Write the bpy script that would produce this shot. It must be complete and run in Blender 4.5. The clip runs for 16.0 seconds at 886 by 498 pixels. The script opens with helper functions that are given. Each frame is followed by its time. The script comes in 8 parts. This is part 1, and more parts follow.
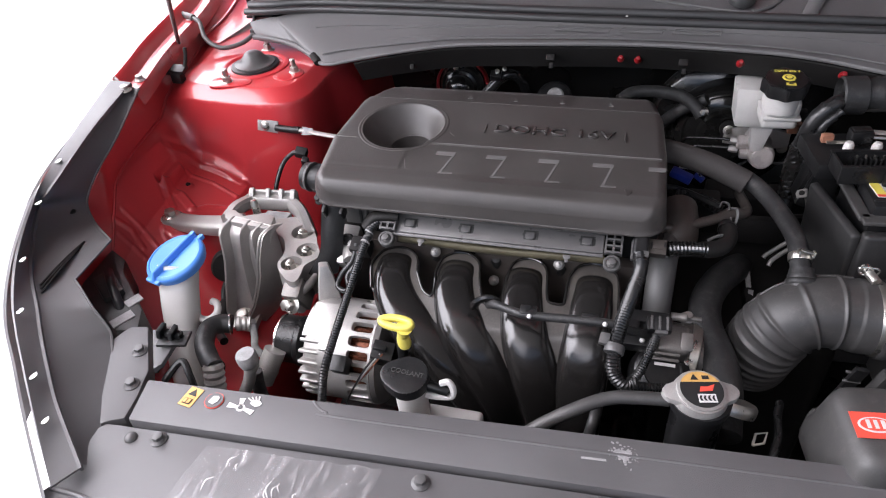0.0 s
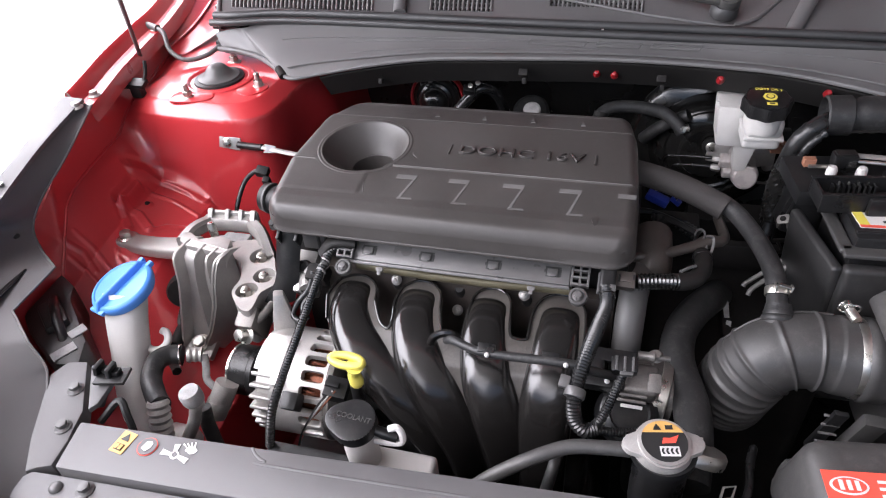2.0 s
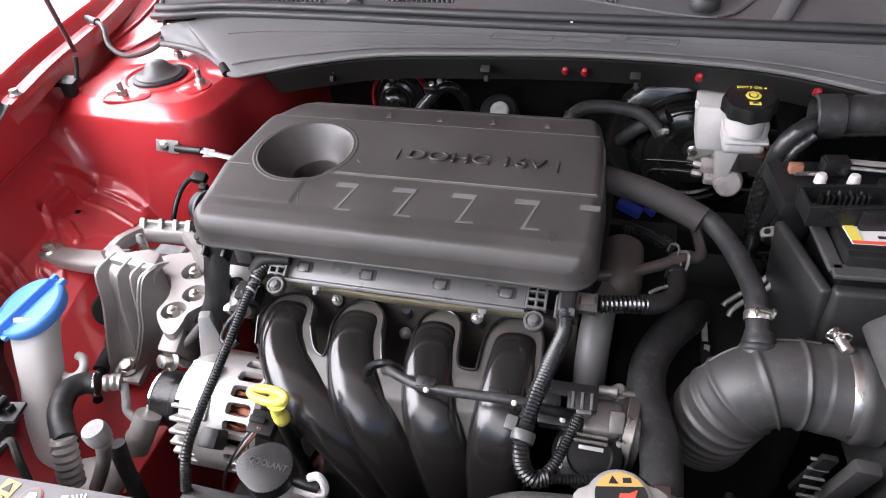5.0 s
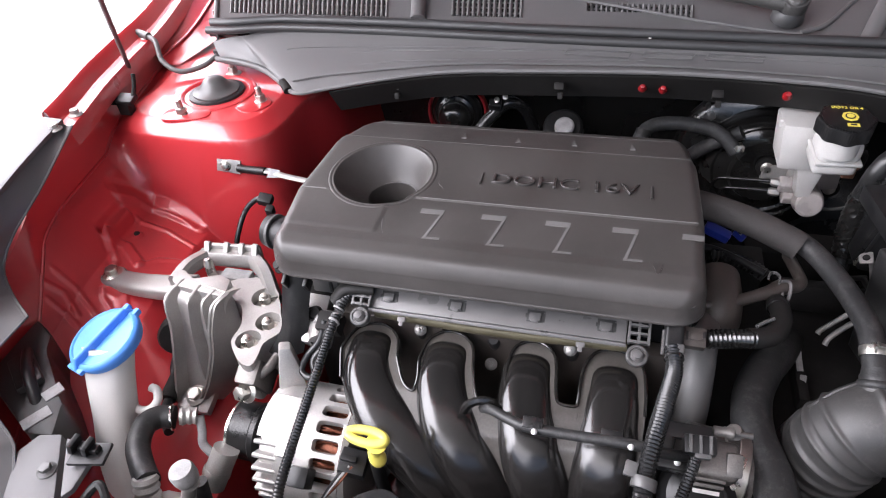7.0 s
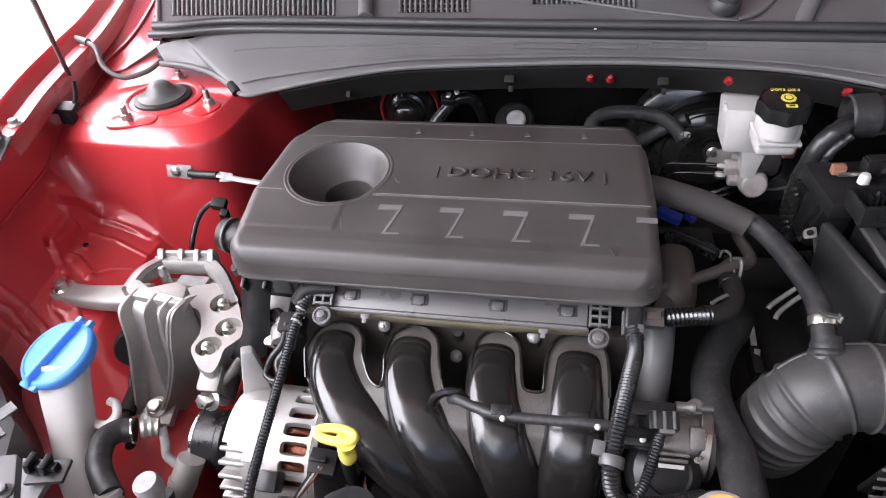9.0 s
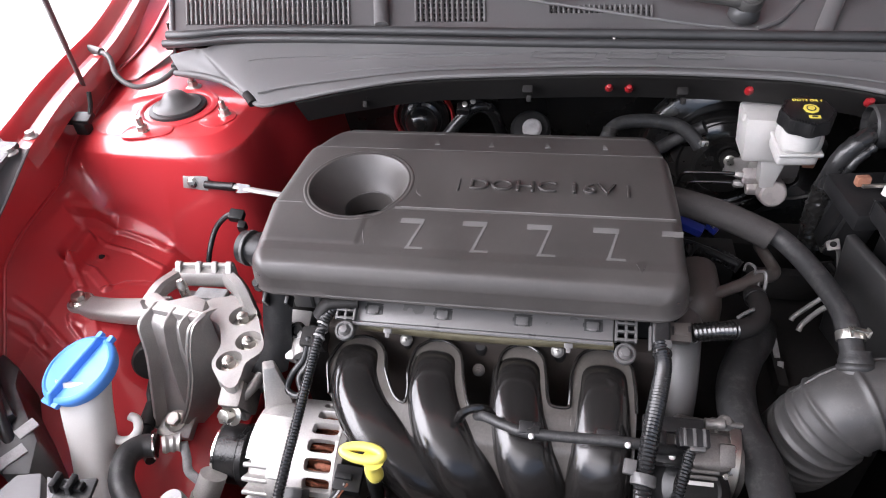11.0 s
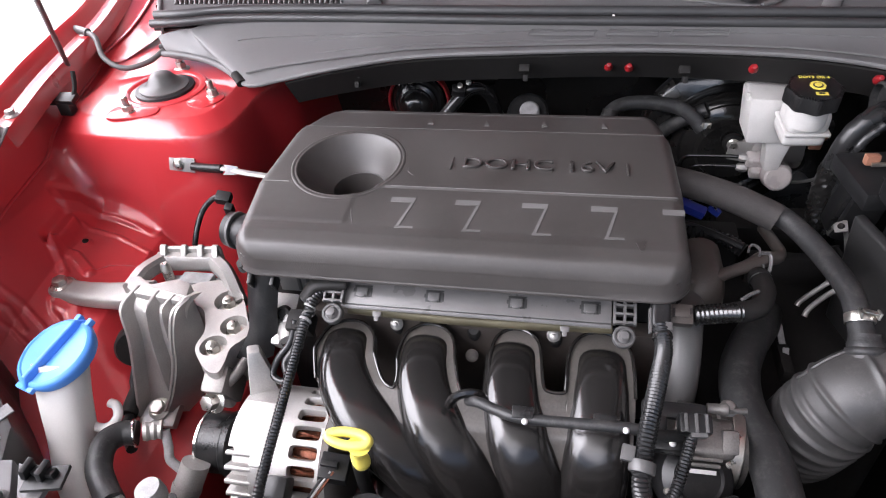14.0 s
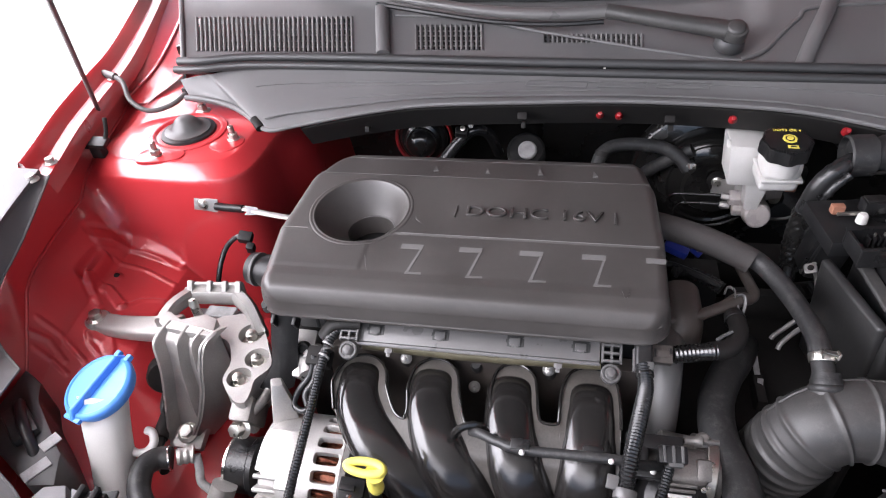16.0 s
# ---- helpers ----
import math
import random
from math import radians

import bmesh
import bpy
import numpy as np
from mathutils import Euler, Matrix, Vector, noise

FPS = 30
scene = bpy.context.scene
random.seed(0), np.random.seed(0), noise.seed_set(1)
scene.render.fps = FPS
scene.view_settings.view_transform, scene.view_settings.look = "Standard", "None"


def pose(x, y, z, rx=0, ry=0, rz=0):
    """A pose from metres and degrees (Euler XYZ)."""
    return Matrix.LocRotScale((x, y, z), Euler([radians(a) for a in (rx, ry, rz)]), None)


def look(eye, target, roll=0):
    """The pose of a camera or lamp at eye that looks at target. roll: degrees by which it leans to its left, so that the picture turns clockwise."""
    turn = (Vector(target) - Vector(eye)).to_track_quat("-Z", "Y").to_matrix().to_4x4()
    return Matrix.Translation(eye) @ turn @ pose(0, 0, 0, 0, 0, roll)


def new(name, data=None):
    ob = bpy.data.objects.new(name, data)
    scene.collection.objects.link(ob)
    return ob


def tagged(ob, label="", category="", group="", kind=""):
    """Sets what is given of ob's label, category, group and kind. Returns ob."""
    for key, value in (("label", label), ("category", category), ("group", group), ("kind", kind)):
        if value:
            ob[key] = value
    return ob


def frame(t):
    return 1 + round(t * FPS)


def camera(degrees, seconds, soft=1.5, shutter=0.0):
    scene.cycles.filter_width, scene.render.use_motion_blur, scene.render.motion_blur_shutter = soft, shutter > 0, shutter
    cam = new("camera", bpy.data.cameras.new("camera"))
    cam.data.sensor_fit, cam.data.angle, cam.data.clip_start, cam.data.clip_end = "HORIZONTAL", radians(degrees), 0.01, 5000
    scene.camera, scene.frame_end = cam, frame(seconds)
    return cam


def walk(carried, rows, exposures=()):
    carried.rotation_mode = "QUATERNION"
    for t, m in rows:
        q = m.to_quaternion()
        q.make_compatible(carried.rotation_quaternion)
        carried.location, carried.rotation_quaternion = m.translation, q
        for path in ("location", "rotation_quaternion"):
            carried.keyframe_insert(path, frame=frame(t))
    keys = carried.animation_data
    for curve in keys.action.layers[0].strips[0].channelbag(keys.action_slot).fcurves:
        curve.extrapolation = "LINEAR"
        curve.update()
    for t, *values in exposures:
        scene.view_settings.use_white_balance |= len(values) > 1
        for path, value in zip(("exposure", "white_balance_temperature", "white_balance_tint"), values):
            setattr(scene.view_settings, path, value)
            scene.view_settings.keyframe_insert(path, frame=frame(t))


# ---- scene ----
cam = camera(67.2, 16.0, soft=1.1)
PATH = [
    (0, (0.13, -0.625, 1.284), (-0.341, 0.863, 0.033), -4.8),
    (0.5, (0.138, -0.614, 1.289), (-0.334, 0.87, 0.034), -4.7),
    (1, (0.113, -0.596, 1.299), (-0.352, 0.887, 0.04), -4.6),
    (1.5, (0.134, -0.579, 1.283), (-0.345, 0.905, 0.03), -5.0),
    (2, (0.166, -0.557, 1.282), (-0.314, 0.925, 0.028), -4.9),
    (2.5, (0.191, -0.544, 1.282), (-0.292, 0.938, 0.029), -5.0),
    (3, (0.213, -0.536, 1.274), (-0.273, 0.948, 0.025), -5.0),
    (5.5, (0.19, -0.452, 1.238), (-0.287, 1.027, -0.02), -4.9),
    (6, (0.131, -0.443, 1.246), (-0.347, 1.034, -0.015), -5.0),
    (6.5, (0.111, -0.449, 1.251), (-0.37, 1.029, -0.007), -5.1),
    (7, (0.104, -0.453, 1.255), (-0.38, 1.024, -0.004), -5.2),
    (7.5, (0.103, -0.454, 1.261), (-0.35, 1.028, -0.004), -6.9),
    (8, (0.102, -0.454, 1.257), (-0.241, 1.055, -0.01), -6.2),
    (8.5, (0.098, -0.462, 1.252), (-0.257, 1.047, -0.012), -5.3),
    (9, (0.102, -0.46, 1.25), (-0.257, 1.048, -0.014), -5.0),
    (11.5, (0.072, -0.451, 1.262), (-0.286, 1.055, -0.004), -5.2),
    (12, (0.071, -0.47, 1.24), (-0.288, 1.042, -0.019), -5.1),
    (12.5, (0.08, -0.432, 1.19), (-0.282, 1.079, -0.069), -5.1),
    (13, (0.082, -0.405, 1.168), (-0.281, 1.108, -0.09), -5.2),
    (13.5, (0.088, -0.417, 1.177), (-0.274, 1.093, -0.084), -5.2),
    (14, (0.083, -0.442, 1.228), (-0.28, 1.063, -0.038), -5.2),
    (14.5, (0.081, -0.464, 1.252), (-0.282, 1.043, -0.011), -5.2),
    (15, (0.091, -0.474, 1.279), (-0.277, 1.026, 0.008), -5.4),
    (15.5, (0.094, -0.47, 1.303), (-0.27, 1.034, 0.036), -5.3),
    (16, (0.088, -0.465, 1.309), (-0.277, 1.038, 0.041), -5.3),
]
walk(cam, [(t, look(eye, target, roll)) for t, eye, target, roll in PATH], [(0, 0.38), (1.5, 0.54), (3, 0.80), (16, 0.83)])

# ---- world and light ----
world = bpy.data.worlds.new("world")
scene.world = world
world.use_nodes = True
wn = world.node_tree
sky = wn.nodes.new("ShaderNodeTexSky")
sky.sky_type, sky.sun_disc = "NISHITA", False
sky.sun_elevation, sky.sun_rotation = radians(80), radians(-130)
sky.air_density, sky.dust_density, sky.ozone_density = 1.0, 3.0, 1.0
wn.links.new(sky.outputs[0], wn.nodes["Background"].inputs[0])
wn.nodes["Background"].inputs[1].default_value = 0.12
sun = new("sun", bpy.data.lights.new("sun", "SUN"))
sun.data.energy, sun.data.angle, sun.data.color = 3.0, radians(0.5), (1.0, 0.98, 0.965)
sun.matrix_world = look((-1.0, -1.2, 9.0), (0, 0, 0))
# area lamps added as stand-ins for sky light from the left and the front
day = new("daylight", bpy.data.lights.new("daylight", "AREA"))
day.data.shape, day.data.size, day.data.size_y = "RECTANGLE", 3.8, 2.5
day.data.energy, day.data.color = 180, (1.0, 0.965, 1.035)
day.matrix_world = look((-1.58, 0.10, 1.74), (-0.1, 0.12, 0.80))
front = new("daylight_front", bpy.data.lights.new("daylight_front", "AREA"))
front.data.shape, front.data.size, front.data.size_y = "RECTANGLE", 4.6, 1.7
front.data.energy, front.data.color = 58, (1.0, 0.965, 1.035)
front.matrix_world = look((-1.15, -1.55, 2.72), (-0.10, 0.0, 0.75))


# ---- materials ----
def mat(name, colour, rough=0.5, metal=0.0, coat=0.0, var=0.25, big=14.0, grain=900.0, bump=0.15, dust=0.0,
        dust_colour=(0.25, 0.235, 0.22), spec=0.5, rough_var=0.12):
    m = bpy.data.materials.new(name)
    m.use_nodes = True
    nt = m.node_tree
    N, L = nt.nodes, nt.links
    p = N["Principled BSDF"]
    p.inputs["Roughness"].default_value = rough
    p.inputs["Metallic"].default_value = metal
    p.inputs["Coat Weight"].default_value = coat
    p.inputs["Coat Roughness"].default_value = 0.10
    p.inputs["Specular IOR Level"].default_value = spec
    tc = N.new("ShaderNodeTexCoord")
    a = N.new("ShaderNodeTexNoise")
    a.inputs["Scale"].default_value, a.inputs["Detail"].default_value = big, 6
    b = N.new("ShaderNodeTexNoise")
    b.inputs["Scale"].default_value, b.inputs["Detail"].default_value = grain, 2
    for n in (a, b):
        L.new(tc.outputs["Object"], n.inputs["Vector"])
    add = N.new("ShaderNodeMath")
    add.operation = "MULTIPLY_ADD"
    L.new(b.outputs["Fac"], add.inputs[0])
    add.inputs[1].default_value = 0.5
    L.new(a.outputs["Fac"], add.inputs[2])
    ramp = N.new("ShaderNodeMapRange")
    ramp.inputs["From Min"].default_value, ramp.inputs["From Max"].default_value = 0.45, 1.05
    ramp.inputs["To Min"].default_value, ramp.inputs["To Max"].default_value = 1 - var, 1 + var
    L.new(add.outputs[0], ramp.inputs["Value"])
    mul = N.new("ShaderNodeMix")
    mul.data_type, mul.blend_type = "RGBA", "MULTIPLY"
    mul.inputs["Factor"].default_value = 1.0
    mul.inputs["A"].default_value = (*colour, 1)
    L.new(ramp.outputs[0], mul.inputs["B"])
    out = mul.outputs["Result"]
    if dust:
        d = N.new("ShaderNodeTexNoise")
        d.inputs["Scale"].default_value, d.inputs["Detail"].default_value, d.inputs["Roughness"].default_value = 70.0, 12, 0.82
        L.new(tc.outputs["Object"], d.inputs["Vector"])
        dr = N.new("ShaderNodeMapRange")
        dr.inputs["From Min"].default_value, dr.inputs["From Max"].default_value = 0.5, 0.8
        dr.inputs["To Max"].default_value = dust
        L.new(d.outputs["Fac"], dr.inputs["Value"])
        mx = N.new("ShaderNodeMix")
        mx.data_type = "RGBA"
        L.new(dr.outputs[0], mx.inputs["Factor"])
        L.new(out, mx.inputs["A"])
        mx.inputs["B"].default_value = (*dust_colour, 1)
        out = mx.outputs["Result"]
    L.new(out, p.inputs["Base Color"])
    rr = N.new("ShaderNodeMapRange")
    rr.inputs["From Min"].default_value, rr.inputs["From Max"].default_value = 0.3, 0.7
    rr.inputs["To Min"].default_value, rr.inputs["To Max"].default_value = max(0.02, rough - rough_var), min(1, rough + rough_var)
    L.new(a.outputs["Fac"], rr.inputs["Value"])
    L.new(rr.outputs[0], p.inputs["Roughness"])
    if bump:
        bp = N.new("ShaderNodeBump")
        bp.inputs["Strength"].default_value, bp.inputs["Distance"].default_value = bump, 0.0006
        L.new(b.outputs["Fac"], bp.inputs["Height"])
        L.new(bp.outputs[0], p.inputs["Normal"])
    return m


COVER = mat("cover plastic", (0.052, 0.0472, 0.0448), 0.46, var=0.20, grain=1500, bump=0.30, dust=0.07)
MARK = mat("worn plastic mark", (0.125, 0.120, 0.117), 0.6, var=0.2)
LETTER = mat("letter plastic", (0.046, 0.042, 0.040), 0.28, var=0.2, dust=0.05)
GLOSS = mat("manifold plastic", (0.0125, 0.0115, 0.0110), 0.17, var=0.35, grain=420, bump=0.10, dust=0.035, rough_var=0.07, spec=0.7)
# same plastic as the runners; its grey reflection is put into the colour
WEB = mat("dusty manifold plastic with painted sheen", (0.080, 0.073, 0.067), 0.38, var=0.35, big=12, grain=420, bump=0.14, dust=0.07, rough_var=0.10)
BLACK = mat("black plastic", (0.011, 0.011, 0.0115), 0.36, var=0.3, dust=0.10, spec=0.35)
# also on the right inner wing, where its darkness stands for shade
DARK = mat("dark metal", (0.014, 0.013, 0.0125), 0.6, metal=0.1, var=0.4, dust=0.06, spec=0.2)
RUBBER = mat("rubber hose", (0.022, 0.022, 0.0225), 0.50, var=0.25, grain=500, bump=0.3, dust=0.30, spec=0.4)
DUCT = mat("duct rubber", (0.048, 0.0465, 0.0455), 0.48, var=0.2, grain=800, bump=0.15, dust=0.20)
LOOM = mat("loom plastic", (0.016, 0.016, 0.0165), 0.26, var=0.25, dust=0.05)
PANEL = mat("panel plastic", (0.100, 0.097, 0.099), 0.5, var=0.12, grain=1300, bump=0.3, dust=0.05)
COWLM = mat("cowl plastic", (0.112, 0.109, 0.109), 0.55, var=0.15, grain=1300, bump=0.3, dust=0.06)
SEAL = mat("seal rubber", (0.034, 0.034, 0.035), 0.45, var=0.2, dust=0.05)
RED = mat("red paint", (0.46, 0.030, 0.036), 0.32, metal=0.05, coat=0.75, var=0.14, big=5, grain=2500, bump=0.0, rough_var=0.05)
CAST = mat("cast aluminium", (0.37, 0.355, 0.338), 0.46, metal=0.55, var=0.22, big=22, grain=700, bump=0.34, dust=0.16)
OILED = mat("oily cast aluminium", (0.155, 0.145, 0.136), 0.42, metal=0.6, var=0.4, big=40, grain=700, bump=0.34, dust=0.08)
ALU = mat("bright aluminium", (0.41, 0.395, 0.38), 0.44, metal=0.55, var=0.20, big=34, grain=600, bump=0.34, dust=0.12)
STEEL = mat("zinc steel", (0.54, 0.52, 0.48), 0.34, metal=0.95, var=0.2, big=60)
CHROME = mat("plated steel", (0.75, 0.74, 0.72), 0.16, metal=1.0, var=0.1, big=40)
FLANGE = mat("undercoated steel", (0.014, 0.013, 0.0125), 0.6, var=0.25, big=10, grain=500, bump=0.2, dust=0.03, spec=0.3)
CLEAR = mat("clear cap plastic", (0.42, 0.385, 0.37), 0.3, var=0.15, big=60)
TRAYM = mat("battery tray plastic", (0.024, 0.0235, 0.0235), 0.42, var=0.25, grain=900, bump=0.2, dust=0.10)
ZINC = mat("yellow passivated steel", (0.115, 0.100, 0.062), 0.5, metal=0.4, var=0.3, big=40, dust=0.12)
BLACKPAINT = mat("glossy black paint", (0.012, 0.0115, 0.011), 0.24, var=0.2, coat=0.6)
COPPER = mat("copper winding", (0.13, 0.042, 0.022), 0.4, metal=0.7, var=0.7, big=260)
FOAM = mat("foam sleeve", (0.052, 0.047, 0.045), 0.7, var=0.25, big=20, grain=700, bump=0.5, dust=0.08, spec=0.3)
WHITE = mat("white plastic", (0.56, 0.54, 0.525), 0.45, var=0.06, big=20)
FLUID = mat("fluid bottle plastic", (0.52, 0.505, 0.485), 0.38, var=0.14, big=30)
TANK = mat("translucent plastic", (0.58, 0.565, 0.545), 0.4, var=0.1, big=16)
BLUE = mat("blue plastic", (0.085, 0.27, 0.74), 0.42, var=0.1, big=25)
YELLOW = mat("yellow plastic", (0.74, 0.64, 0.13), 0.35, var=0.1, big=40)
INK_Y = mat("yellow print", (0.72, 0.60, 0.10), 0.5, var=0.08)
INK_O = mat("orange print", (0.62, 0.36, 0.11), 0.5, var=0.08)
INK_R = mat("red print", (0.75, 0.09, 0.06), 0.45, var=0.08)
INK_W = mat("white print", (0.66, 0.64, 0.63), 0.5, var=0.08)
INK_K = mat("black print", (0.02, 0.02, 0.02), 0.5, var=0.1)
INK_B = mat("blue print", (0.05, 0.12, 0.55), 0.45, var=0.08)
REDCLIP = mat("red clip", (0.26, 0.012, 0.016), 0.3, var=0.1)
GROUND = mat("pale concrete", (0.66, 0.645, 0.64), 0.55, var=0.08, big=1.5, grain=60, bump=0.1)
PLASTER = mat("pale plaster", (0.32, 0.31, 0.305), 0.8, var=0.1, big=2.0, grain=80, bump=0.2)
LENS = mat("lamp lens", (0.60, 0.60, 0.61), 0.12, metal=0.4, var=0.1, big=10, coat=1.0)
RAIL = mat("grey tray plastic", (0.108, 0.104, 0.103), 0.36, var=0.15, big=30, dust=0.06)
GREASE = mat("dried sealant", (0.27, 0.265, 0.265), 0.7, var=0.3, big=120)
BLUECLIP = mat("blue connector", (0.02, 0.035, 0.24), 0.4, var=0.2)
BROWN = mat("amber fuse", (0.27, 0.125, 0.08), 0.3, var=0.2)
GLASS = mat("windscreen glass", (0.05, 0.055, 0.055), 0.05, coat=1.0, var=0.05, bump=0.0, rough_var=0.02)
EARTH = mat("dusty brown plastic", (0.052, 0.0435, 0.0385), 0.46, var=0.3, big=30, grain=700, bump=0.25, dust=0.12)
PIPE = mat("grey plastic pipe", (0.085, 0.083, 0.082), 0.4, var=0.2, dust=0.04)


def film_mat():
    m = bpy.data.materials.new("protective film")
    m.use_nodes = True
    nt = m.node_tree
    N, L = nt.nodes, nt.links
    p = N["Principled BSDF"]
    p.inputs["Base Color"].default_value = (0.55, 0.53, 0.53, 1)
    p.inputs["Roughness"].default_value = 0.22
    tc = N.new("ShaderNodeTexCoord")
    mp = N.new("ShaderNodeMapping")
    mp.inputs["Scale"].default_value = (1.0, 0.35, 1.0)
    n = N.new("ShaderNodeTexNoise")
    n.inputs["Scale"].default_value, n.inputs["Detail"].default_value, n.inputs["Distortion"].default_value = 45, 5, 2.5
    L.new(tc.outputs["Object"], mp.inputs["Vector"])
    L.new(mp.outputs[0], n.inputs["Vector"])
    r = N.new("ShaderNodeMapRange")
    r.inputs["From Min"].default_value, r.inputs["From Max"].default_value = 0.52, 0.72
    r.inputs["To Min"].default_value, r.inputs["To Max"].default_value = 0.10, 0.42
    L.new(n.outputs["Fac"], r.inputs["Value"])
    L.new(r.outputs[0], p.inputs["Alpha"])
    bp = N.new("ShaderNodeBump")
    bp.inputs["Strength"].default_value, bp.inputs["Distance"].default_value = 0.8, 0.003
    L.new(n.outputs["Fac"], bp.inputs["Height"])
    L.new(bp.outputs[0], p.inputs["Normal"])
    return m


FILM = film_mat()


# ---- mesh helpers ----
def thing(name, at, label, category, group="", kind=""):
    e = new(name)
    e.empty_display_size = 0.02
    e.location = at
    return tagged(e, label, category, group, kind)


def finish(name, bm, material, sharp=38):
    me = bpy.data.meshes.new(name)
    bmesh.ops.recalc_face_normals(bm, faces=bm.faces)
    bm.to_mesh(me)
    bm.free()
    me.shade_smooth()
    me.set_sharp_from_angle(angle=radians(sharp))
    me.materials.append(material)
    return new(name, me)


def part(name, bm, material, parent, label="", sharp=38):
    ob = finish(name, bm, material, sharp)
    ob.parent = parent
    if parent.type == "EMPTY":
        ob.matrix_parent_inverse = Matrix.Translation(parent.location).inverted()
    return tagged(ob, label)


def single(name, bm, material, label, category, group="", kind="", sharp=38):
    return tagged(finish(name, bm, material, sharp), label, category, group, kind)


def axes(o, z, x=None):
    z = Vector(z).normalized()
    x = Vector(x) if x is not None else (Vector((1, 0, 0)) if abs(z.x) < 0.9 else Vector((0, 1, 0)))
    x = (x - z * x.dot(z)).normalized()
    y = z.cross(x)
    return Matrix.Translation(o) @ Matrix((x, y, z)).transposed().to_4x4()


def box(bm, m, sx, sy, sz, bev=0.002, seg=2, taper=1.0):
    r = bmesh.ops.create_cube(bm, size=1.0)
    for v in r["verts"]:
        k = taper if v.co.z > 0 else 1.0
        v.co = Vector((v.co.x * sx * k, v.co.y * sy * k, v.co.z * sz))
    if bev:
        edges = list({e for v in r["verts"] for e in v.link_edges})
        out = bmesh.ops.bevel(bm, geom=edges, offset=bev, segments=seg, affect="EDGES", profile=0.6)
        verts = {v for f in out["faces"] for v in f.verts} | {v for v in r["verts"] if v.is_valid}
        for v in list(verts):
            for e in v.link_edges:
                verts.add(e.other_vert(v))
    else:
        verts = r["verts"]
    for v in verts:
        v.co = m @ v.co
    return bm


def prism(bm, poly, z0, z1, m=Matrix(), bev=0.0):
    lo = [bm.verts.new(m @ Vector((x, y, z0))) for x, y in poly]
    hi = [bm.verts.new(m @ Vector((x, y, z1))) for x, y in poly]
    fs = [bm.faces.new(lo[::-1]), bm.faces.new(hi)]
    n = len(poly)
    for i in range(n):
        fs.append(bm.faces.new((lo[i], lo[(i + 1) % n], hi[(i + 1) % n], hi[i])))
    bmesh.ops.recalc_face_normals(bm, faces=fs)
    if bev:
        edges = list(fs[1].edges) + [e for f in fs[2:] for e in f.edges if e not in fs[0].edges and e not in fs[1].edges]
        bmesh.ops.bevel(bm, geom=list(set(edges)), offset=bev, segments=2, affect="EDGES", profile=0.6)
    return bm


def spline(pts, per=8):
    p = [Vector(q) for q in pts]
    if len(p) == 2:
        return [p[0].lerp(p[1], i / per) for i in range(per + 1)]
    q = [2 * p[0] - p[1]] + p + [2 * p[-1] - p[-2]]
    out = []
    for i in range(1, len(q) - 2):
        a, b, c, d = q[i - 1:i + 3]
        for k in range(per):
            t = k / per
            out.append(0.5 * ((2 * b) + (c - a) * t + (2 * a - 5 * b + 4 * c - d) * t * t + (3 * b - a - 3 * c + d) * t ** 3))
    out.append(p[-1])
    return out


def resample(path, step):
    out, need = [path[0]], step
    for a, b in zip(path, path[1:]):
        seg = (b - a).length
        pos = 0.0
        while seg - pos >= need:
            pos += need
            out.append(a.lerp(b, pos / seg))
            need = step
        need -= seg - pos
    return out


def sweep(bm, path, radius, seg=14, caps=True, flat=1.0, up=(0, 0, 1), square=1.0):
    """A tube along path; radius(i, n) or a number; flat squashes it along its own second axis."""
    n = len(path)
    rings, prev = [], None
    for i, c in enumerate(path):
        t = (path[min(i + 1, n - 1)] - path[max(i - 1, 0)]).normalized()
        if prev is None:
            u = Vector(up)
            if abs(u.dot(t)) > 0.95:
                u = Vector((1, 0, 0))
            x = (u - t * u.dot(t)).normalized()
        else:
            x = (prev - t * prev.dot(t)).normalized()
        prev = x
        y = t.cross(x)
        r = radius(i, n) if callable(radius) else radius
        rings.append([bm.verts.new(c + (x * math.copysign(abs(math.cos(a)) ** square, math.cos(a)) * flat + y * math.copysign(abs(math.sin(a)) ** square, math.sin(a))) * r)
                      for a in (2 * math.pi * k / seg for k in range(seg))])
    for a, b in zip(rings, rings[1:]):
        for k in range(seg):
            bm.faces.new((a[k], a[(k + 1) % seg], b[(k + 1) % seg], b[k]))
    if caps:
        bm.faces.new(rings[0][::-1])
        bm.faces.new(rings[-1])
    return bm


def tube(pts, r, seg=14, per=8, **kw):
    return sweep(bmesh.new(), spline(pts, per), r, seg, **kw)


def loom(pts, r, step=0.0016, depth=0.16, seg=14):
    """Corrugated conduit: rings stand proud of the sleeve."""
    path = resample(spline(pts, 14), step)
    return sweep(bmesh.new(), path, lambda i, n: r * (1.0 if i % 2 else 1 - depth), seg)


def lathe(bm, prof, m=Matrix(), seg=28, caps=True):
    rings = []
    for r, h in prof:
        rings.append([bm.verts.new(m @ Vector((r * math.cos(a), r * math.sin(a), h)))
                      for a in (2 * math.pi * k / seg for k in range(seg))])
    for a, b in zip(rings, rings[1:]):
        for k in range(seg):
            bm.faces.new((a[k], a[(k + 1) % seg], b[(k + 1) % seg], b[k]))
    if caps:
        if prof[0][0] > 1e-5:
            bm.faces.new(rings[0][::-1])
        if prof[-1][0] > 1e-5:
            bm.faces.new(rings[-1])
    bmesh.ops.remove_doubles(bm, verts=[v for r in rings for v in r], dist=1e-6)
    return bm


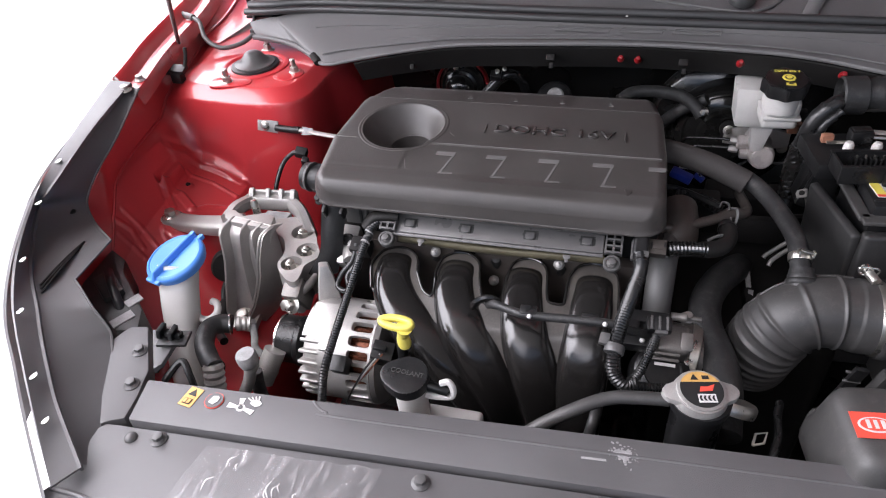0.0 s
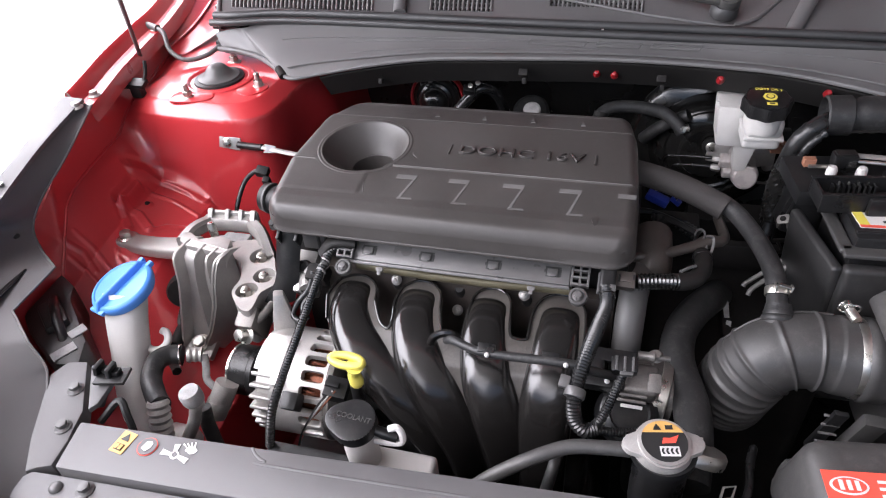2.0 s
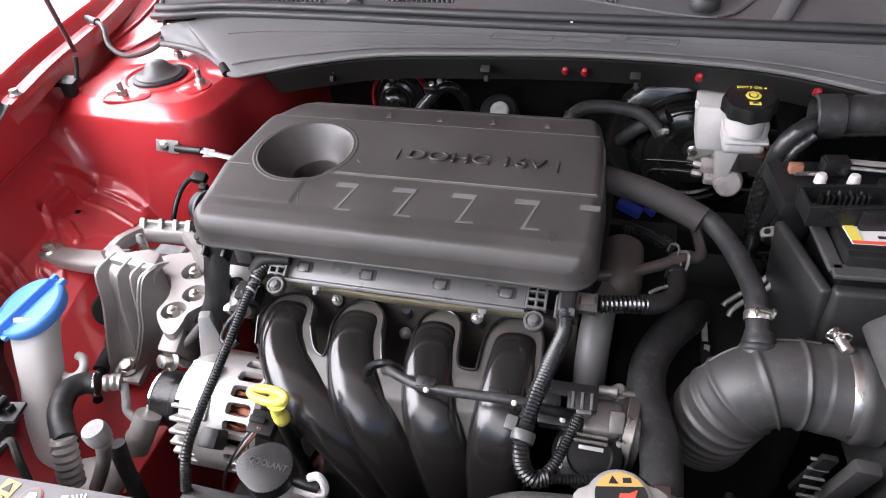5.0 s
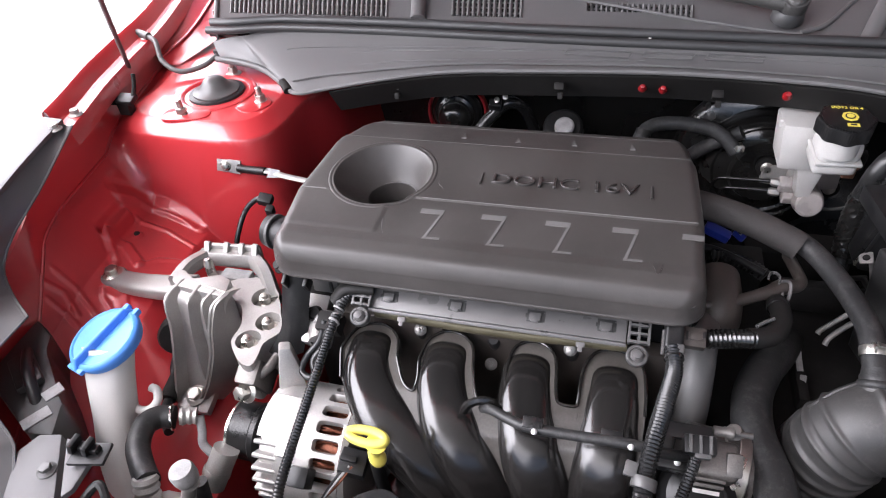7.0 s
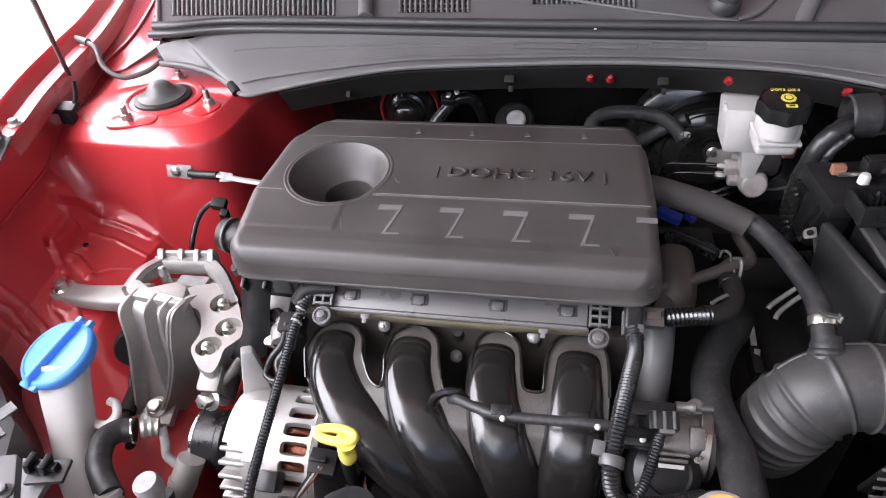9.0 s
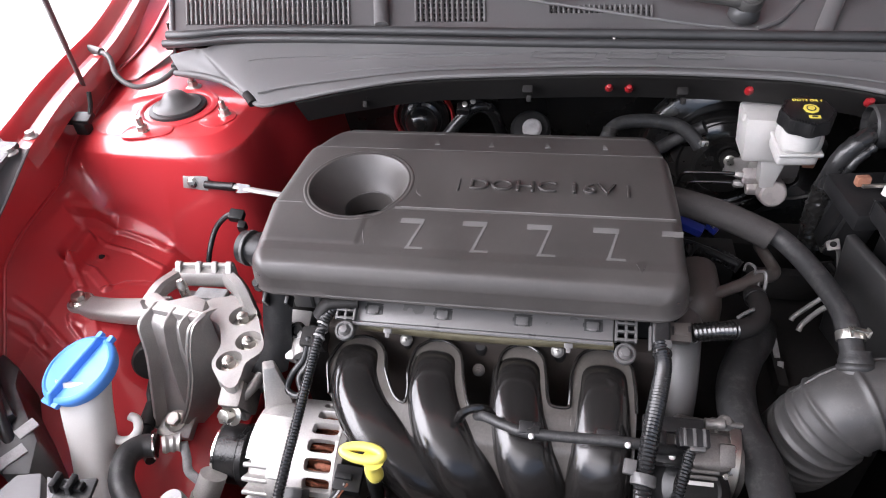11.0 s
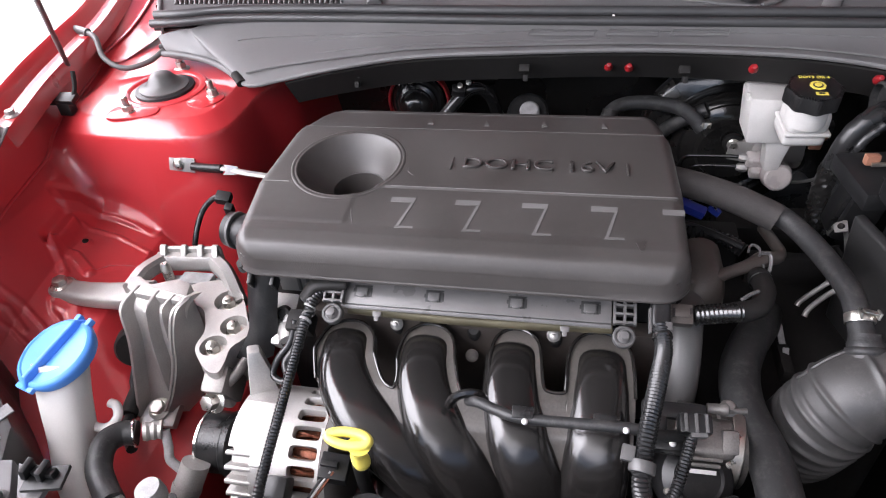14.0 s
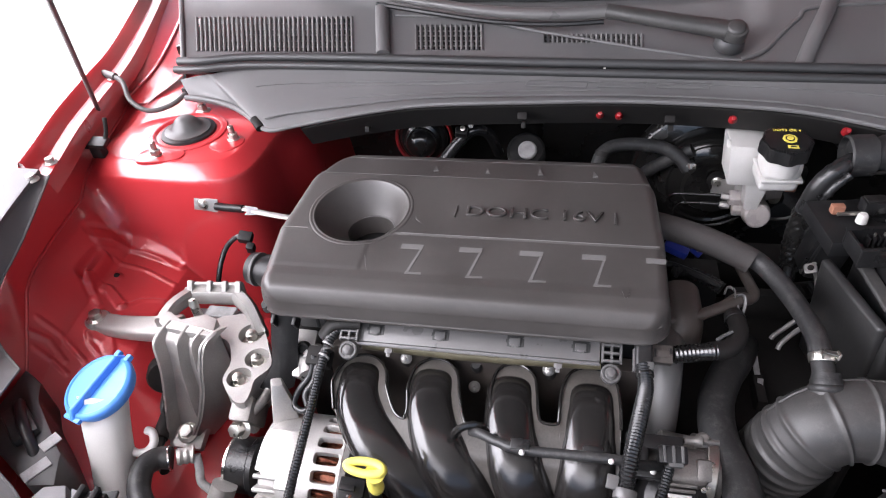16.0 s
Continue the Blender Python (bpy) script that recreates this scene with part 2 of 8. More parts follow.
def bolt_mesh(m, r=0.006, flange=1.55, h=0.008, stud=0.0):
    bm = bmesh.new()
    lathe(bm, [(r * flange, 0), (r * flange, 0.0012), (r * 1.1, 0.0026), (r * 1.05, 0.003)], m, 18)
    hexa = [(r * math.cos(k * math.pi / 3), r * math.sin(k * math.pi / 3)) for k in range(6)]
    prism(bm, hexa, 0.002, h, m, r * 0.12)
    if stud:
        lathe(bm, [(r * 0.55, h - 0.001), (r * 0.55, h + stud * 0.9), (r * 0.42, h + stud)], m, 12)
    return bm


def grid(bm, f, nu, nv, keep=None):
    vs = [[bm.verts.new(f(i / nu, j / nv)) for j in range(nv + 1)] for i in range(nu + 1)]
    for i in range(nu):
        for j in range(nv):
            q = (vs[i][j], vs[i + 1][j], vs[i + 1][j + 1], vs[i][j + 1])
            if keep is None or keep((i + 0.5) / nu, (j + 0.5) / nv):
                bm.faces.new(q)
    for v in [v for v in bm.verts if not v.link_faces]:
        bm.verts.remove(v)
    return vs


def thicken(bm, depth):
    """Gives a sheet a thickness of depth along minus its normals."""
    bmesh.ops.recalc_face_normals(bm, faces=bm.faces)
    bmesh.ops.solidify(bm, geom=list(bm.faces), thickness=depth)
    return bm


def smooth(a, b, x):
    t = min(1.0, max(0.0, (x - a) / (b - a)))
    return t * t * (3 - 2 * t)


def along(table, x):
    """Straight-line reading of a table of (x, value) pairs."""
    if x <= table[0][0]:
        return table[0][1]
    for (a, p), (b, q) in zip(table, table[1:]):
        if x <= b:
            return p + (q - p) * (x - a) / (b - a)
    return table[-1][1]


def writing(name, words, size, m, material, parent, depth=0.0006, label="", edge=0.0):
    cu = bpy.data.curves.new(name, "FONT")
    cu.body, cu.size, cu.extrude = words, size, depth / 2
    cu.align_x, cu.align_y = "CENTER", "CENTER"
    cu.resolution_u = 4
    cu.bevel_depth, cu.bevel_resolution, cu.offset = edge, 2, -edge
    tmp = bpy.data.objects.new(name + " text", cu)
    me = bpy.data.meshes.new_from_object(tmp)
    bpy.data.objects.remove(tmp)
    me.name = name
    me.transform(m)
    me.materials.clear()
    me.materials.append(material)
    ob = new(name, me)
    ob.parent = parent
    if parent.type == "EMPTY":
        ob.matrix_parent_inverse = Matrix.Translation(parent.location).inverted()
    return tagged(ob, label)


# ---- setting ----
bm = bmesh.new()
grid(bm, lambda u, v: Vector((-60 + 120 * u, -60 + 120 * v, 0)), 8, 8)
single("ground", bm, GROUND, "pale concrete floor in bright light", "ground", kind="structure")
# added, unseen roof and two walls to cut light; open in front and on the wing's side
for name, at, size in (("ceiling", (1.12, 0.5, 3.0), (4.6, 7.0, 0.12)), ("wall_east", (3.4, 0.5, 1.5), (0.12, 7.0, 2.95)),
                       ("wall_north", (1.1, 4.0, 1.5), (4.5, 0.12, 2.95))):
    bm = bmesh.new()
    box(bm, Matrix.Translation(at), *size, 0.01)
    single(name, bm, PLASTER, "added unseen plaster screen that shapes the light", name.split("_")[0], kind="structure")


# ---- car body ----
car = thing("car", (0, 0.3, 0.0), "glossy red car with its bonnet open", "car")

TOWER = Vector((-0.455, 0.318))


def apron_base(x, y):
    outer = along([(-0.80, 0.86), (-0.60, 0.835), (-0.565, 0.79), (-0.53, 0.728), (-0.45, 0.70), (-0.40, 0.64), (-0.36, 0.60), (-0.30, 0.58), (-0.27, 0.42)], x)
    front = along([(-0.80, 0.80), (-0.60, 0.74), (-0.55, 0.70), (-0.50, 0.665), (-0.42, 0.63), (-0.36, 0.60), (-0.30, 0.57), (-0.27, 0.42)], x)
    z = front + (outer - front) * smooth(-0.16, 0.08, y)
    # strut tower: flat top, sloping shelf with a crisp straight front edge, steep wall
    dx, dy = x - TOWER.x, TOWER.y - y
    dx /= (1.05 if dx > 0 else 1.45) * (1 + 0.15 * smooth(0.0, 0.1, -dy))
    d = (abs(dx) ** 4 + max(0.0, dy) ** 4) ** 0.25
    top = 0.845 if d < 0.081 else 0.845 - 0.016 * ((min(d, 0.104) - 0.081) / 0.023) ** 1.15
    if d > 0.104:
        top = z + (top - z) * max(0.0, 1 - (d - 0.104) / 0.034) ** 1.25
    return max(top, z)


# pressed bands of the apron, terraced into its slope: half width, height, how level the terrace lies, corners in plan
BANDS = ((0.0085, 0.0030, 0.55, ((-0.556, 0.157), (-0.546, 0.174), (-0.532, 0.184), (-0.507, 0.185), (-0.484, 0.184), (-0.462, 0.180))),
         (0.0060, 0.0030, 0.85, ((-0.543, 0.140), (-0.5422, 0.119), (-0.542, 0.097))),
         (0.0045, 0.0024, 0.80, ((-0.542, 0.097), (-0.534, 0.086), (-0.518, 0.070))),
         (0.0058, 0.0026, 0.80, ((-0.541, 0.0994), (-0.522, 0.1004), (-0.494, 0.082))),
         (0.0070, 0.0020, 0.60, ((-0.5045, 0.031), (-0.486, 0.029), (-0.478, 0.016))),
         (0.0016, 0.0022, 0.0, ((-0.492, 0.078), (-0.4765, 0.099), (-0.458, 0.108), (-0.440, 0.111))),
         (0.0016, 0.0024, 0.0, ((-0.533, 0.149), (-0.495, 0.1515), (-0.4515, 0.142))),
         (0.0016, 0.0024, 0.0, ((-0.5505, 0.0134), (-0.533, 0.0138), (-0.499, -0.0048))),
         (0.0016, 0.0024, 0.0, ((-0.552, -0.0052), (-0.538, 0.0001), (-0.5177, -0.0134))),
         (0.0014, 0.0020, 0.0, ((-0.5438, -0.0174), (-0.529, -0.0178), (-0.510, -0.026))),
         (0.0016, 0.0020, 0.0, ((-0.5105, 0.0291), (-0.5015, 0.0168), (-0.4777, 0.0022))),
         (0.0048, 0.0016, 0.6, ((-0.5230, 0.1262), (-0.5220, 0.1262))))


def apron_height(x, y):
    z = apron_base(x, y)
    for half, rise, level, line in BANDS:
        d, near = 1.0, None
        for (ax, ay), (bx, by) in zip(line, line[1:]):
            ux, uy = bx - ax, by - ay
            t = max(0.0, min(1.0, ((x - ax) * ux + (y - ay) * uy) / (ux * ux + uy * uy)))
            e = math.hypot(x - ax - ux * t, y - ay - uy * t)
            if e < d:
                d, near = e, (ax + ux * t, ay + uy * t)
        if d < half + 0.0035:
            aim = z + rise
            if level:
                aim += level * (apron_base(*near) - apron_base(x, y))
            z += (aim - z) * (1 - smooth(half - 0.001, half + 0.0035, d))
    return z


def apron_at(u, v):
    y = -0.26 + 0.82 * v
    x0 = along([(-0.26, -0.475), (-0.10, -0.537), (0.02, -0.574), (0.10, -0.60), (0.25, -0.66), (0.56, -0.74)], y)
    x = x0 + (-0.26 - x0) * u
    return Vector((x, y, apron_height(x, y)))


bm = bmesh.new()
grid(bm, apron_at, 260, 520)
part("wheel_apron", bm, RED, car, "glossy red pressed inner wing with strut tower", sharp=60)
# upright inner panel between the apron's fold and the wing flange
TOPS = spline([(-0.484, -0.200, 0.752), (-0.535, -0.120, 0.766), (-0.566, -0.030, 0.790), (-0.562, 0.030, 0.830), (-0.572, 0.100, 0.878), (-0.603, 0.200, 0.885), (-0.624, 0.300, 0.886), (-0.645, 0.420, 0.889), (-0.68, 0.56, 0.90)], 8)


def fold_point(p):
    x = along([(-0.26, -0.465), (-0.10, -0.525), (0.033, -0.566), (0.10, -0.573), (0.19, -0.580), (0.30, -0.600), (0.56, -0.660)], p.y)
    return Vector((x, p.y, apron_height(x, p.y) + 0.0015))


bm = bmesh.new()
grid(bm, lambda u, v: TOPS[round(u * (len(TOPS) - 1))].lerp(fold_point(TOPS[round(u * (len(TOPS) - 1))]), 1.12 * v), len(TOPS) - 1, 8)
part("inner_wing_panel", bm, RED, car, sharp=60)
# closing strip from the panel's top edge out under the headlamp shroud
closing = TOPS[6:25]
bm = bmesh.new()
grid(bm, lambda u, v: closing[round(u * 18)] + Vector((-0.022 * v, -0.01 * v, 0.002 * v)), 18, 2)
part("wing_ledge", bm, RED, car, sharp=60)
rear_top = spline([(-0.640, 0.400, 0.884), (-0.662, 0.500, 0.890), (-0.705, 0.640, 0.905), (-0.745, 0.800, 0.930), (-0.80, 1.00, 0.98)], 6)
rear_low = spline([(-0.585, 0.400, 0.846), (-0.560, 0.500, 0.858), (-0.565, 0.640, 0.880), (-0.580, 0.800, 0.915), (-0.60, 1.00, 0.96)], 6)
bm = bmesh.new()
grid(bm, lambda u, v: rear_top[round(u * 24)].lerp(rear_low[round(u * 24)], v) - Vector((0, 0, 0.012 * math.sin(math.pi * v))), 24, 8)
part("rear_wing_panel", bm, RED, car, sharp=60)
part("fold_bead", sweep(bmesh.new(), [a.lerp(b, 0.45) - Vector((0, 0, 0.010)) for a, b in zip(rear_top, rear_low)], 0.0035, 8, flat=0.5), RED, car)
part("fold_bead", sweep(bmesh.new(), [fold_point(p) for p in TOPS], 0.0022, 8), RED, car)

# wing: skin, rolled lip and bolted flange
FL = [(-0.589, 0.134, 0.9035), (-0.601, 0.182, 0.905), (-0.626, 0.265, 0.906), (-0.646, 0.363, 0.908), (-0.664, 0.467, 0.912), (-0.712, 0.644, 0.925), (-0.75, 0.80, 0.95)]
SECT = [(0.042, -0.040), (0.039, -0.032), (0.036, -0.024), (0.033, -0.0205), (0.014, -0.019), (0.009, -0.013), (0.005, -0.003), (0.0, 0.0), (-0.02, -0.006), (-0.06, -0.035), (-0.11, -0.11), (-0.14, -0.25), (-0.15, -0.60)]
fl = spline(FL, 10)
bm = bmesh.new()
rows = [[bm.verts.new(p + Vector((dx, -0.22 * dx, dz)) * (1.0 if dx >= 0 else 0.06 + 0.94 * smooth(0, 16, i))) for dx, dz in SECT] for i, p in enumerate(fl)]
for a, b in zip(rows, rows[1:]):
    for k in range(len(SECT) - 1):
        bm.faces.new((a[k], a[k + 1], b[k + 1], b[k]))
part("fender", bm, RED, car, "red front wing with bolted flange", sharp=40)
# open bonnet, held up by its stay: outer skin and a dark inner frame below it
def bonnet_at(u, v, drop):
    y = 0.56 - 0.86 * v
    x = (-0.70 + 1.48 * u) * (1 - 0.10 * v * v)
    return Vector((x, y, 0.985 + 0.90 * (0.56 - y) + 0.03 * math.sin(math.pi * u) - drop - 0.02 * v ** 4))


bm = bmesh.new()
grid(bm, lambda u, v: bonnet_at(u, v, 0.0), 24, 18)
thicken(bm, 0.004)
bonnet = part("bonnet", bm, RED, car, "open red bonnet with a dark insulation pad", sharp=60)
bm = bmesh.new()
grid(bm, lambda u, v: bonnet_at(0.05 + 0.90 * u, 0.04 + 0.92 * v, 0.030 - 0.020 * smooth(0.55, 0.95, max(abs(2 * u - 1), abs(2 * v - 1))) - 0.014 * abs(math.sin(3.5 * math.pi * u)) ** 3), 42, 18)
thicken(bm, 0.003)
part("insulation_pad", bm, SEAL, bonnet, "dark bonnet insulation pad", sharp=60)
# front wheels
for x in (-0.70, 0.86):
    bm = bmesh.new()
    lathe(bm, [(0.20, -0.09), (0.29, -0.10), (0.312, -0.08), (0.316, 0.0), (0.312, 0.08), (0.29, 0.10), (0.20, 0.09)], axes((x, 0.30, 0.315), (1, 0, 0)), 40)
    part("tyre", bm, RUBBER, car)

# firewall and floor of the bay
# black here stands for the shade over body-coloured metal
bm = bmesh.new()
box(bm, Matrix.Translation((0.05, 0.555, 0.55)), 1.30, 0.02, 0.66, 0.004)
part("firewall", bm, BLACKPAINT, car, "firewall with its deep shade put into the black colour")
bm = bmesh.new()
box(bm, Matrix.Translation((0.08, 0.05, 0.24)), 1.30, 1.05, 0.02, 0.004)
part("undertray", bm, BLACK, car)
# right inner wing: red in itself, its shade put into a dark colour
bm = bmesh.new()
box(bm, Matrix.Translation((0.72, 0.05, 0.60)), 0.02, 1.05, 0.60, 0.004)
part("wheel_apron", bm, DARK, car, "inner wing behind the battery, its shade put into the dark colour")
bm = bmesh.new()
box(bm, Matrix.Translation((0.14, -0.290, 0.49)), 1.0, 0.03, 0.45, 0.004)
part("radiator", bm, BLACK, car, "black radiator and fan shroud")


# ---- engine cover ----
cover = thing("engine_cover", (-0.02, 0.15, 0.80), "dark grey moulded plastic engine cover with oil filler recess", "engine cover")
FUN, HOLE = Vector((-0.154, 0.143)), Vector((-0.1475, 0.1455))


def cover_edges(y):
    xl = along([(0.0, -0.232), (0.02, -0.238), (0.105, -0.247), (0.2, -0.239), (0.25, -0.226), (0.29, -0.205)], y)
    xr = along([(0.0, 0.186), (0.03, 0.192), (0.118, 0.192), (0.2, 0.187), (0.29, 0.174)], y)
    return xl, xr


def cover_top(x, y):
    z = along([(0.0, 0.834), (0.012, 0.8415), (0.03, 0.8440), (0.045, 0.8430), (0.103, 0.8470), (0.1045, 0.8488), (0.212, 0.8545), (0.215, 0.8525), (0.262, 0.846), (0.265, 0.8445), (0.29, 0.838)], y)
    # shallow step of the corner by the filler
    if y < 0.104 and y > 0.044 and x < -0.130:
        z += 0.0011 * smooth(0.044, 0.047, y) * smooth(-0.130, -0.133, x)
    return z


def cover_point(u, v):
    # v runs front to back, u left to right; both crowd towards the rim
    cu, cv = (1 - math.cos(math.pi * u)) / 2 * 0.35 + u * 0.65, (1 - math.cos(math.pi * v)) / 2 * 0.3 + v * 0.7
    y = 0.004 + 0.284 * cv
    xl, xr = cover_edges(y)
    corner = 0.022
    e = max(0.0, corner - (y - 0.004), corner - (0.288 - y))
    inset = corner - math.sqrt(max(0.0, corner ** 2 - e * e))
    x = (xl + inset) + (xr - xl - 2 * inset) * cu
    z = cover_top(x, y)
    d = min(x - xl - inset, xr - inset - x, y - 0.004, 0.288 - y)
    r = 0.014
    if d < r:
        z -= r - math.sqrt(max(0.0, r * r - (r - d) ** 2))
    return Vector((x, y, z))


bm = bmesh.new()
vs = grid(bm, cover_point, 190, 130)
rim = [vs[i][0] for i in range(191)] + [vs[190][j] for j in range(1, 131)] + [vs[i][130] for i in range(189, -1, -1)] + [vs[0][j] for j in range(129, 0, -1)]
mid = Vector((-0.02, 0.146, 0))
last = rim
for grow, z in ((0.001, 0.826), (0.0018, 0.817), (0.0022, 0.8105), (0.0030, 0.8093), (0.0030, 0.8070), (0.0010, 0.8065)):
    ring = []
    for v in rim:
        n = Vector((max(-1, min(1, (v.co.x - mid.x) / 0.21)) ** 5, max(-1, min(1, (v.co.y - mid.y) / 0.142)) ** 5, 0))
        n = n.normalized() if n.length > 1e-4 else Vector((0, -1, 0))
        ring.append(bm.verts.new((v.co.x + n.x * grow, v.co.y + n.y * grow, z - (0.003 if v.co.y > 0.2 else 0))))
    m = len(rim)
    for k in range(m):
        bm.faces.new((last[k], ring[k], ring[(k + 1) % m], last[(k + 1) % m]))
    last = ring
dead = [f for f in bm.faces if f.calc_center_median().z > 0.83 and (f.calc_center_median().xy - FUN).length < 0.0590]
bmesh.ops.delete(bm, geom=dead, context="FACES")
part("shell", bm, COVER, cover, sharp=30)
bm = bmesh.new()
THROAT = [(0.0636, 0.0010), (0.0624, 0.0001), (0.0612, -0.0003), (0.0602, -0.0003), (0.0594, 0.0000), (0.0586, 0.0003), (0.0578, 0.0001), (0.0570, -0.0002), (0.0560, 0.0005), (0.0546, 0.0024), (0.0525, 0.0055), (0.049, 0.0105), (0.043, 0.0185), (0.037, 0.0260), (0.0315, 0.0322), (0.0296, 0.0340), (0.0290, 0.0343), (0.0287, 0.0348), (0.0285, 0.0375), (0.0284, 0.060)]


def throat_point(u, v):
    r, deep = THROAT[round(v * (len(THROAT) - 1))]
    a = 2 * math.pi * u
    f = smooth(0.0555, 0.030, r)
    c = FUN.lerp(HOLE, f)
    x, y = c.x + r * math.cos(a), c.y + r * math.sin(a)
    return Vector((x, y, cover_top(x, y) * (1 - f) + 0.8505 * f + 0.0003 - deep))


grid(bm, throat_point, 144, len(THROAT) - 1)
bmesh.ops.remove_doubles(bm, verts=bm.verts, dist=1e-6)
bmesh.ops.recalc_face_normals(bm, faces=bm.faces)
part("filler_throat", bm, COVER, cover, sharp=60)
# pale arc painted as the glint on the hole's sharp edge
rim_ = [Vector((HOLE.x + 0.0289 * math.cos(a), HOLE.y + 0.0289 * math.sin(a), 0.8168)) for a in (radians(-20 + 150 * k / 40) for k in range(41))]
part("glint_rim", sweep(bmesh.new(), rim_, lambda i, n: 0.0002 + 0.0008 * math.sin(math.pi * i / (n - 1)), 8), RAIL, cover, "painted glint on the edge of the filler hole")
for pts in ([(-0.0860, 0.1375), (-0.0850, 0.1310), (-0.0825, 0.1275), (-0.0785, 0.1240)], [(-0.1310, 0.0700), (-0.1280, 0.0610), (-0.1255, 0.0530), (-0.1220, 0.0440)]):
    line = [Vector((p.x, p.y, cover_top(p.x, p.y))) for p in spline([(x, y, 0.0) for x, y in pts], 5)]
    part("scratch", sweep(bmesh.new(), line, lambda i, n: 0.0001 + 0.0005 * math.sin(math.pi * (i + 0.5) / n), 6), MARK, cover, "pale scratch")
bm = bmesh.new()
lathe(bm, [(0.036, 0.0), (0.036, 0.016), (0.033, 0.0185), (0.029, 0.0185), (0.027, 0.0165), (0.0, 0.0165)], Matrix.Translation((HOLE.x, HOLE.y, 0.762)), 40)
part("oil_filler_cap", bm, BLACKPAINT, cover, "black oil filler cap deep in the recess")
bm = bmesh.new()
box(bm, Matrix.Translation((HOLE.x - 0.002, HOLE.y - 0.002, 0.788)) @ pose(0, 0, 0, 0, 0, -40), 0.052, 0.009, 0.012, 0.002)
part("cap_grip", bm, BLACK, cover)
for k in range(5):
    x0 = -0.0925 + 0.0655 * k
    quads = [[(0, 0), (0.0250, 0), (0.0242, -0.0072), (0.0, -0.0075)], [(0.0215, -0.0076), (0.0240, -0.0076), (0.0162, -0.0425), (0.0130, -0.0425)], [(0.0126, -0.0427), (0.0300, -0.0422), (0.0300, -0.0452), (0.0122, -0.0457)]]
    bm = bmesh.new()
    for quad in quads[:1] if k == 4 else quads:
        if k == 4:
            quad = [(x * 0.8, y) for x, y in quad]
        low_ = [bm.verts.new((x0 + a, 0.0885 + b, cover_top(0, 0.0885 + b) - 0.0006)) for a, b in quad]
        top_ = [bm.verts.new((x0 + a, 0.0885 + b, cover_top(0, 0.0885 + b) + 0.0005)) for a, b in quad]
        bm.faces.new(top_)
        for i in range(4):
            bm.faces.new((low_[i], low_[(i + 1) % 4], top_[(i + 1) % 4], top_[i]))
    part("raised_mark", bm, MARK, cover, "worn pale angular mark")
for k in range(4):
    x0 = -0.083 + 0.0655 * k
    bm = bmesh.new()
    lo = [bm.verts.new((x0 + a, 0.228 + b, cover_top(0, 0.228 + b) + 0.0006)) for a, b in [(0, 0), (0.006, 0.001), (0.001, 0.016)]]
    bm.faces.new(lo)
    thicken(bm, 0.0012)
    part("raised_mark", bm, MARK, cover)
# thin pale lines along the steps of the cover
for y, x0, x1 in ((0.1050, -0.238, -0.209), (0.1050, -0.097, 0.184), (0.2135, -0.227, 0.178), (0.2635, -0.207, 0.164)):
    bm = sweep(bmesh.new(), [Vector((x0 + (x1 - x0) * k / 20, y, cover_top(0, y) - 0.0001)) for k in range(21)], 0.0006, 6)
    part("pale_edge", bm, MARK, cover)
bm = bmesh.new()
lo = [bm.verts.new((0.148 + (0.0034 + 0.0012 * math.sin(3 * a)) * math.cos(a), 0.036 + 0.008 * math.sin(a), cover_top(0, 0.036 + 0.008 * math.sin(a)) + 0.0006)) for a in (2 * math.pi * k / 14 for k in range(14))]
bm.faces.new(lo)
thicken(bm, 0.001)
part("oil_stain", bm, LETTER, cover, "small dark stain")
for x in (-0.041, 0.139):
    bm = bmesh.new()
    box(bm, Matrix.Translation((x, 0.147, 0.8515)), 0.0022, 0.022, 0.0022, 0.0006)
    part("raised_bar", bm, COVER, cover)
writing("lettering", "DOHC 16V", 0.031, Matrix.Translation((0.048, 0.147, 0.8521)) @ Matrix.Diagonal((1.04, 0.82, 1, 1)), LETTER, cover, 0.0020, "raised moulded lettering", edge=0.0007)


# ---- intake manifold ----
manifold = thing("intake_manifold", (0, -0.06, 0.45), "glossy black plastic intake manifold with four curved runners", "intake manifold")
STARTS = (-0.127, -0.046, 0.039, 0.122)
ENDS = (0.008, 0.036, 0.082, 0.116)
CREST = [(0.004, 0.724), (-0.022, 0.728), (-0.052, 0.722), (-0.084, 0.704), (-0.103, 0.668), (-0.112, 0.61), (-0.108, 0.54), (-0.09, 0.46)]
BEND = [0.0, 0.0, 0.06, 0.28, 0.62, 0.95, 1.0, 1.0]


def runner_path(k, per=6):
    return spline([(STARTS[k] + (ENDS[k] - STARTS[k]) * b, y, z) for b, (y, z) in zip(BEND, CREST)], per)


def head_radius(i, n):
    return 0.0185 + 0.0080 * math.sin(min(1, i / 4) * math.pi / 2) + 0.0030 * smooth(6, 22, i)


for k in range(4):
    part("runner", sweep(bmesh.new(), runner_path(k), head_radius, 40, flat=0.80, square=0.78), GLOSS, manifold, sharp=70)

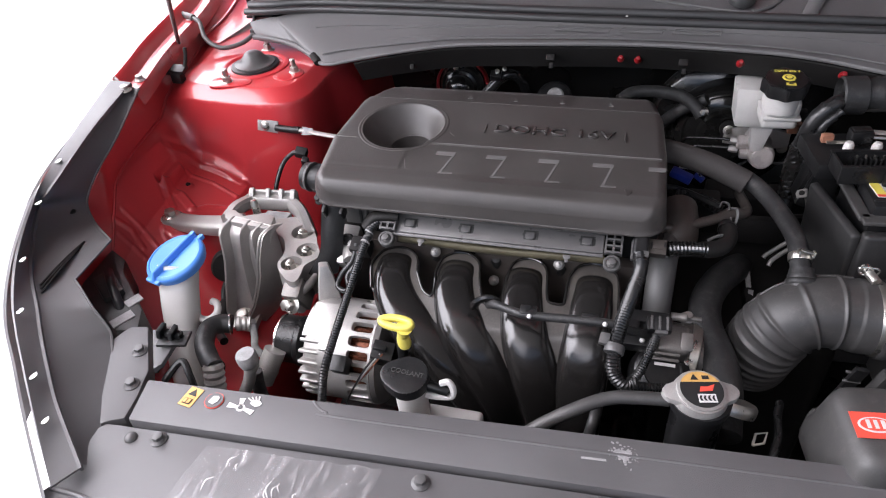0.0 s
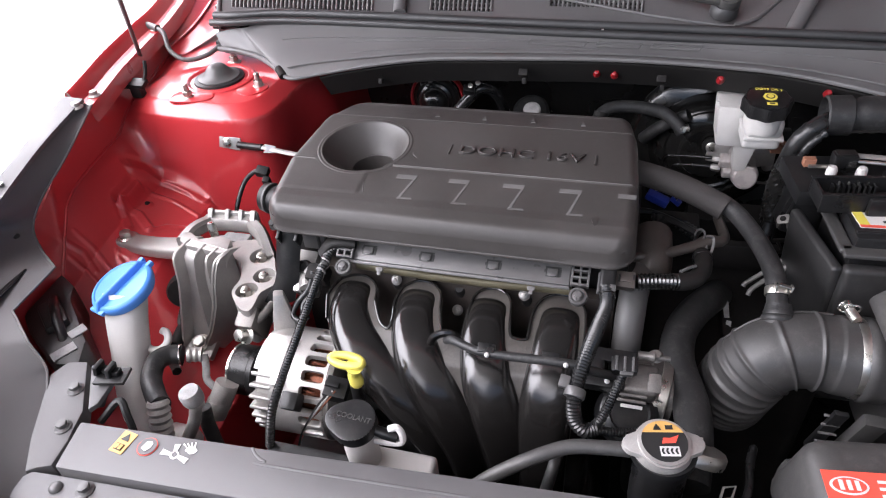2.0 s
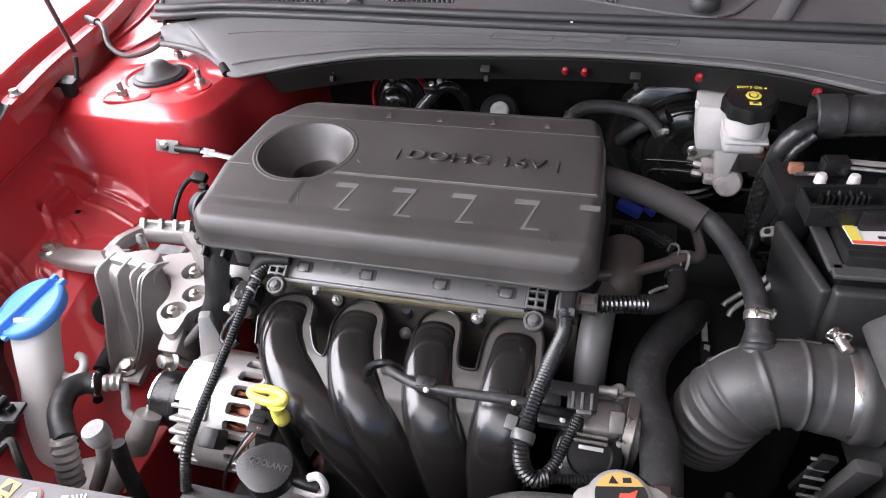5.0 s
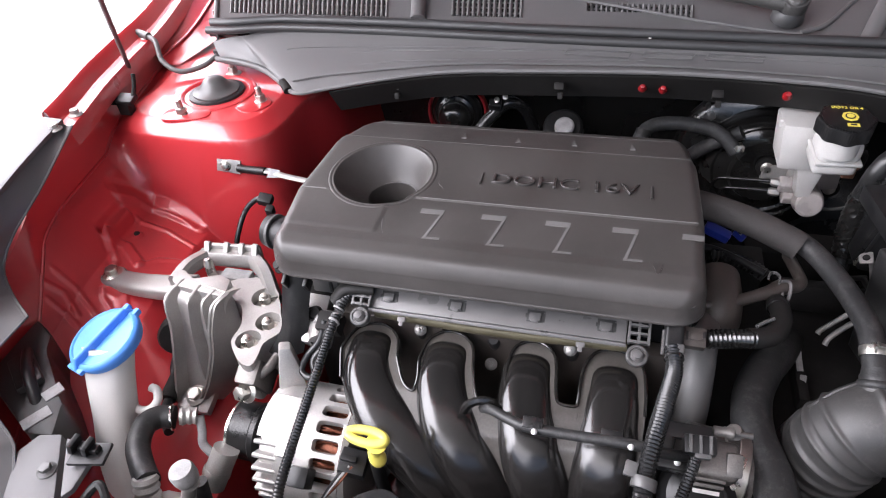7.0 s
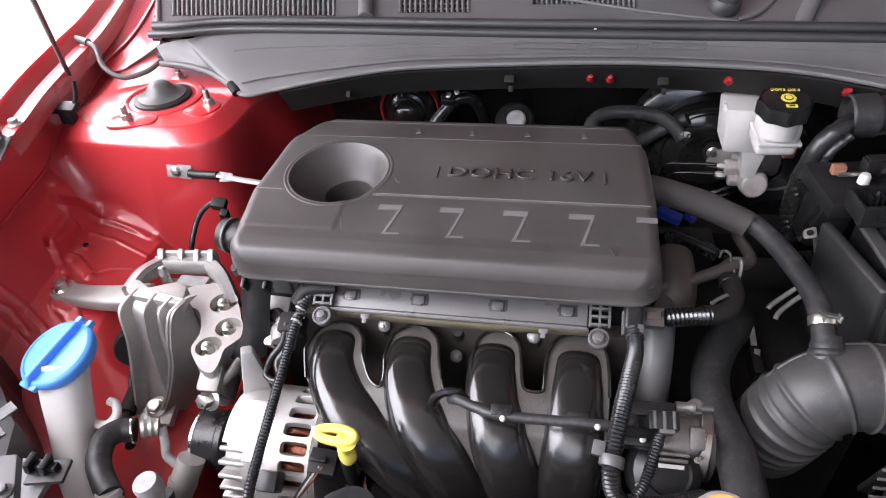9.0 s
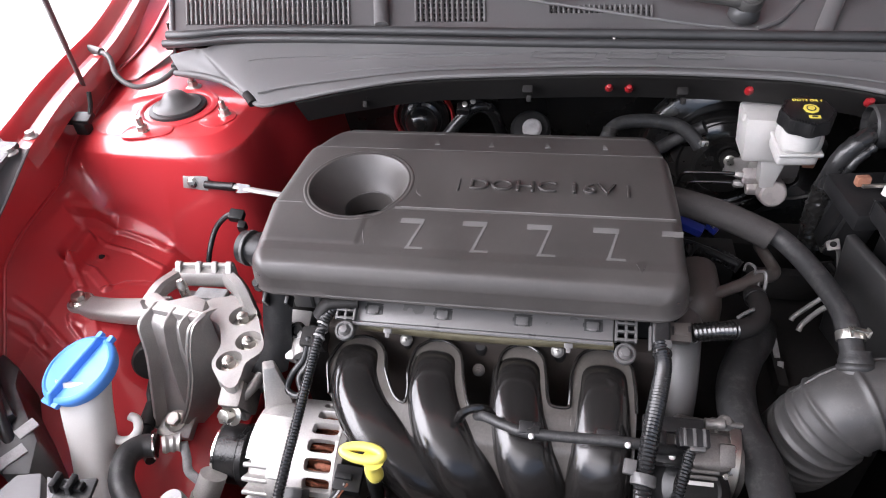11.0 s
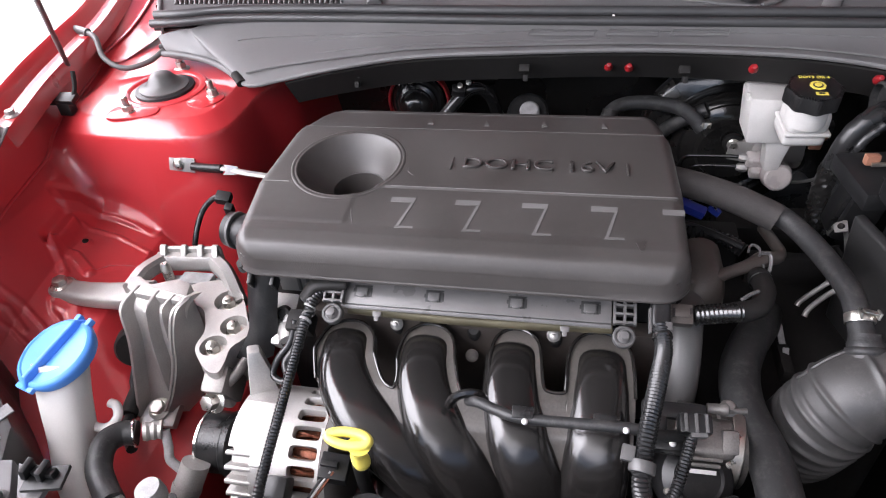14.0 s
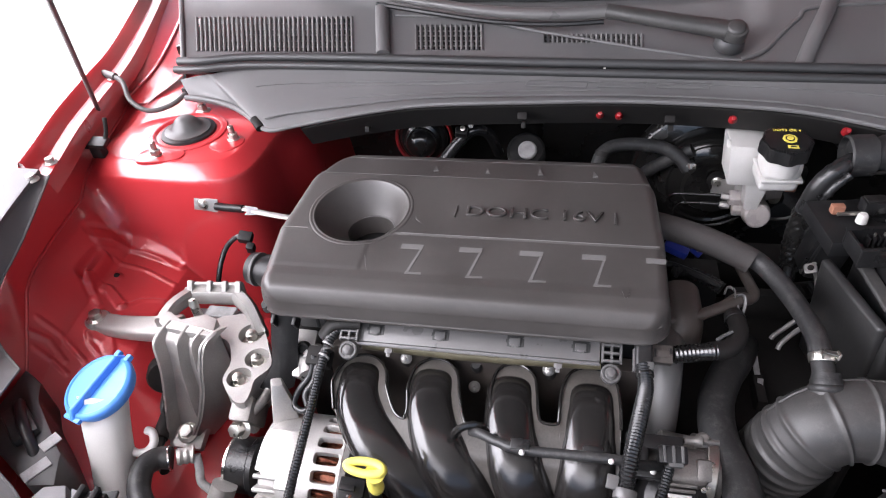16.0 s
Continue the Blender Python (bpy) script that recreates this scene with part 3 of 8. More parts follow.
# the web runs between the runners; its head is one wavy edge of arches and notches
EDGE = [(-0.160, -0.060), (-0.1585, -0.030), (-0.151, -0.006), (-0.140, 0.006), (-0.127, 0.010), (-0.113, 0.006), (-0.101, -0.008), (-0.0965, -0.034), (-0.092, -0.052), (-0.086, -0.060), (-0.079, -0.060), (-0.0745, -0.048), (-0.0725, -0.022), (-0.068, -0.002), (-0.057, 0.011), (-0.046, 0.014), (-0.033, 0.010), (-0.021, -0.004), (-0.0165, -0.028), (-0.013, -0.054), (-0.006, -0.064), (0.014, -0.064), (0.0165, -0.056), (0.0175, -0.020), (0.021, 0.002), (0.029, 0.013), (0.040, 0.017), (0.052, 0.013), (0.062, 0.001), (0.066, -0.020), (0.068, -0.044), (0.073, -0.051), (0.087, -0.051), (0.0895, -0.044), (0.091, -0.014), (0.098, 0.008), (0.108, 0.018), (0.122, 0.021), (0.136, 0.016), (0.147, 0.002), (0.1505, -0.020), (0.152, -0.050)]
edge = spline([(x, y, 0) for x, y in EDGE], 5)
SURF = [(0.03, 0.742), (0.0, 0.744), (-0.030, 0.742), (-0.060, 0.733), (-0.086, 0.716), (-0.106, 0.678), (-0.117, 0.612), (-0.112, 0.54), (-0.094, 0.46)]
SBEND = [0.0, 0.0, 0.02, 0.10, 0.30, 0.60, 0.95, 1.0, 1.0]


def web_point(x0, s):
    i = min(int(s), len(SURF) - 2)
    f = s - i
    y = SURF[i][0] + (SURF[i + 1][0] - SURF[i][0]) * f
    z = SURF[i][1] + (SURF[i + 1][1] - SURF[i][1]) * f
    b = SBEND[i] + (SBEND[i + 1] - SBEND[i]) * f
    return Vector((x0 + b * along([(s_, e_ - s_) for s_, e_ in zip(STARTS, ENDS)], x0), y, z))


def head_station(y):
    for i, ((a, _), (b, _)) in enumerate(zip(SURF, SURF[1:])):
        if b <= y <= a:
            return i + (a - y) / (a - b)
    return 0.0


bm = bmesh.new()
ne = len(edge) - 1
heads = [head_station(q.y) for q in edge]
def web_sheet(u, v):
    k = round(u * ne)
    return web_point(edge[k].x, heads[k] + (7.9 - heads[k]) * v)


INWARD = Vector((0, 0.006, -0.009))
front = grid(bm, web_sheet, ne, 46)
back = grid(bm, lambda u, v: web_sheet(u, v) + INWARD, ne, 46)
for k in range(ne):
    bm.faces.new((front[k][0], front[k + 1][0], back[k + 1][0], back[k][0]))
part("web_plate", bm, WEB, manifold, sharp=50)
lip = [web_point(q.x, h) + Vector((0, 0.0005, 0.0015)) for q, h in zip(edge, heads)]
part("web_lip", sweep(bmesh.new(), lip, 0.0017, 8), GLOSS, manifold, "raised lip of arches and notches")
for k in (1, 2, 3):
    bm = bmesh.new()
    box(bm, Matrix.Translation((STARTS[k] + 0.002, 0.016 + 0.003 * k, 0.748)), 0.028, 0.008, 0.010, 0.0015)
    part("moulded_tab", bm, GLOSS, manifold)
bm = bmesh.new()
box(bm, Matrix.Translation((0.03, -0.07, 0.46)), 0.34, 0.13, 0.14, 0.04, 4)
part("plenum", bm, GLOSS, manifold)
bm = bmesh.new()
box(bm, Matrix.Translation((0.0, 0.030, 0.68)), 0.36, 0.02, 0.13, 0.004)
part("head_flange", bm, EARTH, manifold)

# ---- engine block ----
engine = thing("engine", (0, 0.16, 0.30), "dark engine block and cylinder head under the cover", "engine")
bm = bmesh.new()
box(bm, Matrix.Translation((-0.01, 0.155, 0.56)), 0.42, 0.22, 0.42, 0.01)
part("block", bm, DARK, engine)
bm = bmesh.new()
box(bm, Matrix.Translation((0.0, 0.14, 0.765)), 0.38, 0.20, 0.05, 0.01)
part("valve_cover", bm, BLACK, engine)


# ---- front panel ----
panel = thing("radiator_cover", (0, -0.3, 0.73), "grey plastic radiator support cover with warning stickers", "radiator cover")


def slab(poly, z, thick, bev=0.003):
    return prism(bmesh.new(), poly, z - thick, z, Matrix(), bev)


part("rear_strip", slab([(-0.322, -0.264), (-0.312, -0.3145), (0.62, -0.268), (0.62, -0.211), (0.229, -0.232), (-0.136, -0.254)][::1], 0.757, 0.03), PANEL, panel)
part("front_strip", slab([(-0.40, -0.50), (0.70, -0.45), (0.70, -0.268), (0.10, -0.2985), (-0.3175, -0.3195), (-0.333, -0.3205), (-0.3395, -0.327), (-0.338, -0.350), (-0.330, -0.371), (-0.349, -0.404)], 0.753, 0.03), PANEL, panel)
part("side_bracket", slab([(-0.402, -0.217), (-0.385, -0.248), (-0.362, -0.291), (-0.340, -0.324), (-0.334, -0.3185), (-0.319, -0.312), (-0.3225, -0.285), (-0.332, -0.250), (-0.372, -0.191), (-0.394, -0.196)], 0.7535, 0.02), PANEL, panel)
part("side_flap", slab([(-0.366, -0.193), (-0.329, -0.247), (-0.324, -0.238), (-0.327, -0.204), (-0.345, -0.197)], 0.7520, 0.006, 0.0015), PANEL, panel)


def curved_sheet(a, b, per=8, across=6, sag=0.0, depth=0.003):
    """A sheet ruled between two splines of as many points each."""
    pa, pb = spline(a, per), spline(b, per)
    bm = bmesh.new()
    grid(bm, lambda u, v: pa[round(u * (len(pa) - 1))].lerp(pb[round(u * (len(pb) - 1))], v) - Vector((0, 0, sag * math.sin(math.pi * v))), len(pa) - 1, across)
    return thicken(bm, depth) if depth else bm


UP = (0, 0, 1)

# stickers, bolts and film of the radiator cover
def flat(poly, z, material, parent, name, label="", h=0.0006):
    return part(name, prism(bmesh.new(), poly, z, z + h), material, parent, label)


def turned(poly, at, deg):
    c, s = math.cos(radians(deg)), math.sin(radians(deg))
    return [(at[0] + x * c - y * s, at[1] + x * s + y * c) for x, y in poly]


def rect(w, h):
    return [(-w / 2, -h / 2), (w / 2, -h / 2), (w / 2, h / 2), (-w / 2, h / 2)]


def disc(r, n=24):
    return [(r * math.cos(2 * math.pi * k / n), r * math.sin(2 * math.pi * k / n)) for k in range(n)]


ZP = 0.757
st = part("warning_sticker", prism(bmesh.new(), turned(rect(0.0155, 0.0235), (-0.2625, -0.2765), -8), ZP + 0.0002, ZP + 0.0008), INK_O, panel, "orange warning sticker")
flat(turned([(-0.0046, -0.0038), (0.0046, -0.0038), (0, 0.0044)], (-0.2618, -0.2712), -8), ZP + 0.0009, INK_K, st, "warning_triangle")
flat(turned(rect(0.0090, 0.0068), (-0.2634, -0.2822), -8), ZP + 0.0009, INK_K, st, "book_symbol")
flat(turned(rect(0.0074, 0.0052), (-0.2634, -0.2822), -8), ZP + 0.0016, INK_O, st, "book_page")
flat(turned(rect(0.0006, 0.0056), (-0.2634, -0.2822), -8), ZP + 0.0019, INK_K, st, "book_fold")
rg = part("hand_symbol", prism(bmesh.new(), turned(disc(0.0100), (-0.236, -0.276), 0), ZP + 0.0002, ZP + 0.0008), INK_R, panel, "red ring with a white hand")
flat(turned(disc(0.0091), (-0.236, -0.276), 0), ZP + 0.0009, PANEL, rg, "ring_field")
hand = [(-0.004, -0.006), (0.004, -0.006), (0.006, 0.001), (0.004, 0.006), (0.001, 0.0075), (-0.002, 0.0055), (-0.005, 0.004)]
flat(turned([(x * 0.8, y * 0.8) for x, y in hand], (-0.236, -0.276), -20), ZP + 0.0016, INK_W, rg, "palm")
fan = part("fan_symbol", prism(bmesh.new(), turned(disc(0.0045, 12), (-0.205, -0.2785), 0), ZP + 0.0002, ZP + 0.0008), INK_W, panel, "white fan and fingers symbol")
flat(turned(disc(0.0024, 12), (-0.205, -0.2785), 0), ZP + 0.0009, PANEL, fan, "fan_hub")
for a, w in ((176, 0.0105), (104, 0.0090), (-14, 0.0115)):
    flat(turned([(-w / 2, -0.0016), (w / 2, -0.0030), (w / 2, 0.0030), (-w / 2, 0.0016)], (-0.205 + (w / 2 + 0.0040) * math.cos(radians(a)), -0.2785 + (w / 2 + 0.0040) * math.sin(radians(a)) * 0.85), a), ZP + 0.0002, INK_W, fan, "fan_blade")
flat(turned([(-0.005, -0.003), (0.002, -0.0042), (0.006, -0.0015), (0.0064, 0.0024), (0.0015, 0.0042), (-0.0045, 0.0024)], (-0.1925, -0.2700), -14), ZP + 0.0002, INK_W, fan, "palm")
for k in range(4):
    flat(turned(rect(0.0060, 0.0013), (-0.2000 + 0.0030 * k, -0.2672 + 0.0009 * k), 150 - 14 * k), ZP + 0.0002, INK_W, fan, "finger")


def bolt(at, parent, r=0.006, n=UP, stud=0.0, material=STEEL, h=0.008, name="bolt", flange=1.55):
    return part(name, bolt_mesh(axes(at, n), r, flange, h, stud), material, parent)


for at in ((-0.269, -0.327, 0.753), (-0.006, -0.318, 0.753), (-0.358, -0.228, 0.7535), (-0.338, -0.272, 0.7535)):
    bolt(at, panel, 0.0056, material=PIPE, h=0.007)
bm = bmesh.new()
lathe(bm, [(0.0065, 0), (0.0062, 0.002), (0.004, 0.0042), (0, 0.0048)], Matrix.Translation((-0.298, -0.331, 0.753)), 18)
part("push_plug", bm, PIPE, panel)
# raised ridge along the rear strip
bm = tube([(-0.136, -0.2548, 0.7566), (-0.129, -0.2610, 0.7568), (-0.117, -0.2662, 0.7570), (-0.097, -0.2685, 0.7571), (0.226, -0.2520, 0.7571), (0.61, -0.232, 0.7571)], 0.0016, 8, flat=0.45)
part("ridge", bm, PANEL, panel)
bm = tube([(-0.339, -0.395, 0.7525), (-0.30, -0.398, 0.7535), (-0.25, -0.415, 0.7535), (-0.21, -0.44, 0.7535)], 0.003, 8)
part("ridge", bm, PANEL, panel)
# clip bracket on the panel's corner
bm = bmesh.new()
box(bm, axes((-0.326, -0.207, 0.758), UP) @ pose(0, 0, 0, 0, 0, 12), 0.034, 0.022, 0.004, 0.001)
for dx in (-0.011, 0.004):
    box(bm, axes((-0.330 + dx, -0.205, 0.766), (0.3, 0, 1)), 0.005, 0.014, 0.014, 0.001)
box(bm, axes((-0.327, -0.204, 0.763), UP), 0.020, 0.008, 0.006, 0.001)
part("spring_clip", bm, BLACK, panel, "black spring clip")
bm = tube([(-0.325, -0.245, 0.73), (-0.310, -0.226, 0.745), (-0.296, -0.236, 0.735), (-0.285, -0.25, 0.70)], 0.004, 8)
part("cable_tail", bm, BLACK, panel)
# dried sealant smear
bm = bmesh.new()
rnd = random.Random(5)
for k in range(150):
    far = rnd.gauss(0, 1) * 0.0058
    way = rnd.choice((0.2, 1.1, 2.3, 3.2, 4.0, 5.2)) + rnd.gauss(0, 0.35)
    c = Vector((0.166 + abs(far) * 1.25 * math.cos(way), -0.255 + abs(far) * math.sin(way), 0.7572))
    size = rnd.uniform(0.0008, 0.0030) * (1.0 if abs(far) < 0.006 else 0.55)
    r = bmesh.ops.create_icosphere(bm, subdivisions=1, radius=size, matrix=Matrix.Translation(c))
    lean, wide = rnd.uniform(0, 3.1), rnd.uniform(0.4, 1.0)
    for v in r["verts"]:
        d = v.co - c
        a = d.x * math.cos(lean) + d.y * math.sin(lean)
        b = (-d.x * math.sin(lean) + d.y * math.cos(lean)) * wide
        v.co = c + Vector((a * math.cos(lean) - b * math.sin(lean), a * math.sin(lean) + b * math.cos(lean), d.z * 0.16))
box(bm, Matrix.Translation((0.140, -0.2645, 0.7573)) @ pose(0, 0, 0, 0, 0, 4), 0.022, 0.0022, 0.0006, 0.0002)
part("sealant_smear", bm, GREASE, panel, "pale smear of dried sealant")

# wrinkled protective film on the front strip
def film_at(u, v):
    x = -0.218 + 0.175 * u - 0.02 * v
    y = -0.3235 + 0.0095 * u - 0.14 * v
    z = 0.7545 + 0.0018 * noise.noise(Vector((x * 60, y * 40, 0))) + 0.0026 * max(0, noise.noise(Vector((x * 38, y * 22, 3.1))) - 0.12) * 2
    return Vector((x, y, z))


bm = bmesh.new()
grid(bm, film_at, 90, 70)
film_ = thing("protective_film", (-0.15, -0.34, 0.7545), "wrinkled clear protective film stuck on the front panel", "film")
part("sheet", bm, FILM, film_)
rnd = random.Random(11)
for k in range(9):
    x, y = -0.205 + 0.150 * rnd.random(), -0.330 - 0.03 * rnd.random()
    L = rnd.uniform(0.006, 0.020)
    a = rnd.uniform(-2.4, -0.9)
    p = [(x, y, 0.7572), (x + L * 0.5 * math.cos(a), y + L * 0.5 * math.sin(a), 0.7584), (x + L * math.cos(a + 0.4), y + L * math.sin(a + 0.4), 0.7570)]
    part("crease", sweep(bmesh.new(), spline(p, 5), lambda i, n: 0.0005 * math.sin(math.pi * (i + 0.6) / (n + 0.2)) + 0.0001, 6, flat=0.5), INK_W, film_, "pale creased fold")

# ---- headlamp cover panel at the wing ----
shroud = thing("headlamp_shroud", (-0.45, -0.15, 0.75), "grey plastic headlamp shroud with three slots", "shroud")
OUT = [(-0.590, 0.125, 0.901), (-0.558, -0.056, 0.872), (-0.536, -0.134, 0.852), (-0.508, -0.198, 0.834), (-0.471, -0.252, 0.820), (-0.427, -0.298, 0.808), (-0.382, -0.345, 0.790), (-0.325, -0.402, 0.770)]
LOW = [(-0.562, 0.128, 0.893), (-0.552, 0.020, 0.878), (-0.545, -0.086, 0.852), (-0.560, -0.096, 0.836), (-0.554, -0.121, 0.824), (-0.543, -0.143, 0.816), (-0.510, -0.189, 0.806), (-0.474, -0.227, 0.799), (-0.442, -0.262, 0.792), (-0.414, -0.291, 0.785), (-0.379, -0.326, 0.774), (-0.316, -0.378, 0.761)]
LIP = [(x + 0.001, y - 0.001, z + 0.006) for x, y, z in LOW]
RIM = spline(OUT, 8)
RIM = [tuple(RIM[round(k * (len(RIM) - 1) / 11)]) for k in range(12)]
# inner edge with the notch over the lamp connector
INN = [(-0.548, 0.128, 0.890), (-0.540, 0.044, 0.857), (-0.546, -0.010, 0.830), (-0.552, -0.037, 0.803), (-0.527, -0.062, 0.790), (-0.485, -0.088, 0.785), (-0.477, -0.166, 0.787), (-0.432, -0.198, 0.779), (-0.408, -0.211, 0.762), (-0.396, -0.226, 0.754), (-0.352, -0.288, 0.744), (-0.312, -0.372, 0.744)]


def straight(pts, per=8):
    p = [Vector(q) for q in pts]
    return [a.lerp(b, k / per) for a, b in zip(p, p[1:]) for k in range(per)] + [p[-1]]


part("rim", curved_sheet(RIM, LIP), PANEL, shroud, sharp=50)
part("step", curved_sheet(LIP, LOW, across=2), PANEL, shroud)
low = spline(LOW, 8)
inn = spline(INN[:6], 8)[:-1] + straight(INN[5:8], 8)[:-1] + spline(INN[7:], 8)


def tray_point(u, v):
    """A point of the tray; u counts along its edge points, v runs from the outer edge to the inner."""
    k = min(87, max(0, round(u * 8)))
    return low[k].lerp(inn[k], v) - Vector((0, 0, 0.002 * math.sin(math.pi * v)))


bm = bmesh.new()
grid(bm, lambda u, v: tray_point(u * 11, v), 88, 10)
part("tray", bm, PANEL, shroud, sharp=60)
low_edge = sweep(bmesh.new(), inn, 0.0016, 6)
part("tray_edge", low_edge, PANEL, shroud)
for k, at in enumerate(((-0.578, 0.030, 0.8855), (-0.553, -0.048, 0.872), (-0.533, -0.117, 0.857), (-0.503, -0.192, 0.8345), (-0.462, -0.252, 0.819), (-0.402, -0.314, 0.800), (-0.365, -0.350, 0.786))):
    bm = bmesh.new()
    lathe(bm, [(0.0042, 0), (0.0042, 0.0016), (0.002, 0.0024), (0, 0.0026)], axes(at, (-0.25, -0.1, 1)), 14)
    part("rivet", bm, CHROME, shroud, "bright push rivet")
for k in range(3):
    path = [tray_point(5.0 + 0.12 * k + (1.45 + 0.03 * k) * i / 40, 0.64 - 0.57 * i / 40) + Vector((0, 0, 0.0006)) for i in range(41)]
    path = [path[0].lerp(path[34], i / 8) + Vector((0, 0, 0.0016 * math.sin(math.pi * i / 8))) for i in range(9)]
    bm = sweep(bmesh.new(), path, 0.0014, 8)
    part("slot_rib", bm, DARK, shroud, "dark moulded slot")
bm = bmesh.new()
lathe(bm, [(0.0048, 0), (0.0044, 0.001), (0, 0.0012)], axes(tray_point(3.4, 0.66) + Vector((0, 0, 0.0004)), (0.2, 0, 1)), 14)
part("hole", bm, INK_K, shroud)
# lamp unit outside the shroud, a curved clear lens
LA = [(-0.600, 0.125, 0.885), (-0.568, -0.060, 0.866), (-0.546, -0.140, 0.846), (-0.517, -0.206, 0.828), (-0.479, -0.262, 0.814), (-0.433, -0.308, 0.802), (-0.388, -0.355, 0.784), (-0.329, -0.412, 0.764)]
LB = [(-0.690, 0.100, 0.80), (-0.650, -0.090, 0.775), (-0.625, -0.180, 0.755), (-0.590, -0.250, 0.735), (-0.540, -0.320, 0.715), (-0.485, -0.370, 0.70), (-0.43, -0.415, 0.685), (-0.365, -0.470, 0.665)]
LC = [(x - 0.06, y - 0.05, z - 0.28) for x, y, z in LB]
lamp = thing("headlamp", (-0.52, -0.2, 0.5), "pale clear headlamp lens beside the wing", "headlamp")
part("lens_top", curved_sheet(LA, LB, across=6), LENS, lamp, sharp=60)
part("lens_front", curved_sheet(LB, LC, across=4), LENS, lamp, sharp=60)

# dark recess below the shroud with connectors
conn = thing("headlamp_connector", (-0.47, -0.12, 0.60), "black headlamp wiring connector with pale labels", "connector")
bm = prism(bmesh.new(), [(-0.536, -0.047), (-0.500, -0.066), (-0.488, -0.088), (-0.418, -0.148), (-0.400, -0.184), (-0.428, -0.188), (-0.500, -0.150), (-0.530, -0.126)][::-1], 0.655, 0.733, Matrix(), 0.006)
part("housing", bm, TRAYM, conn)
bm = prism(bmesh.new(), [(-0.500, -0.095), (-0.455, -0.128), (-0.470, -0.150), (-0.512, -0.118)][::-1], 0.730, 0.742, Matrix(), 0.004)
part("socket_lid", bm, TRAYM, conn)
for at, w, deg in (((-0.436, -0.139, 0.7345), 0.020, 62), ((-0.430, -0.171, 0.7345), 0.028, 58)):
    bm = bmesh.new()
    box(bm, axes(at, (0.1, -0.1, 1)) @ pose(0, 0, 0, 0, 0, deg), w, 0.013, 0.002, 0.0005)
    part("label", bm, GREASE, conn, "pale scuffed label")
part("cable", tube([(-0.50, -0.10, 0.74), (-0.47, -0.13, 0.745), (-0.44, -0.16, 0.72), (-0.42, -0.19, 0.66)], 0.006, 10), BLACK, conn)

# ---- strut mount, clips and cables on the red apron ----
strut = thing("strut_mount", (-0.455, 0.318, 0.845), "black rubber strut cap with three studs", "strut mount")
bm = bmesh.new()
C = Matrix.Translation((-0.470, 0.318, 0.8445))
lathe(bm, [(0.058, -0.002), (0.0565, 0.0022), (0.052, 0.0034), (0.048, 0.0022), (0.045, -0.0005), (0.040, 0.0005)], C, 48)
part("seat_ring", bm, RED, strut)
bm = bmesh.new()
lathe(bm, [(0.0405, 0.000), (0.0395, 0.0035), (0.036, 0.0046), (0.026, 0.0046)], C, 40)
part("rubber_ring", bm, BLACK, strut)
bm = bmesh.new()
lathe(bm, [(0.0335, 0.0040), (0.0332, 0.0062), (0.0300, 0.0072), (0.0270, 0.0080), (0.0215, 0.0120), (0.0150, 0.0205), (0.0115, 0.0235), (0.0060, 0.0250), (0.0, 0.0252)], C, 40)
part("dust_cap", bm, PIPE, strut, "grey domed dust cap")
for cx, cy, rx, ry, deg in ((-0.487, 0.249, 0.034, 0.018, 8), (-0.398, 0.292, 0.020, 0.024, -30)):
    ring = [(rx * math.copysign(abs(math.cos(a)) ** 0.7, math.cos(a)) * (1.0 + 0.25 * math.cos(a)), ry * math.copysign(abs(math.sin(a)) ** 0.7, math.sin(a))) for a in (2 * math.pi * k / 36 for k in range(36))]
    part("stud_pad", prism(bmesh.new(), turned(ring, (cx, cy), deg), 0.8435, 0.8468, Matrix(), 0.0014), RED, strut, "raised red pad under the stud")
for at in ((-0.485, 0.250, 0.8445), (-0.390, 0.300, 0.8445), (-0.478, 0.382, 0.8445)):
    bolt(at, strut, 0.0075, stud=0.012, h=0.011)

lug = thing("ground_strap", (-0.413, 0.22, 0.785), "bare metal earth lug with braided strap", "earth strap")
bm = bmesh.new()
box(bm, axes((-0.406, 0.2095, 0.795), (0.08, -0.95, 0.30), (1, 0, 0)) @ pose(0, 0, 0, 0, 0, -6), 0.034, 0.019, 0.0022, 0.0008)
part("lug", bm, CAST, lug)
bolt((-0.410, 0.2085, 0.795), lug, 0.0048, (0.08, -0.95, 0.30), h=0.005)
part("sleeve", tube([(-0.392, 0.2085, 0.793), (-0.375, 0.2080, 0.792), (-0.350, 0.206, 0.793)], 0.0055, 10), BLACK, lug)
part("strap", tube([(-0.352, 0.207, 0.793), (-0.336, 0.202, 0.795), (-0.31, 0.193, 0.797), (-0.24, 0.18, 0.798)], 0.0050, 10, flat=0.55), CAST, lug)
part("tape_flag", prism(bmesh.new(), [(-0.010, -0.006), (0.008, -0.005), (0.009, 0.005), (-0.010, 0.007), (-0.006, 0.001)], -0.0008, 0.0008, axes((-0.332, 0.197, 0.797), (0, -0.8, 0.6))), GREASE, lug, "pale flag of tape")

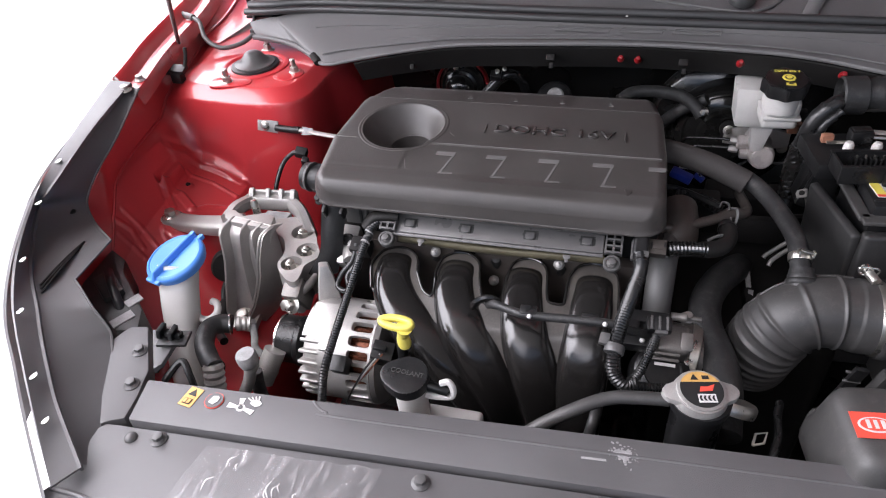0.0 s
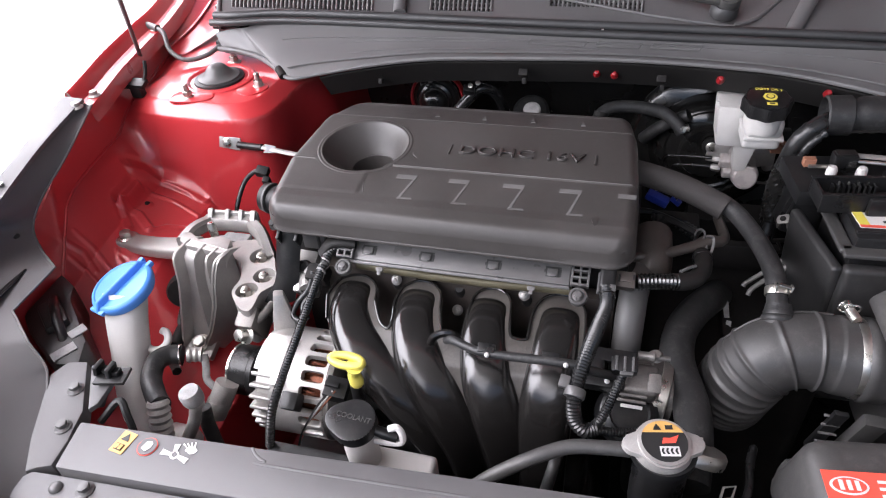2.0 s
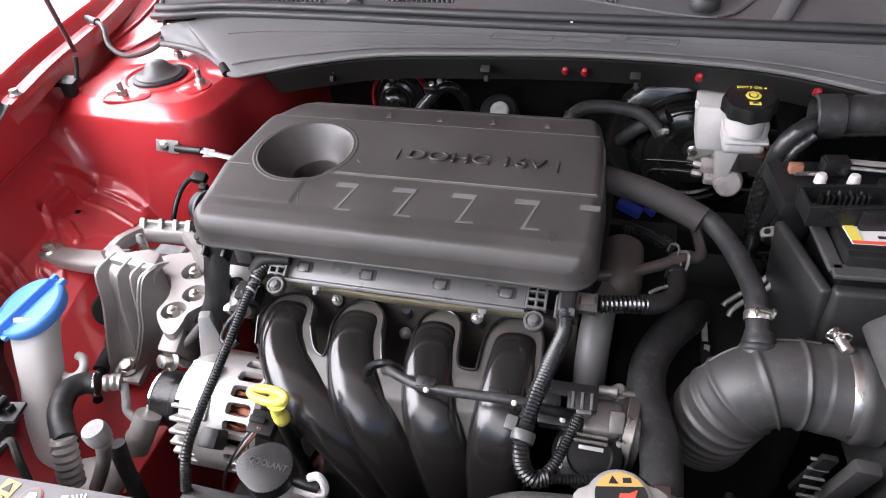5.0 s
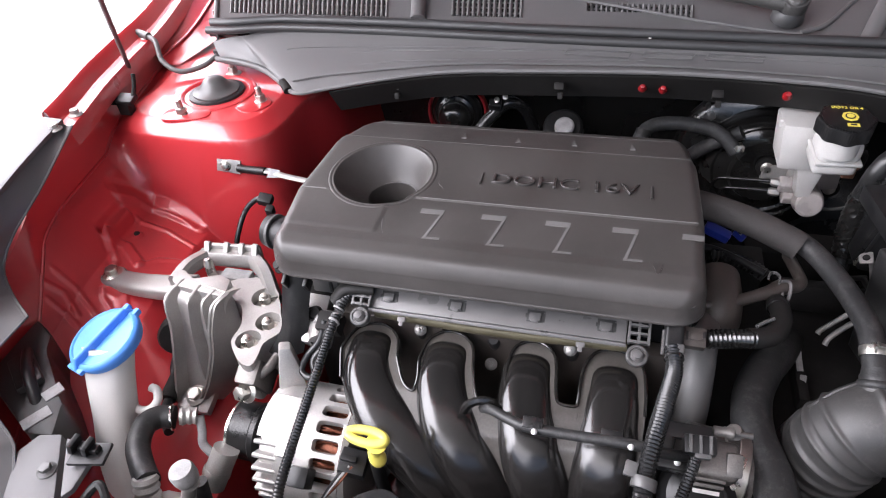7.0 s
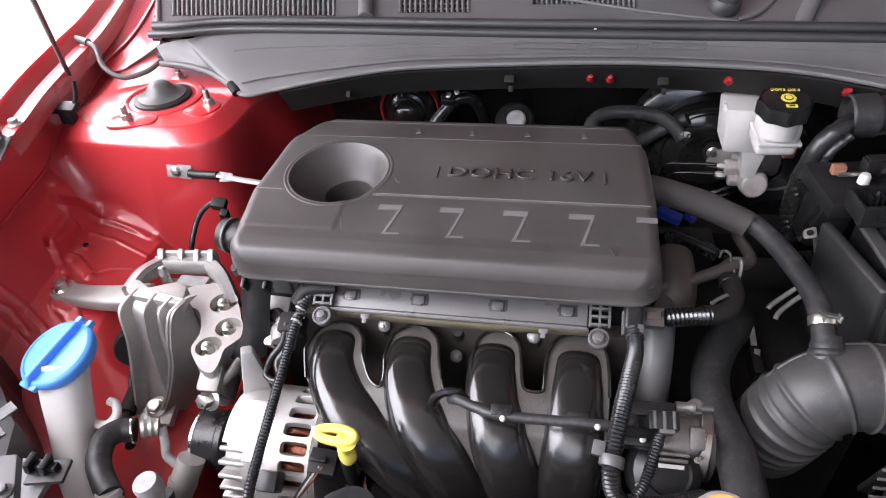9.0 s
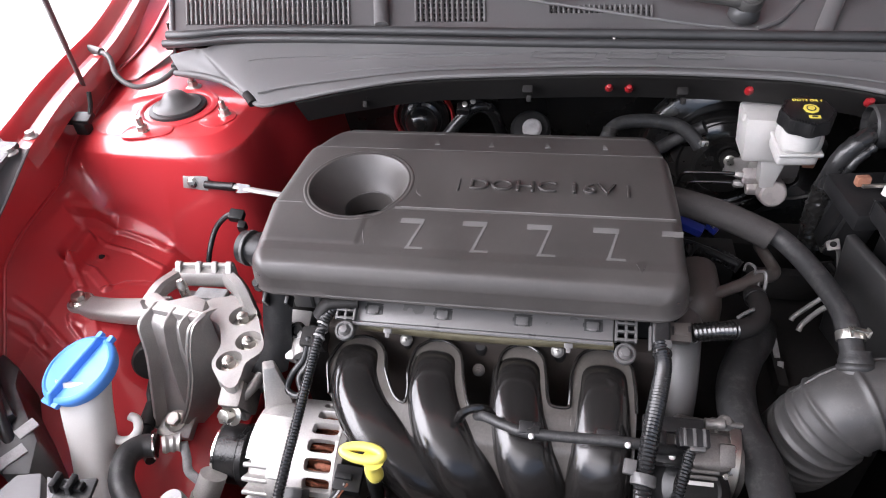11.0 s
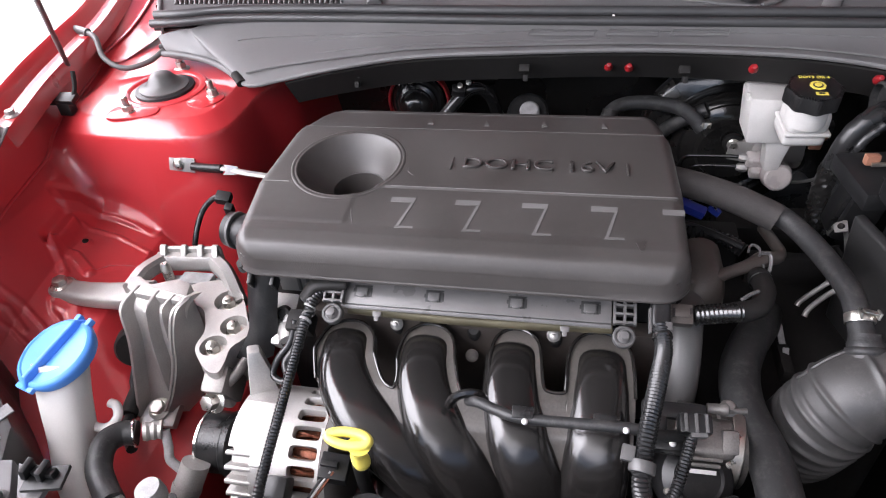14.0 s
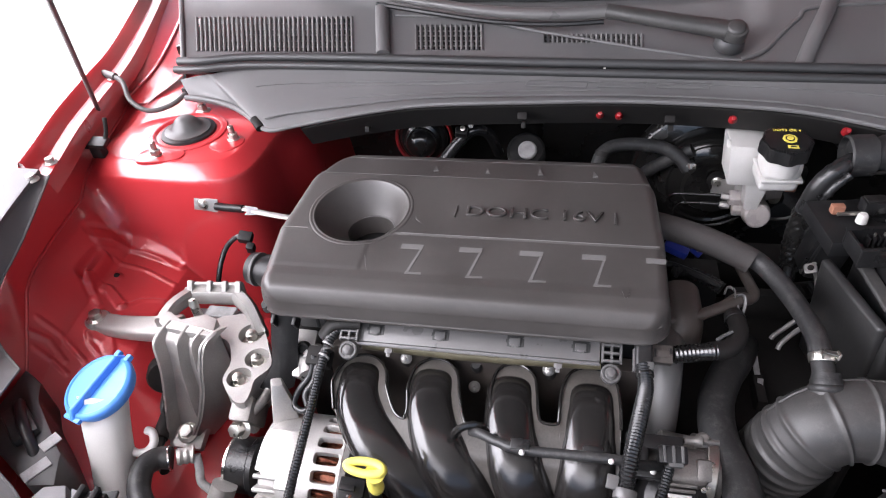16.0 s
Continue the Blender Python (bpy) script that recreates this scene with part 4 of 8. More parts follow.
clip = thing("prop_rod_clip", (-0.579, 0.254, 0.835), "black plastic bonnet stay holder", "clip")
bm = bmesh.new()
box(bm, axes((-0.570, 0.252, 0.862), (0, -0.3, 1)), 0.026, 0.018, 0.008, 0.002)
box(bm, axes((-0.574, 0.250, 0.850), UP), 0.018, 0.014, 0.018, 0.002)
box(bm, axes((-0.588, 0.252, 0.858), UP), 0.020, 0.012, 0.008, 0.002)
part("holder", bm, BLACK, clip)
part("hook", tube([(-0.562, 0.254, 0.862), (-0.559, 0.262, 0.876), (-0.558, 0.268, 0.893)], 0.003, 8), DARK, clip)
ROD = ((-0.614, 0.327, 0.862), (-0.09, -0.269, 1.726))
rod = thing("bonnet_stay", ROD[0], "thin dark metal bonnet stay rod", "stay rod")
part("rod", tube([ROD[0], tuple(a + (b - a) * 0.5 for a, b in zip(*ROD)), ROD[1]], 0.0035, 10), PIPE, rod)
bolts = thing("fender_bolts", (-0.578, 0.13, 0.887), "bolts of the wing flange", "bolts")
for at in ((-0.559, 0.112, 0.8925), (-0.573, 0.163, 0.8845), (-0.629, 0.400, 0.8880)):
    bolt(at, bolts, 0.0058, material=CAST)
bm = bmesh.new()
lathe(bm, [(0.0042, -0.002), (0.0042, 0.0012), (0.0030, 0.0018), (0, 0.0018)], axes((-0.5225, 0.1262, 0.7262), (0.5, 0.0, 1)), 16)
single("grommet", bm, DARK, "dark plug in the red apron", "plug")
hose = thing("washer_hose", (-0.56, 0.39, 0.86), "thin grey washer hose hanging in a loop", "hose")
part("tube", tube([(-0.628, 0.400, 0.893), (-0.604, 0.388, 0.888), (-0.585, 0.366, 0.868), (-0.555, 0.360, 0.855), (-0.525, 0.378, 0.857), (-0.509, 0.404, 0.866)], 0.0040, 10), PIPE, hose)
part("end_piece", tube([(-0.645, 0.405, 0.894), (-0.62, 0.397, 0.892)], 0.0065, 10), PIPE, hose)
bm = bmesh.new()
box(bm, axes((-0.507, 0.406, 0.868), UP), 0.018, 0.014, 0.010, 0.002)
part("elbow", bm, RUBBER, hose)

# ---- washer reservoir ----
wash = thing("washer_reservoir", (-0.39, -0.15, 0.40), "translucent washer filler neck with a blue cap", "washer bottle")
neck = spline([(-0.397, -0.086, 0.757), (-0.395, -0.104, 0.725), (-0.393, -0.122, 0.685), (-0.387, -0.148, 0.64), (-0.376, -0.17, 0.58)], 8)
part("neck", sweep(bmesh.new(), neck, lambda i, n: 0.0252 - 0.00015 * i, 26, flat=0.86, square=0.85), TANK, wash, sharp=60)
bm = bmesh.new()
box(bm, Matrix.Translation((-0.37, -0.185, 0.50)), 0.13, 0.09, 0.20, 0.03, 4)
part("tank", bm, TANK, wash)
part("hook", tube([(-0.382, -0.108, 0.691), (-0.369, -0.112, 0.688), (-0.357, -0.109, 0.689), (-0.351, -0.101, 0.695), (-0.355, -0.093, 0.701), (-0.363, -0.091, 0.702)], 0.0047, 12), TANK, wash)
CN = Vector((-0.13, -0.19, 0.97)).normalized()
CW = axes((-0.3995, -0.084, 0.764), CN, (0.29, 0.93, 0.21))
bm = bmesh.new()
lathe(bm, [(0.029, -0.014), (0.0365, -0.010), (0.0390, -0.003), (0.0390, 0.001), (0.0375, 0.0035), (0.0345, 0.0048), (0.0330, 0.0036), (0.0, 0.0040)], CW, 48)
box(bm, CW @ Matrix.Translation((-0.0345, 0.001, -0.001)), 0.016, 0.024, 0.0055, 0.0018)
cap = part("cap", bm, BLUE, wash, "blue plastic filler cap")
bm = bmesh.new()
box(bm, CW @ Matrix.Translation((-0.001, -0.001, 0.0062)), 0.084, 0.0062, 0.0115, 0.0022, 3, taper=0.8)
part("grip", bm, BLUE, cap)
for k in (-1, 1):
    part("hinge_lug", box(bmesh.new(), CW @ Matrix.Translation((0.039, 0.0085 * k - 0.002, 0.002)), 0.008, 0.006, 0.007, 0.0018), BLUE, cap)

# ---- engine mount ----
mount = thing("engine_mount", (-0.36, 0.02, 0.60), "ribbed cast aluminium engine mount bracket", "engine mount")
bm = bmesh.new()
arm = [(-0.515, 0.051, 0.714), (-0.47, 0.044, 0.716), (-0.42, 0.042, 0.720), (-0.385, 0.045, 0.722)]
sweep(bm, spline(arm, 6), lambda i, n: 0.0135 + 0.0003 * i, 20, flat=0.62, square=0.55)
lathe(bm, [(0.0165, -0.012), (0.0165, 0.004), (0.015, 0.006)], Matrix.Translation((-0.507, 0.050, 0.716)), 20)
part("arm", bm, CAST, mount)
bolt((-0.507, 0.050, 0.722), mount, 0.0085, h=0.010, flange=1.5)
# ribbed front face: standing ribs over a recessed web
BACK = Vector((0.004, 0.018, -0.008))


def even(pts, n=24):
    p = spline(pts, 10)
    total = sum((v - u).length for u, v in zip(p, p[1:]))
    q = resample(p, total / n * 0.9999)
    return (q + [p[-1]] * n)[:n + 1]


def rib_wall(crest, half, deep=1.0):
    bm = bmesh.new()
    x = Vector((1, 0, 0))
    shape = ((-2.2, 1.0), (-1.25, 0.55), (-1.0, 0.10), (-0.6, 0.0), (0.6, 0.0), (1.0, 0.10), (1.25, 0.55), (2.2, 1.0))
    rows = [[bm.verts.new(p + x * half * k + BACK * deep * d) for k, d in shape] for p in crest]
    for u, v in zip(rows, rows[1:]):
        for k in range(len(shape) - 1):
            bm.faces.new((u[k], u[k + 1], v[k + 1], v[k]))
    bm.faces.new(rows[0])
    bm.faces.new(rows[-1][::-1])
    return bm


RIB_L = even([(-0.385, 0.032, 0.749), (-0.390, 0.006, 0.746), (-0.390, -0.003, 0.737), (-0.386, -0.014, 0.706), (-0.386, -0.032, 0.663), (-0.387, -0.051, 0.617)])
RIB_2 = even([(-0.358, 0.026, 0.749), (-0.360, 0.004, 0.746), (-0.360, -0.002, 0.738), (-0.359, -0.013, 0.709), (-0.351, -0.029, 0.670), (-0.345, -0.037, 0.650)])
RIB_3 = even([(-0.336, 0.022, 0.749), (-0.341, 0.005, 0.746), (-0.341, -0.002, 0.738), (-0.339, -0.009, 0.720), (-0.335, -0.016, 0.704)])
RIB_R = even([(-0.320, 0.020, 0.749), (-0.327, 0.005, 0.746), (-0.330, -0.003, 0.738), (-0.334, -0.014, 0.712), (-0.336, -0.024, 0.683), (-0.344, -0.038, 0.650), (-0.354, -0.046, 0.629)])
for crest, half in ((RIB_L, 0.0024), (RIB_2, 0.0020), (RIB_3, 0.0018), (RIB_R, 0.0022)):
    part("rib", rib_wall(crest, half), CAST, mount, sharp=50)
bm = bmesh.new()
grid(bm, lambda u, v: RIB_L[round(v * 24)].lerp(RIB_R[round(v * 24)], u) + BACK * (0.80 - 0.15 * abs(2 * u - 1) ** 6) * (0.15 + 0.85 * smooth(0.0, 0.15, v)), 20, 24)
thicken(bm, 0.004)
part("web_face", bm, CAST, mount, sharp=60)
CHEEK = even([(-0.3275, 0.034, 0.740), (-0.3225, 0.030, 0.710), (-0.3205, 0.025, 0.682), (-0.326, 0.014, 0.642), (-0.333, 0.003, 0.612), (-0.346, -0.022, 0.602)])
bm = bmesh.new()
grid(bm, lambda u, v: (RIB_R[round(v * 24)] + Vector((0.0022, 0.002, 0))).lerp(CHEEK[round(v * 24)], u), 10, 24)
thicken(bm, 0.003)
part("cheek", bm, CAST, mount, sharp=60)
bm = prism(bmesh.new(), [(-0.398, 0.030), (-0.386, 0.022), (-0.322, 0.014), (-0.321, 0.024), (-0.326, 0.044), (-0.345, 0.050), (-0.372, 0.038), (-0.392, 0.050), (-0.406, 0.048)], 0.734, 0.7475, Matrix(), 0.003)
part("top_plate", bm, CAST, mount)
bm = bmesh.new()
box(bm, axes((-0.364, -0.036, 0.618), (0, -0.35, 1)), 0.044, 0.040, 0.012, 0.003)
part("foot", bm, CAST, mount)
bolt((-0.364, -0.040, 0.625), mount, 0.0085, (0, -0.35, 1), h=0.010)


def beam(bm, pts, w, h, per=6):
    """A bar of chamfered rectangular section."""
    path = spline(pts, per)
    sect = ((-0.5, -0.28), (-0.28, -0.5), (0.28, -0.5), (0.5, -0.28), (0.5, 0.28), (0.28, 0.5), (-0.28, 0.5), (-0.5, 0.28))
    rows = []
    for i, c in enumerate(path):
        t = (path[min(i + 1, len(path) - 1)] - path[max(i - 1, 0)]).normalized()
        x = t.cross(Vector((0, 0, 1))).normalized()
        y = x.cross(t)
        rows.append([bm.verts.new(c + x * w * u + y * h * v) for u, v in sect])
    for u, v in zip(rows, rows[1:]):
        for k in range(8):
            bm.faces.new((u[k], u[(k + 1) % 8], v[(k + 1) % 8], v[k]))
    bm.faces.new(rows[0][::-1])
    bm.faces.new(rows[-1])
    return bm


bm = bmesh.new()
beam(bm, [(-0.400, 0.036, 0.737), (-0.401, 0.066, 0.736), (-0.396, 0.096, 0.729)], 0.017, 0.020)
beam(bm, [(-0.402, 0.098, 0.727), (-0.365, 0.101, 0.727), (-0.326, 0.104, 0.726)], 0.016, 0.022)
beam(bm, [(-0.334, 0.106, 0.726), (-0.308, 0.086, 0.722), (-0.284, 0.058, 0.706)], 0.018, 0.024)
part("upper_loop", bm, CAST, mount)
# back wall of the loop with ribs and pockets
bm = bmesh.new()
box(bm, Matrix.Translation((-0.3605, 0.1085, 0.7350)) @ pose(0, 0, 0, 0, 0, 4.6), 0.076, 0.0055, 0.019, 0.0022, 3)
part("back_wall", bm, CAST, mount)
for x, half in ((-0.3925, 0.0036), (-0.3665, 0.0030), (-0.3460, 0.0030), (-0.3275, 0.0036)):
    bm = prism(bmesh.new(), [(-0.0125, 0.7250), (0.0030, 0.7250), (0.0045, 0.7430), (0.0010, 0.7485), (-0.0030, 0.7480), (-0.0100, 0.7375), (-0.0125, 0.7330)], -half, half, Matrix.Translation((x, 0.1075 + 0.08 * (x + 0.36), 0)) @ Matrix(((0, 0, 1, 0), (1, 0, 0, 0), (0, 1, 0, 0), (0, 0, 0, 1))), 0.0016)
    part("knuckle", bm, CAST, mount)
part("stud", sweep(bmesh.new(), spline([(-0.3600, 0.0560, 0.712), (-0.3635, 0.0595, 0.735), (-0.3665, 0.0625, 0.757)], 4), lambda i, n: 0.0058 if i < n - 1 else 0.0040, 14), STEEL, mount)
bm = bmesh.new()
lathe(bm, [(0.0085, 0), (0.0085, 0.006), (0.0065, 0.007)], axes((-0.3605, 0.0565, 0.722), (-0.15, 0.15, 1)), 6)
part("stud_nut", bm, STEEL, mount)
bm = bmesh.new()
box(bm, Matrix.Translation((-0.352, 0.074, 0.690)), 0.075, 0.045, 0.04, 0.006)
box(bm, Matrix.Translation((-0.348, 0.082, 0.715)), 0.040, 0.020, 0.010, 0.003)
part("rubber_block", bm, GREASE, mount, "pale grey rubber block inside the loop")


bm = bmesh.new()
lathe(bm, [(0.0, -0.012), (0.020, -0.012), (0.023, -0.008), (0.0235, 0.010), (0.021, 0.014), (0.0, 0.015)], axes((-0.405, 0.012, 0.672), (0.5, -0.75, 0.35)), 32)
part("rubber_bush", bm, DARK, mount, "dark rubber bush behind the casting")
part("bush_cable", tube([(-0.404, 0.002, 0.655), (-0.406, -0.014, 0.640), (-0.402, -0.030, 0.628), (-0.394, -0.046, 0.622)], 0.0052, 12), BLACK, mount)

# bolted engine-side bracket with three recessed bolts
def holed(bm, outer, holes, z0, z1, floor):
    """A plate of the given outline whose round pockets go down to floor."""
    def loop(pts, z):
        vs = [bm.verts.new((x, y, z)) for x, y in pts]
        return vs, [bm.edges.new((vs[i], vs[(i + 1) % len(vs)])) for i in range(len(vs))]
    top, edges = loop(outer, z1)
    low = [bm.verts.new((x, y, z0)) for x, y in outer]
    n = len(top)
    for i in range(n):
        bm.faces.new((top[i], low[i], low[(i + 1) % n], top[(i + 1) % n]))
    bm.faces.new(low[::-1])
    for (cx, cy), r in holes:
        ring = [(cx + r * math.cos(2 * math.pi * k / 22), cy + r * math.sin(2 * math.pi * k / 22)) for k in range(22)]
        vs, es = loop(ring, z1)
        edges += es
        dn = [bm.verts.new((cx + (x - cx) * 0.86, cy + (y - cy) * 0.86, floor)) for x, y in ring]
        for i in range(22):
            bm.faces.new((vs[i], vs[(i + 1) % 22], dn[(i + 1) % 22], dn[i]))
        bm.faces.new(dn)
    bmesh.ops.triangle_fill(bm, use_beauty=True, edges=edges, normal=(0, 0, 1))
    return bm


side = thing("mount_bracket", (-0.29, 0.02, 0.66), "cast aluminium engine bracket with three recessed bolts", "bracket")
HUB = spline([(-0.339, 0.071, 0), (-0.307, 0.079, 0), (-0.286, 0.064, 0), (-0.268, 0.044, 0), (-0.258, 0.026, 0), (-0.247, 0.008, 0), (-0.246, -0.006, 0), (-0.256, -0.022, 0), (-0.254, -0.040, 0), (-0.255, -0.055, 0), (-0.268, -0.054, 0), (-0.286, -0.038, 0), (-0.295, -0.024, 0), (-0.295, -0.004, 0), (-0.302, 0.014, 0), (-0.313, 0.030, 0), (-0.330, 0.037, 0), (-0.352, 0.041, 0), (-0.360, 0.055, 0)], 3)
bm = holed(bmesh.new(), [(q.x, q.y) for q in HUB], (((-0.289, 0.047), 0.0165), ((-0.2665, 0.010), 0.0148), ((-0.276, -0.021), 0.0145)), 0.665, 0.722, 0.7105)
part("casting", bm, CAST, side, sharp=45)
for x, y in ((-0.2905, 0.0475), (-0.268, 0.0105), (-0.2785, -0.020)):
    bolt((x, y, 0.7105), side, 0.0072, h=0.011, stud=0.004, flange=1.4)
bm = bmesh.new()
box(bm, axes((-0.262, -0.044, 0.690), (0, -0.5, 1)), 0.026, 0.030, 0.05, 0.005)
part("lower_lug", bm, OILED, side)
bolt((-0.262, -0.066, 0.690), side, 0.0085, (-0.3, -1, 0.7), h=0.014)
part("stay", tube([(-0.262, -0.060, 0.695), (-0.245, -0.040, 0.705), (-0.240, -0.025, 0.708)], 0.006, 10), OILED, side)

# ---- air-conditioning lines ----
ac = thing("air_conditioning_hose", (-0.32, -0.16, 0.62), "black rubber hose with crimped metal fittings", "hose")
part("hose", tube([(-0.326, -0.112, 0.687), (-0.340, -0.117, 0.690), (-0.347, -0.132, 0.693), (-0.340, -0.155, 0.691), (-0.322, -0.175, 0.688), (-0.306, -0.188, 0.690)], 0.0122, 18), RUBBER, ac)
part("crimp", loom([(-0.309, -0.186, 0.696), (-0.307, -0.193, 0.682), (-0.306, -0.200, 0.664), (-0.306, -0.206, 0.645)], 0.0132, 0.0042, 0.16, 20), ALU, ac, "crimped metal sleeve")
part("crimp", loom([(-0.322, -0.110, 0.686), (-0.312, -0.104, 0.683), (-0.305, -0.101, 0.681)], 0.0098, 0.0036, 0.13, 18), CAST, ac)
bm = bmesh.new()
lathe(bm, [(0.0125, 0), (0.0142, 0.0004), (0.0142, 0.0020), (0.0125, 0.0024)], axes((-0.3265, -0.1125, 0.6872), (-0.8, -0.4, 0.1)), 28, caps=False)
part("hose_end_ring", bm, CHROME, ac)
part("pipe", tube([(-0.304, -0.101, 0.681), (-0.300, -0.110, 0.668), (-0.298, -0.118, 0.656), (-0.288, -0.122, 0.648), (-0.276, -0.126, 0.640)], 0.0048, 12), GREASE, ac)
bm = bmesh.new()
sweep(bm, spline([(-0.283, -0.144, 0.622), (-0.272, -0.126, 0.648), (-0.268, -0.119, 0.658)], 4), 0.0142, 20)
lathe(bm, [(0.0148, 0), (0.0152, 0.002), (0.0152, 0.007), (0.0145, 0.009)], axes((-0.279, -0.137, 0.632), (0.3, 0.5, 0.8)), 20)
part("canister", bm, CAST, ac, "dull grey metal sleeve")
part("lower_hose", tube([(-0.268, -0.168, 0.672), (-0.266, -0.174, 0.648), (-0.258, -0.182, 0.628), (-0.250, -0.190, 0.60)], 0.0085, 14), RUBBER, ac)
port = thing("service_port", (-0.262, -0.19, 0.62), "aluminium service port with a pale cap", "service port")
part("pipe", tube([(-0.250, -0.187, 0.716), (-0.256, -0.189, 0.700), (-0.262, -0.191, 0.682), (-0.274, -0.194, 0.658), (-0.290, -0.198, 0.630)], 0.0072, 16), ALU, port)
PC = axes((-0.2555, -0.188, 0.722), (-0.10, -0.05, 1))
part("cap", lathe(bmesh.new(), [(0.0092, -0.013), (0.0112, -0.011), (0.0122, -0.006), (0.0122, 0.003), (0.0108, 0.0065), (0.0, 0.0072)], PC, 22), GREASE, port, "pale ribbed plastic cap")
part("cap_collar", lathe(bmesh.new(), [(0.0075, -0.020), (0.0085, -0.019), (0.0085, -0.014), (0.0075, -0.013)], PC, 18), ALU, port)

# ---- alternator ----
alt = thing("alternator", (-0.205, -0.085, 0.57), "bright aluminium alternator with copper windings showing", "alternator")
AX = axes((0, -0.083, 0.642), (1, 0, 0), (0, 1, 0))
bm = bmesh.new()
lathe(bm, [(0.030, -0.226), (0.048, -0.225), (0.056, -0.220), (0.057, -0.202), (0.0645, -0.200), (0.0655, -0.197), (0.0655, -0.164), (0.060, -0.162)], AX, 44)
part("drive_end", bm, ALU, alt)
bm = bmesh.new()
lathe(bm, [(0.050, -0.166), (0.0515, -0.160), (0.0515, -0.136), (0.048, -0.133)], AX, 36)
for k in range(60):
    a = 2 * math.pi * k / 60
    lean = 0.09 if k % 2 else -0.05
    turn = [AX @ Vector((r * math.cos(a + lean * f), r * math.sin(a + lean * f), z)) for r, z, f in ((0.0500, -0.164, 0), (0.0550, -0.160, 0.2), (0.0560, -0.149, 0.6), (0.0545, -0.138, 1.0), (0.0500, -0.135, 1.1))]
    sweep(bm, turn, 0.0019, 6)
part("winding", bm, COPPER, alt, "copper winding between the vents")


def cage_window(a0, a1, z0, z1, r):
    """One window of the cage: a curved plate round a rounded opening."""
    rim_in, rim_out = [], []
    for k in range(32):
        side, f = divmod(k, 8)
        f = f / 8 * 2 - 1
        px, pz = ((f, -1), (1, f), (-f, 1), (-1, -f))[side]
        d = (abs(px) ** 5 + abs(pz) ** 5) ** -0.2
        rim_out.append((px, pz))
        rim_in.append((px * d * 0.66, pz * d * 0.74 + 0.06))
    am, da, zm, dz = (a0 + a1) / 2, (a1 - a0) / 2, (z0 + z1) / 2, (z1 - z0) / 2
    loops = [[bm.verts.new(AX @ Vector((rr * math.cos(am + da * px), rr * math.sin(am + da * px), zm + dz * pz))) for px, pz in ring]
             for ring, rr in ((rim_out, r), ([(x * 1.09, z * 1.07) for x, z in rim_in], r), (rim_in, r - 0.0012), (rim_in, r - 0.0085))]
    for a, b in zip(loops, loops[1:]):
        for k in range(32):
            bm.faces.new((a[k], a[(k + 1) % 32], b[(k + 1) % 32], b[k]))


bm = bmesh.new()
for k in range(22):
    cage_window(2 * math.pi * k / 22, 2 * math.pi * (k + 1) / 22, -0.166, -0.130, 0.0655)
bmesh.ops.remove_doubles(bm, verts=bm.verts, dist=1e-5)
part("cage", bm, ALU, alt, "cast cage with rounded windows", sharp=50)
bm = bmesh.new()
lathe(bm, [(0.0630, -0.1305), (0.0655, -0.1295), (0.063, -0.124), (0.045, -0.120), (0.0, -0.119)], AX, 40)
part("rear_end", bm, ALU, alt)
# smooth top of the casting, then rounded cooling bars lower down
bm = bmesh.new()
grid(bm, lambda u, v: AX @ Vector(((0.0610 + 0.0045 * smooth(0.0, 0.25, v)) * math.cos(radians(30 + 94 * u)), (0.0610 + 0.0045 * smooth(0.0, 0.25, v)) * math.sin(radians(30 + 94 * u)), -0.224 + 0.058 * v)), 24, 8)
thicken(bm, 0.010)
part("casting_top", bm, ALU, alt)
for k in range(12):
    a = radians(129 + 12.5 * k)
    c = AX @ Vector((0.0560 * math.cos(a), 0.0560 * math.sin(a), -0.210))
    bm = box(bmesh.new(), axes(c, AX.to_3x3() @ Vector((math.cos(a), math.sin(a), 0)), (1, 0, 0)), 0.028, 0.0052, 0.020, 0.0024, 3)
    part("cooling_fin", bm, ALU, alt)
bm = bmesh.new()
lathe(bm, [(0.012, -0.276), (0.030, -0.275), (0.032, -0.273), (0.032, -0.250), (0.034, -0.248), (0.034, -0.242), (0.020, -0.238), (0.020, -0.220)], AX, 32)
part("pulley", bm, BLACK, alt, "black ribbed pulley with a bright rim")
bm = bmesh.new()
lathe(bm, [(0.0305, -0.2775), (0.0335, -0.276), (0.0335, -0.2735), (0.0305, -0.2725)], AX, 32, caps=False)
part("pulley_rim", bm, CHROME, alt)
bm = bmesh.new()
prism(bm, [(-0.020, 0), (0.016, 0), (0.012, 0.045), (0.006, 0.074), (-0.006, 0.076), (-0.011, 0.05)], -0.008, 0.008, axes((-0.208, -0.058, 0.672), (0.5, -0.86, 0.30), (1, 0.5, 0)), 0.003)
part("mounting_ear", bm, ALU, alt)
bm = bmesh.new()
box(bm, axes((-0.198, -0.100, 0.702), (0, -0.5, 1)), 0.034, 0.050, 0.010, 0.003)
box(bm, axes((-0.188, -0.120, 0.690), (0, -0.5, 1)), 0.018, 0.026, 0.016, 0.003)
part("casting_pad", bm, ALU, alt)
bm = bmesh.new()
box(bm, axes((-0.113, -0.128, 0.694), (0.2, -0.3, 1)), 0.026, 0.024, 0.020, 0.002)
box(bm, axes((-0.115, -0.131, 0.706), (0.2, -0.3, 1)), 0.016, 0.006, 0.008, 0.001)
part("connector", bm, BLACK, alt, "black wiring plug")
